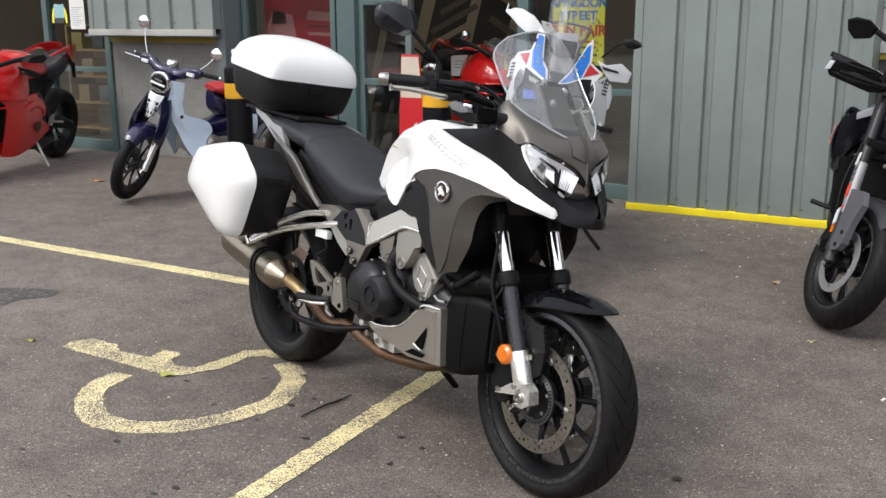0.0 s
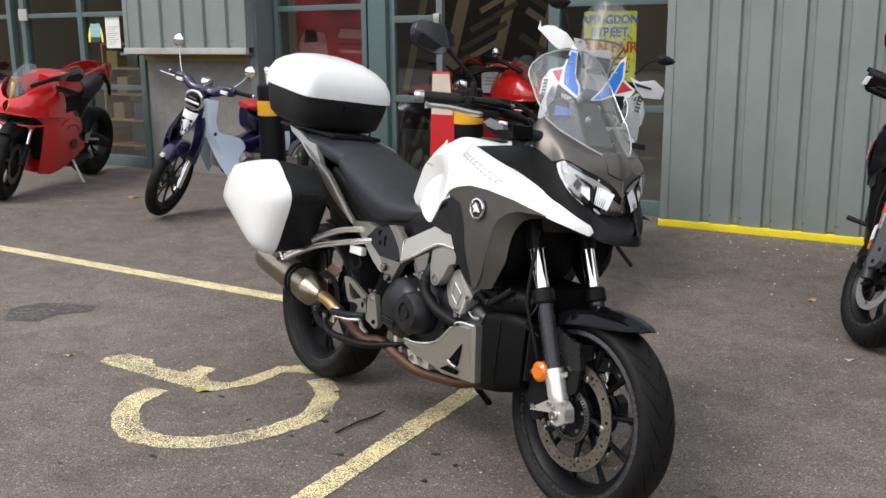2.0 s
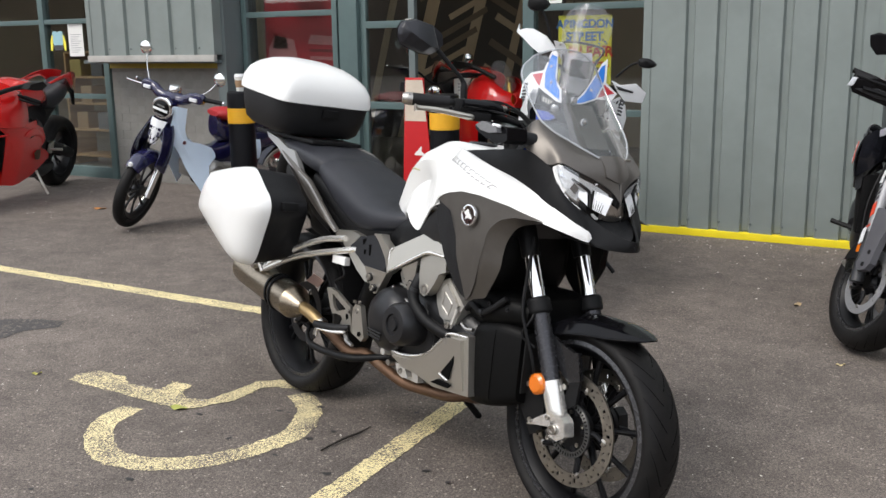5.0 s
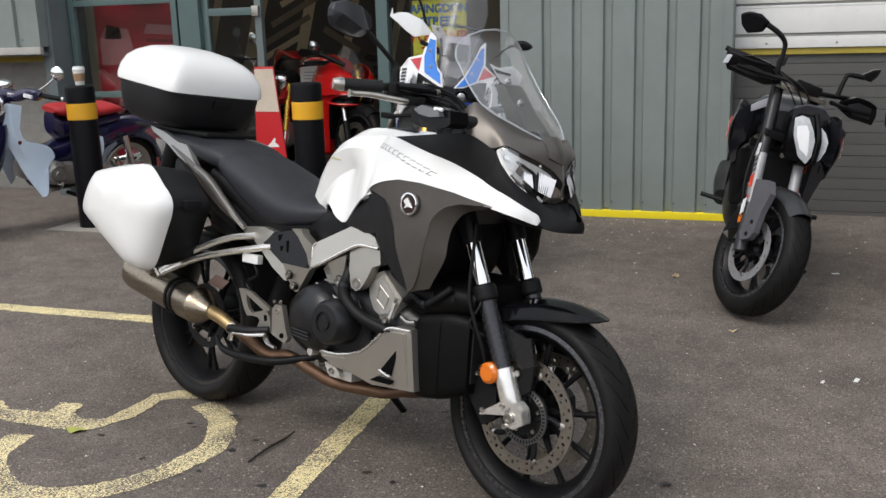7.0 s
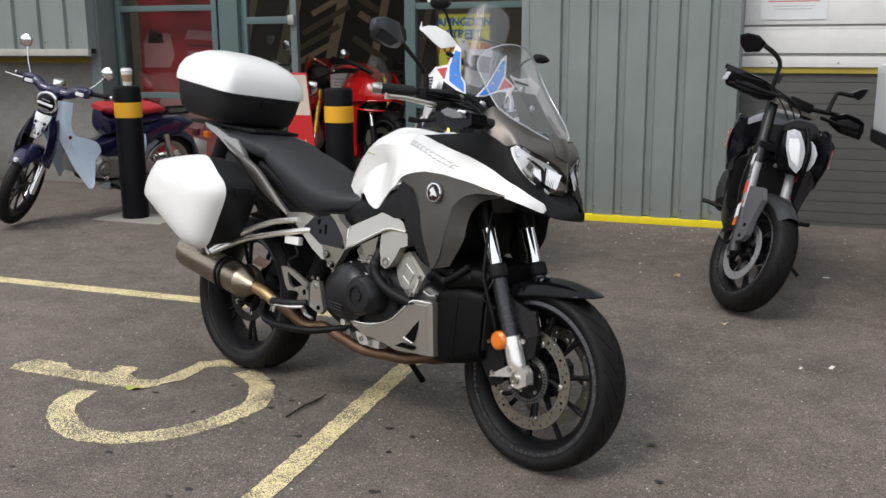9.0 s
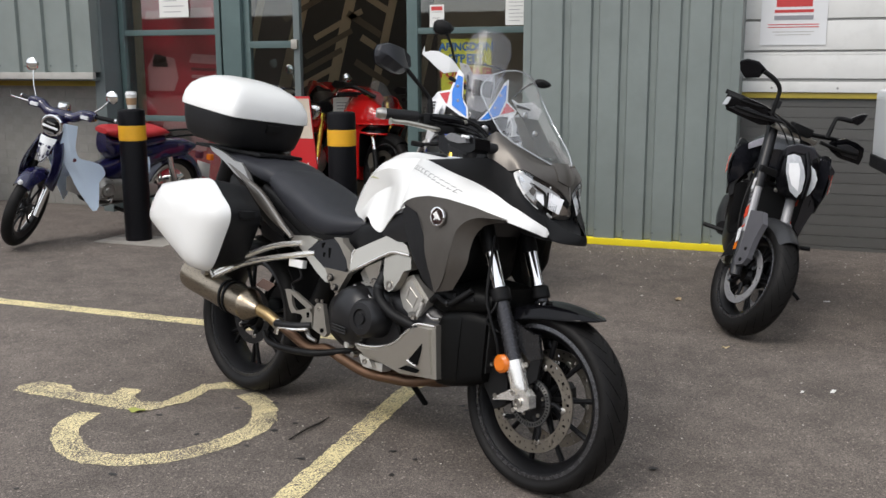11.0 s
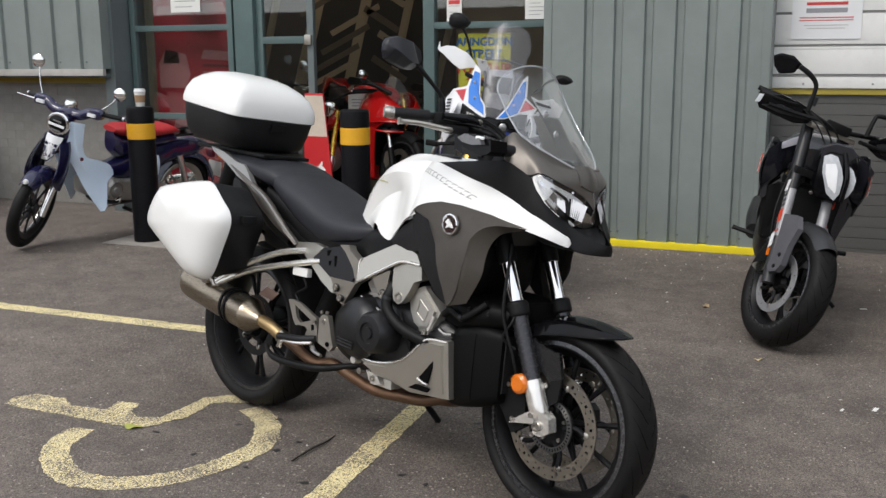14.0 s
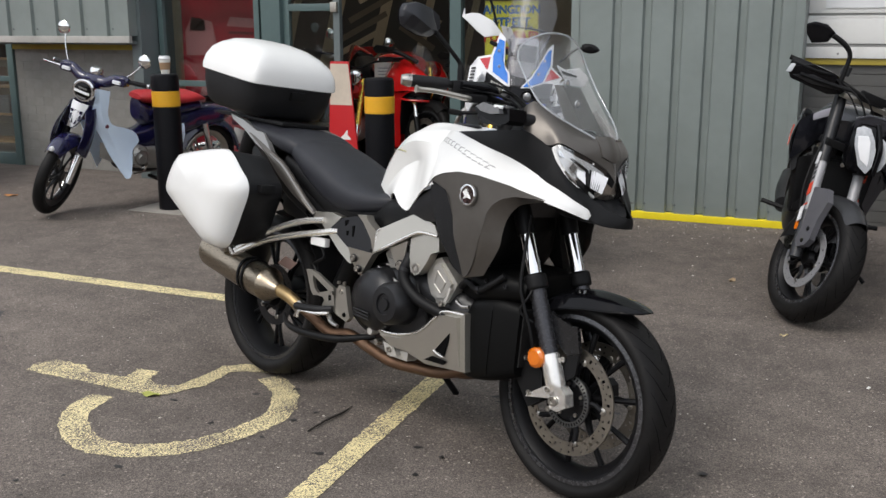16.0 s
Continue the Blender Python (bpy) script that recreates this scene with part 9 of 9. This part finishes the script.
    part("tail", hull([(-0.40, 0.88, 0.94, 0.06), (-0.1, 0.78, 0.92, 0.10), (0.3, 0.64, 0.84, 0.12), (0.55, 0.55, 0.80, 0.12)], 12), MATT_BLACK, ob)
    part("engine", hull([(0.50, 0.36, 0.64, 0.13), (0.75, 0.28, 0.76, 0.19), (1.0, 0.30, 0.78, 0.19), (1.15, 0.42, 0.80, 0.15)], 12, 3), DARK_ALLOY, ob)
    part("swingarm", tube([(0.55, 0.12, 0.44), (0.25, 0.13, 0.37), (0, 0.13, 0.325)], 0.045, 10), MATT_BLACK, ob)
    part("silencer", hull([(-0.25, 0.55, 0.68, 0.06), (0.05, 0.49, 0.62, 0.065), (0.25, 0.46, 0.56, 0.05)], 10, 2.2, y=-0.20), STEEL, ob)
    part("side_stand", tube([(0.60, 0.14, 0.34), (0.63, 0.24, 0.18), (0.66, 0.36, 0.075)], 0.012, 8), MATT_BLACK, ob)
    return ob


naked_motorcycle()
small_motorcycle()
h = radians(-63)
race_motorcycle(pose(-7.62 - 1.616 * math.cos(h), 5.02 - 1.616 * math.sin(h), 0.004, -9, 0, -63), "race_motorcycle", "gloss red faired sports motorcycle on its side stand")
adventure_motorcycle()
# a red machine inside the showroom, beyond the open doorway
race_motorcycle(pose(-5.30, 9.0, 0.016, -6, 0, -38), "showroom_motorcycle", "gloss red sports motorcycle inside showroom with price card", 10)


# ---- forecourt things ----
def bollard(x, y, label):
    ob = thing("bollard", pose(x, y, 0), label, "bollard", "forecourt bollards")
    part("post", lathe([(0.100, 0.0), (0.100, 0.985), (0.096, 1.003), (0.085, 1.012), (0.0, 1.014)], 36, axis="z"), surface("black_bollard_paint", (0.0045, 0.0045, 0.006), 0.38, grain=60, vary=0.2, dirt=0.015, spec=0.16) if "black_bollard_paint" not in bpy.data.materials else bpy.data.materials["black_bollard_paint"], ob)
    part("band", lathe([(0.1005, 0.775), (0.1025, 0.777), (0.1025, 0.887), (0.1005, 0.889)], 36, axis="z"), surface("amber_band", (0.78, 0.40, 0.02), 0.4, grain=60) if "amber_band" not in bpy.data.materials else bpy.data.materials["amber_band"], ob, "amber reflective band")
    return ob


bollard(-5.085, 5.70, "black bollard with amber band and paper cup on top")
bollard(-3.345, 5.78, "black bollard with amber band before shop entrance")
solid("bollard_footing", -5.35, -4.72, 5.50, 5.86, 0.0, 0.006, surface("pale_concrete", (0.30, 0.28, 0.25), 0.9, grain=50, vary=0.2, bump=0.4), None, "pale concrete footing patch round bollard", "footing", "structure", 0.002)
cup = thing("paper_cup", pose(-5.06, 5.68, 1.0145), "white paper coffee cup with brown sleeve and lid", "cup")
part("cup_body", lathe([(0.0, 0.0), (0.029, 0.0), (0.030, 0.003), (0.041, 0.105), (0.0, 0.105)], 28, axis="z"), PAPER, cup)
part("sleeve", lathe([(0.0335, 0.03), (0.0350, 0.03), (0.0405, 0.082), (0.0390, 0.082)], 28, axis="z"), surface("brown_card", (0.33, 0.21, 0.12), 0.8), cup, "brown card sleeve")
part("lid", lathe([(0.0435, 0.104), (0.0445, 0.108), (0.043, 0.114), (0.039, 0.118), (0.037, 0.130), (0.0, 0.130)], 28, axis="z"), WHITE_PLASTIC, cup, "white plastic lid")

tagged(part("twig", tube([(-1.945, 2.515, 0.006), (-1.93, 2.62, 0.010), (-1.915, 2.70, 0.008), (-1.912, 2.765, 0.007)], [0.003, 0.0045, 0.004, 0.002], 6), surface("dark_twig", (0.02, 0.017, 0.013), 0.8)), "thin dark twig lying on tarmac", "twig")


def leaf(x, y, turn, size, color, label):
    bm = bmesh.new()
    n = 9
    a = [bm.verts.new((size * (i / (n - 1) - 0.5), size * 0.28 * math.sin(math.pi * i / (n - 1)) ** 0.8, 0.006 + 0.004 * math.sin(i))) for i in range(n)]
    b = [bm.verts.new((size * (i / (n - 1) - 0.5), -size * 0.28 * math.sin(math.pi * i / (n - 1)) ** 0.8, 0.006 + 0.005 * math.cos(i))) for i in range(n)]
    c = [bm.verts.new((size * (i / (n - 1) - 0.5), 0, 0.004)) for i in range(n)]
    for i in range(n - 1):
        for u in (a, b):
            bm.faces.new((u[i], u[i + 1], c[i + 1], c[i]))
    bmesh.ops.remove_doubles(bm, verts=bm.verts, dist=1e-5)
    ob = part("fallen_leaf", bm, surface("leaf_tone", color, 0.7, grain=120, vary=0.2))
    ob.matrix_basis = pose(x, y, 0.001, 0, 0, turn)
    return tagged(ob, label, "leaf", "leaves on the forecourt")


leaf(-6.695, 5.647, 20, 0.12, (0.55, 0.23, 0.06), "orange fallen leaf on tarmac")
leaf(-3.489, 2.577, 50, 0.04, (0.42, 0.40, 0.10), "yellow-green fallen leaf on tarmac")
leaf(-2.665, 2.575, 10, 0.075, (0.40, 0.42, 0.10), "green-yellow fallen leaf on painted symbol")
leaf(-0.895, 5.16, 80, 0.07, (0.38, 0.28, 0.16), "dry brown fallen leaf on tarmac")
leaf(-0.555, 4.258, 30, 0.04, (0.55, 0.45, 0.25), "pale dry fallen leaf on tarmac")
# pale chips and crumbs scattered on the tarmac
rng = random.Random(5)
bm = bmesh.new()
for k in range(900):
    if k < 70:
        x, y = rng.uniform(-2.4, 0.6), 6.68 - abs(rng.gauss(0, 0.35))
    elif k < 90:
        x, y = rng.uniform(-0.7, 1.2), 7.0 - abs(rng.gauss(0, 0.7))
    else:
        x, y = rng.uniform(-9, 1.5), rng.uniform(1.0, 6.6)
    s = rng.uniform(0.003, 0.008) * (1.2 if y > 5 else 0.8)
    t = rng.uniform(0, 6.28)
    q = [bm.verts.new((x + s * math.cos(t + i * 1.57) * rng.uniform(0.5, 1.2), y + s * math.sin(t + i * 1.57) * rng.uniform(0.5, 1.2), 0.0)) for i in range(4)]
    p = bm.verts.new((x, y, s * 0.5))
    for i in range(4):
        bm.faces.new((q[i], q[(i + 1) % 4], p))
tagged(part("stone_chips", bm, surface("pale_chips", (0.55, 0.52, 0.46), 0.8), smooth=False), "pale stone chips and crumbs scattered on tarmac", "litter", kind="stuff")
for x, y, s in ((-0.085, 3.765, 0.019), (-0.205, 3.715, 0.012), (-0.09, 5.4, 0.018)):
    chip = tagged(part("paper_scrap", moved(block(-s, s, -s * 0.4, s * 0.4, 0, 0.004, 0.001), pose(x, y, 0.001, 0, 0, rng.uniform(0, 90))), PAPER), "small white paper scrap on tarmac", "litter", "paper scraps")
bm = bmesh.new()
for k in range(60):
    x, y = rng.uniform(-2.6, -0.6), rng.uniform(1.6, 3.2)
    s = rng.uniform(0.006, 0.02)
    t = rng.uniform(0, 6.28)
    vs = [bm.verts.new((x + s * rng.uniform(0.4, 1.3) * math.cos(t + i * 1.05), y + s * rng.uniform(0.3, 0.9) * math.sin(t + i * 1.05), 0.0016)) for i in range(6)]
    bm.faces.new(vs)
tagged(part("oil_spots", bm, surface("oil_stain", (0.025, 0.023, 0.022), 0.6), smooth=False), "small dark oil spots on tarmac", "stain", kind="stuff")
marking("oil_stain", [(-4.25, 2.76), (-4.42, 2.92), (-4.36, 3.06), (-4.2, 3.14), (-4.05, 3.17), (-4.0, 3.08), (-4.10, 2.96), (-4.08, 2.84)], DAMP_STAIN, "dark damp stain on tarmac", z=0.002)

# ---- posters, notices, signs ----


def text(parent, words, size, m, mat, name="lettering"):
    cu = bpy.data.curves.new(name, "FONT")
    cu.body, cu.size, cu.align_x, cu.extrude, cu.offset = words, size, "CENTER", 0.0008, 0.0035
    ob = new(name, cu)
    cu.materials.append(mat)
    ob.parent = parent
    ob.matrix_basis = m
    return ob


def flat(name, x0, x1, z0, z1, y, mat, label, category):
    ob = thing(name, pose(x0, y, z0), label, category)
    part("sheet", block(0, x1 - x0, 0, 0.002, 0, z1 - z0, 0), mat, ob, smooth=False)
    return ob


POSTER_YELLOW = surface("poster_yellow", (0.86, 0.76, 0.08), 0.5, grain=12, vary=0.06)
poster = flat("fair_poster", -3.09, -2.66, 0.92, 1.54, WALL_Y + 0.018, POSTER_YELLOW, "bright yellow fun fair poster with blue and red letters", "poster")
INK_BLUE = surface("poster_blue", (0.04, 0.16, 0.42), 0.5)
INK_BRICK = surface("poster_red", (0.62, 0.06, 0.03), 0.5)
for words, z, size, mat in (("ABINGDON", 0.528, 0.086, INK_BLUE), ("STREET", 0.432, 0.092, INK_BLUE), ("FUN FAIR", 0.315, 0.108, INK_BRICK)):
    text(poster, words, size, Matrix.Translation((0.215, -0.0015, z)) @ pose(0, 0, 0, 90, 0, 0), mat)
for k in range(26):
    part("confetti", lathe([(0.0, -0.0012), (0.008, -0.0012), (0.008, 0)], 8, (0.02 + 0.39 * rng.random(), 0, 0.02 + 0.58 * rng.random())), rng.choice([INK_BRICK, INK_BLUE, INK]), poster)
for k, (z, w) in enumerate(((0.26, 0.3), (0.215, 0.24), (0.16, 0.32), (0.10, 0.28), (0.05, 0.2))):
    part("text_bar", block(0.215 - w / 2, 0.215 + w / 2, -0.0012, 0, z, z + 0.016, 0), INK if k else INK_BRICK, poster)


def notice(name, x0, x1, z0, z1, y, label, rows, mats, header=None):
    ob = flat(name, x0, x1, z0, z1, y, PAPER, label, "notice")
    w, hgt = x1 - x0, z1 - z0
    if header:
        part("header_bar", block(w * 0.12, w * 0.88, -0.0012, 0, hgt * 0.74, hgt * 0.92, 0), header, ob)
    for k in range(rows):
        z = hgt * (0.66 - 0.54 * k / max(1, rows - 1))
        part("text_bar", block(w * 0.15, w * (0.85 - 0.12 * (k % 3)), -0.0012, 0, z, z + hgt * 0.016, 0), mats[k % len(mats)], ob)
    return ob


notice("window_notice", -8.66, -8.435, 1.268, 1.60, WALL_Y - 0.002, "white printed notice sheet on window glass", 9, [INK_GREY])
STICKER_BLUE = surface("pale_blue_print", (0.30, 0.50, 0.56), 0.5)
sticker = thing("jacket_sticker", pose(-8.94, WALL_Y - 0.002, 1.33), "pale blue and yellow jacket-shaped sticker on window glass", "sticker")
part("jacket_body", slab([(0.035, 0.055), (0.030, 0.195), (0.075, 0.200), (0.110, 0.188), (0.145, 0.200), (0.190, 0.195), (0.185, 0.055)], 0.0, 0.002, 0), STICKER_BLUE, sticker, smooth=False)
part("jacket_hem", slab([(0.040, 0.0), (0.035, 0.055), (0.185, 0.055), (0.180, 0.0)], 0.0, 0.002, 0), INK, sticker, smooth=False)
for k in (0, 1):
    part("jacket_sleeve", slab([((0.22 - x if k else x), z) for x, z in ((-0.012, 0.0), (-0.012, 0.075), (0.010, 0.150), (0.030, 0.165), (0.032, 0.090), (0.016, 0.0))], 0.0, 0.002, 0), POSTER_YELLOW, sticker, smooth=False)
notice("window_notice", -5.80, -5.49, 1.76, 2.12, WALL_Y - 0.002, "white notice sheet with green print on window glass", 5, [INK_GREY])
notice("card_notice", -3.18, -3.055, 1.635, 1.81, WALL_Y - 0.002, "small red-bordered card on window glass", 3, [INK], INK_RED)
notice("window_notice", -2.54, -2.345, 1.64, 1.90, WALL_Y - 0.002, "white printed sheet on window glass", 6, [INK_GREY])
alarm = flat("security_sign", -0.62, -0.178, 1.465, 1.80, WALL_Y - 0.052, WHITE_PLASTIC, "white security company sign with red and grey bars", "sign")
for a0, a1, z0, z1, mat in ((0.10, 0.34, 0.265, 0.325, INK_RED), (0.09, 0.35, 0.225, 0.245, INK_RED), (0.09, 0.35, 0.175, 0.205, INK_GREY), (0.05, 0.39, 0.140, 0.146, INK_RED), (0.05, 0.39, 0.122, 0.128, INK_RED), (0.08, 0.36, 0.09, 0.094, TRIM_PALE), (0.10, 0.34, 0.07, 0.074, TRIM_PALE)):
    part("sign_bar", block(a0, a1, -0.0015, 0, z0, z1, 0), mat, alarm)

# ---- showroom contents ----
board = thing("pavement_sign", pose(-4.30, 6.98, 0.012), "red standing sign with white top beside entrance", "sign")
part("panel", moved(slab([(-0.16, 0.0), (0.155, 0.0), (0.015, 1.06), (-0.16, 1.06)], -0.008, 0.008, 0.003), pose(0, 0, 0, -4, 0, 0)), SIGN_RED, board)
part("card", moved(slab([(-0.155, 0.70), (0.058, 0.70), (0.012, 1.04), (-0.155, 1.04)], -0.011, -0.008, 0.001), pose(0, 0, 0, -4, 0, 0)), surface("cream_card", (0.55, 0.47, 0.38), 0.6), board)
part("wing_mark", moved(slab([(-0.055, 0.425), (-0.020, 0.455), (0.012, 0.495), (0.018, 0.470), (0.010, 0.455), (0.030, 0.440), (0.046, 0.425), (0.048, 0.415), (-0.045, 0.413)], -0.011, -0.008, 0), pose(0, 0, 0, -4, 0, 0)), PAPER, board)
part("rear_leg", tube([(0, 0.085, 0.85), (0, 0.24, 0.008)], 0.012, 8), MATT_BLACK, board)
card = flat("price_card", -4.70, -4.48, 0.82, 1.02, 8.30, PAPER, "white price card on a stand before red motorcycle", "card")
part("stand", block(0.10, 0.12, 0.003, 0.012, -0.80, 0.02, 0.001), MATT_BLACK, card)
for k in range(3):
    part("text_bar", block(0.04, 0.18, -0.0012, 0, 0.14 - 0.03 * k, 0.148 - 0.03 * k, 0), INK_GREY, card)
red = solid("red_display_panel", -6.14, -5.235, 7.26, 7.30, 0.012, 2.6, RED_PANEL, None, "red display panel with pale vehicle print behind window", "display panel")
PALE_PRINT = surface("pale_pink_print", (0.52, 0.20, 0.21), 0.5, grain=14, vary=0.2)
DEEP_PRINT = surface("deep_red_print", (0.16, 0.012, 0.018), 0.5, grain=14, vary=0.2)
for x0, z0, outline, mat in ((-6.10, 1.10, [(0, 0), (0.28, 0), (0.34, 0.12), (0.30, 0.30), (0.08, 0.34), (0.0, 0.22)], PALE_PRINT), (-6.05, 1.32, [(0, 0), (0.18, 0), (0.16, 0.10), (0.03, 0.12)], DEEP_PRINT), (-5.62, 1.22, [(0, 0), (0.30, -0.01), (0.30, 0.02), (0, 0.03)], PALE_PRINT), (-5.62, 1.29, [(0, 0), (0.30, -0.01), (0.30, 0.015), (0, 0.025)], DEEP_PRINT), (-5.64, 1.36, [(0, 0), (0.34, -0.02), (0.33, 0.06), (0.04, 0.08)], PALE_PRINT), (-6.05, 0.55, [(0, 0), (0.55, 0), (0.62, 0.16), (0.40, 0.30), (0.10, 0.26)], PALE_PRINT), (-5.95, 0.62, [(0, 0), (0.30, 0), (0.28, 0.14), (0.06, 0.13)], DEEP_PRINT), (-6.1, 1.75, [(0, 0), (0.75, 0.02), (0.72, 0.10), (0.02, 0.08)], PALE_PRINT)):
    part("print", slab([(x0 + x, z0 + z) for x, z in outline], 7.256, 7.2595, 0), mat, red, smooth=False)
# the small machine with gold forks
mini = thing("mini_motorcycle", pose(-5.22, 8.95, 0.016, -5, 0, -70), "small black motorcycle with gold forks in showroom", "motorcycle")
Mm = steering(1.05, 0.4, 25, 10)
wheel(mini, "front_wheel", 1.15, 0.25, 0.25, 0.10, 0.155, 5, edge_mat=CHROME, twin=False, tread=False, steer=Mm @ Matrix.Translation((1.15, 0, 0.25)))
wheel(mini, "rear_wheel", 0, 0.25, 0.25, 0.10, 0.155, 5, edge_mat=CHROME, twin=False, tread=False)
fork(mini, Mm, 1.14, 0.26, 25, 0.09, [("fork_leg", -0.02, 0.22, 0.02, CHROME), ("fork_upper", 0.20, 0.66, 0.027, GOLD)])
part("fuel_tank", hull([(0.45, 0.66, 0.74, 0.08), (0.60, 0.62, 0.84, 0.13), (0.85, 0.66, 0.84, 0.12), (0.95, 0.72, 0.80, 0.07)], 12), RED_PAINT, mini)
part("seat", hull([(-0.15, 0.70, 0.76, 0.08), (0.15, 0.66, 0.76, 0.11), (0.48, 0.66, 0.74, 0.09)], 10), SEAT_VINYL, mini)
part("engine", hull([(0.35, 0.26, 0.42, 0.10), (0.6, 0.22, 0.50, 0.13), (0.85, 0.28, 0.46, 0.10)], 10), ALLOY, mini)
part("frame_tube", tube([(0.96, 0, 0.80), (0.80, 0, 0.50), (0.50, 0, 0.35), (0.2, 0, 0.40), (-0.05, 0, 0.66)], 0.022, 10), MATT_BLACK, mini)
part("handlebar", moved(tube([(0.80, -0.35, 1.04), (0.86, -0.2, 1.05), (0.90, 0, 0.96), (0.86, 0.2, 1.05), (0.80, 0.35, 1.04)], 0.011, 10), Mm), MATT_BLACK, mini)
part("headlamp", moved(lathe([(0.0, -0.06), (0.06, -0.04), (0.075, 0.0), (0.06, 0.02), (0.0, 0.03)], 24, (1.02, 0, 0.88), axis="x"), Mm), CHROME, mini)
for s in (-1, 1):
    mirror(mini, Mm, (0.86, s * 0.2, 1.06), (0.84, s * 0.28, 1.24), 0.006, CHROME, "", (0.05, 0.05))
# wall graphic of slanted bars and tread shapes
graphic = thing("wall_graphic", pose(0, 11.985, 0), "large dark slanted tyre-track graphic on beige showroom wall", "wall graphic")
part("backing", block(-8.6, -5.0, 0.0, 0.006, 0.0, 2.99, 0), DARK_WALL, graphic)
for x0, w, lean in ((-7.75, 0.20, 0.85), (-6.95, 0.16, 0.80), (-6.25, 0.12, 0.75), (-5.55, 0.10, 0.7), (-8.35, 0.12, 0.8)):
    part("slanted_bar", slab([(x0, 0.02), (x0 + w, 0.02), (x0 + w + lean, 2.97), (x0 + lean, 2.97)], -0.006, -0.001, 0), SHOW_WALL, graphic)
for k in range(8):
    x, z = -7.35 + 0.16 * (k % 4), 0.95 + 0.26 * k
    part("tread_bar", slab([(x, z), (x + 0.75, z + 0.36), (x + 0.78, z + 0.29), (x + 0.04, z - 0.07)], -0.009, -0.006, 0), BROWN_WALL if k % 3 else SHOW_WALL, graphic)
for k in range(6):
    x, z = -6.35 + 0.1 * (k % 3), 0.7 + 0.33 * k
    part("tread_bar", slab([(x, z + 0.3), (x + 0.5, z), (x + 0.55, z + 0.07), (x + 0.05, z + 0.38)], -0.009, -0.006, 0), BROWN_WALL if k % 2 else SHOW_WALL, graphic)
shelf = thing("display_shelf", pose(-9.06, 7.72, 0.012), "wooden display shelf behind shop window", "shelf")
WOOD = surface("warm_shelf_wood", (0.42, 0.25, 0.12), 0.5, grain=20, vary=0.25, stretch=(1, 1, 8))
for x in (-0.5, 0.5):
    part("side", block(x - 0.015, x + 0.015, 0, 0.35, 0, 1.3, 0.002), WOOD, shelf)
for z in (0.1, 0.4, 0.7, 1.0, 1.28):
    part("shelf_board", block(-0.485, 0.485, 0, 0.35, z, z + 0.025, 0.002), WOOD, shelf)
for k, (x, z) in enumerate(((-0.3, 0.425), (0.05, 0.425), (0.3, 0.725), (-0.2, 0.725), (0.0, 1.025), (-0.35, 1.025))):
    tagged(part("carton", block(-9.06 + x - 0.09, -9.06 + x + 0.09, 7.74, 7.98, z + 0.012, z + 0.20, 0.004), surface("carton_tone", [(0.35, 0.22, 0.12), (0.12, 0.12, 0.13), (0.4, 0.3, 0.1)][k % 3], 0.6)), "small stock carton on display shelf", "carton", "cartons on the shelf")

solid("steel_column", -5.80, -5.72, 7.45, 7.53, 0.012, 2.99, TRIM_PALE, None, "pale slim steel column inside shop window", "column", "structure")
# a machine parked mostly out of sight, of which a pale side case shows
far = copy_thing(bpy.data.objects["naked_motorcycle"], pose(0.66, 4.85, 0.004, -9, 0, 86))
tagged(far, "dark motorcycle with pale side case parked at forecourt edge", "motorcycle")
box = thing("pale_side_case", pose(0.21, 4.62, 0.86, 0, 0, 8), "pale grey side case with black edge on parked motorcycle", "side case")
part("case_lid", soften(block(-0.14, 0.10, -0.20, 0.20, 0.02, 0.36, 0), 0.05, 4), WHITE_PLASTIC, box)
part("case_edge", soften(block(-0.145, 0.11, -0.205, 0.205, -0.02, 0.05, 0), 0.02, 3), SOFT_BLACK, box)
part("case_arm", tube([(0.05, 0.0, 0.05), (0.30, 0.0, -0.02), (0.40, 0.05, -0.1)], 0.015, 8), MATT_BLACK, box)
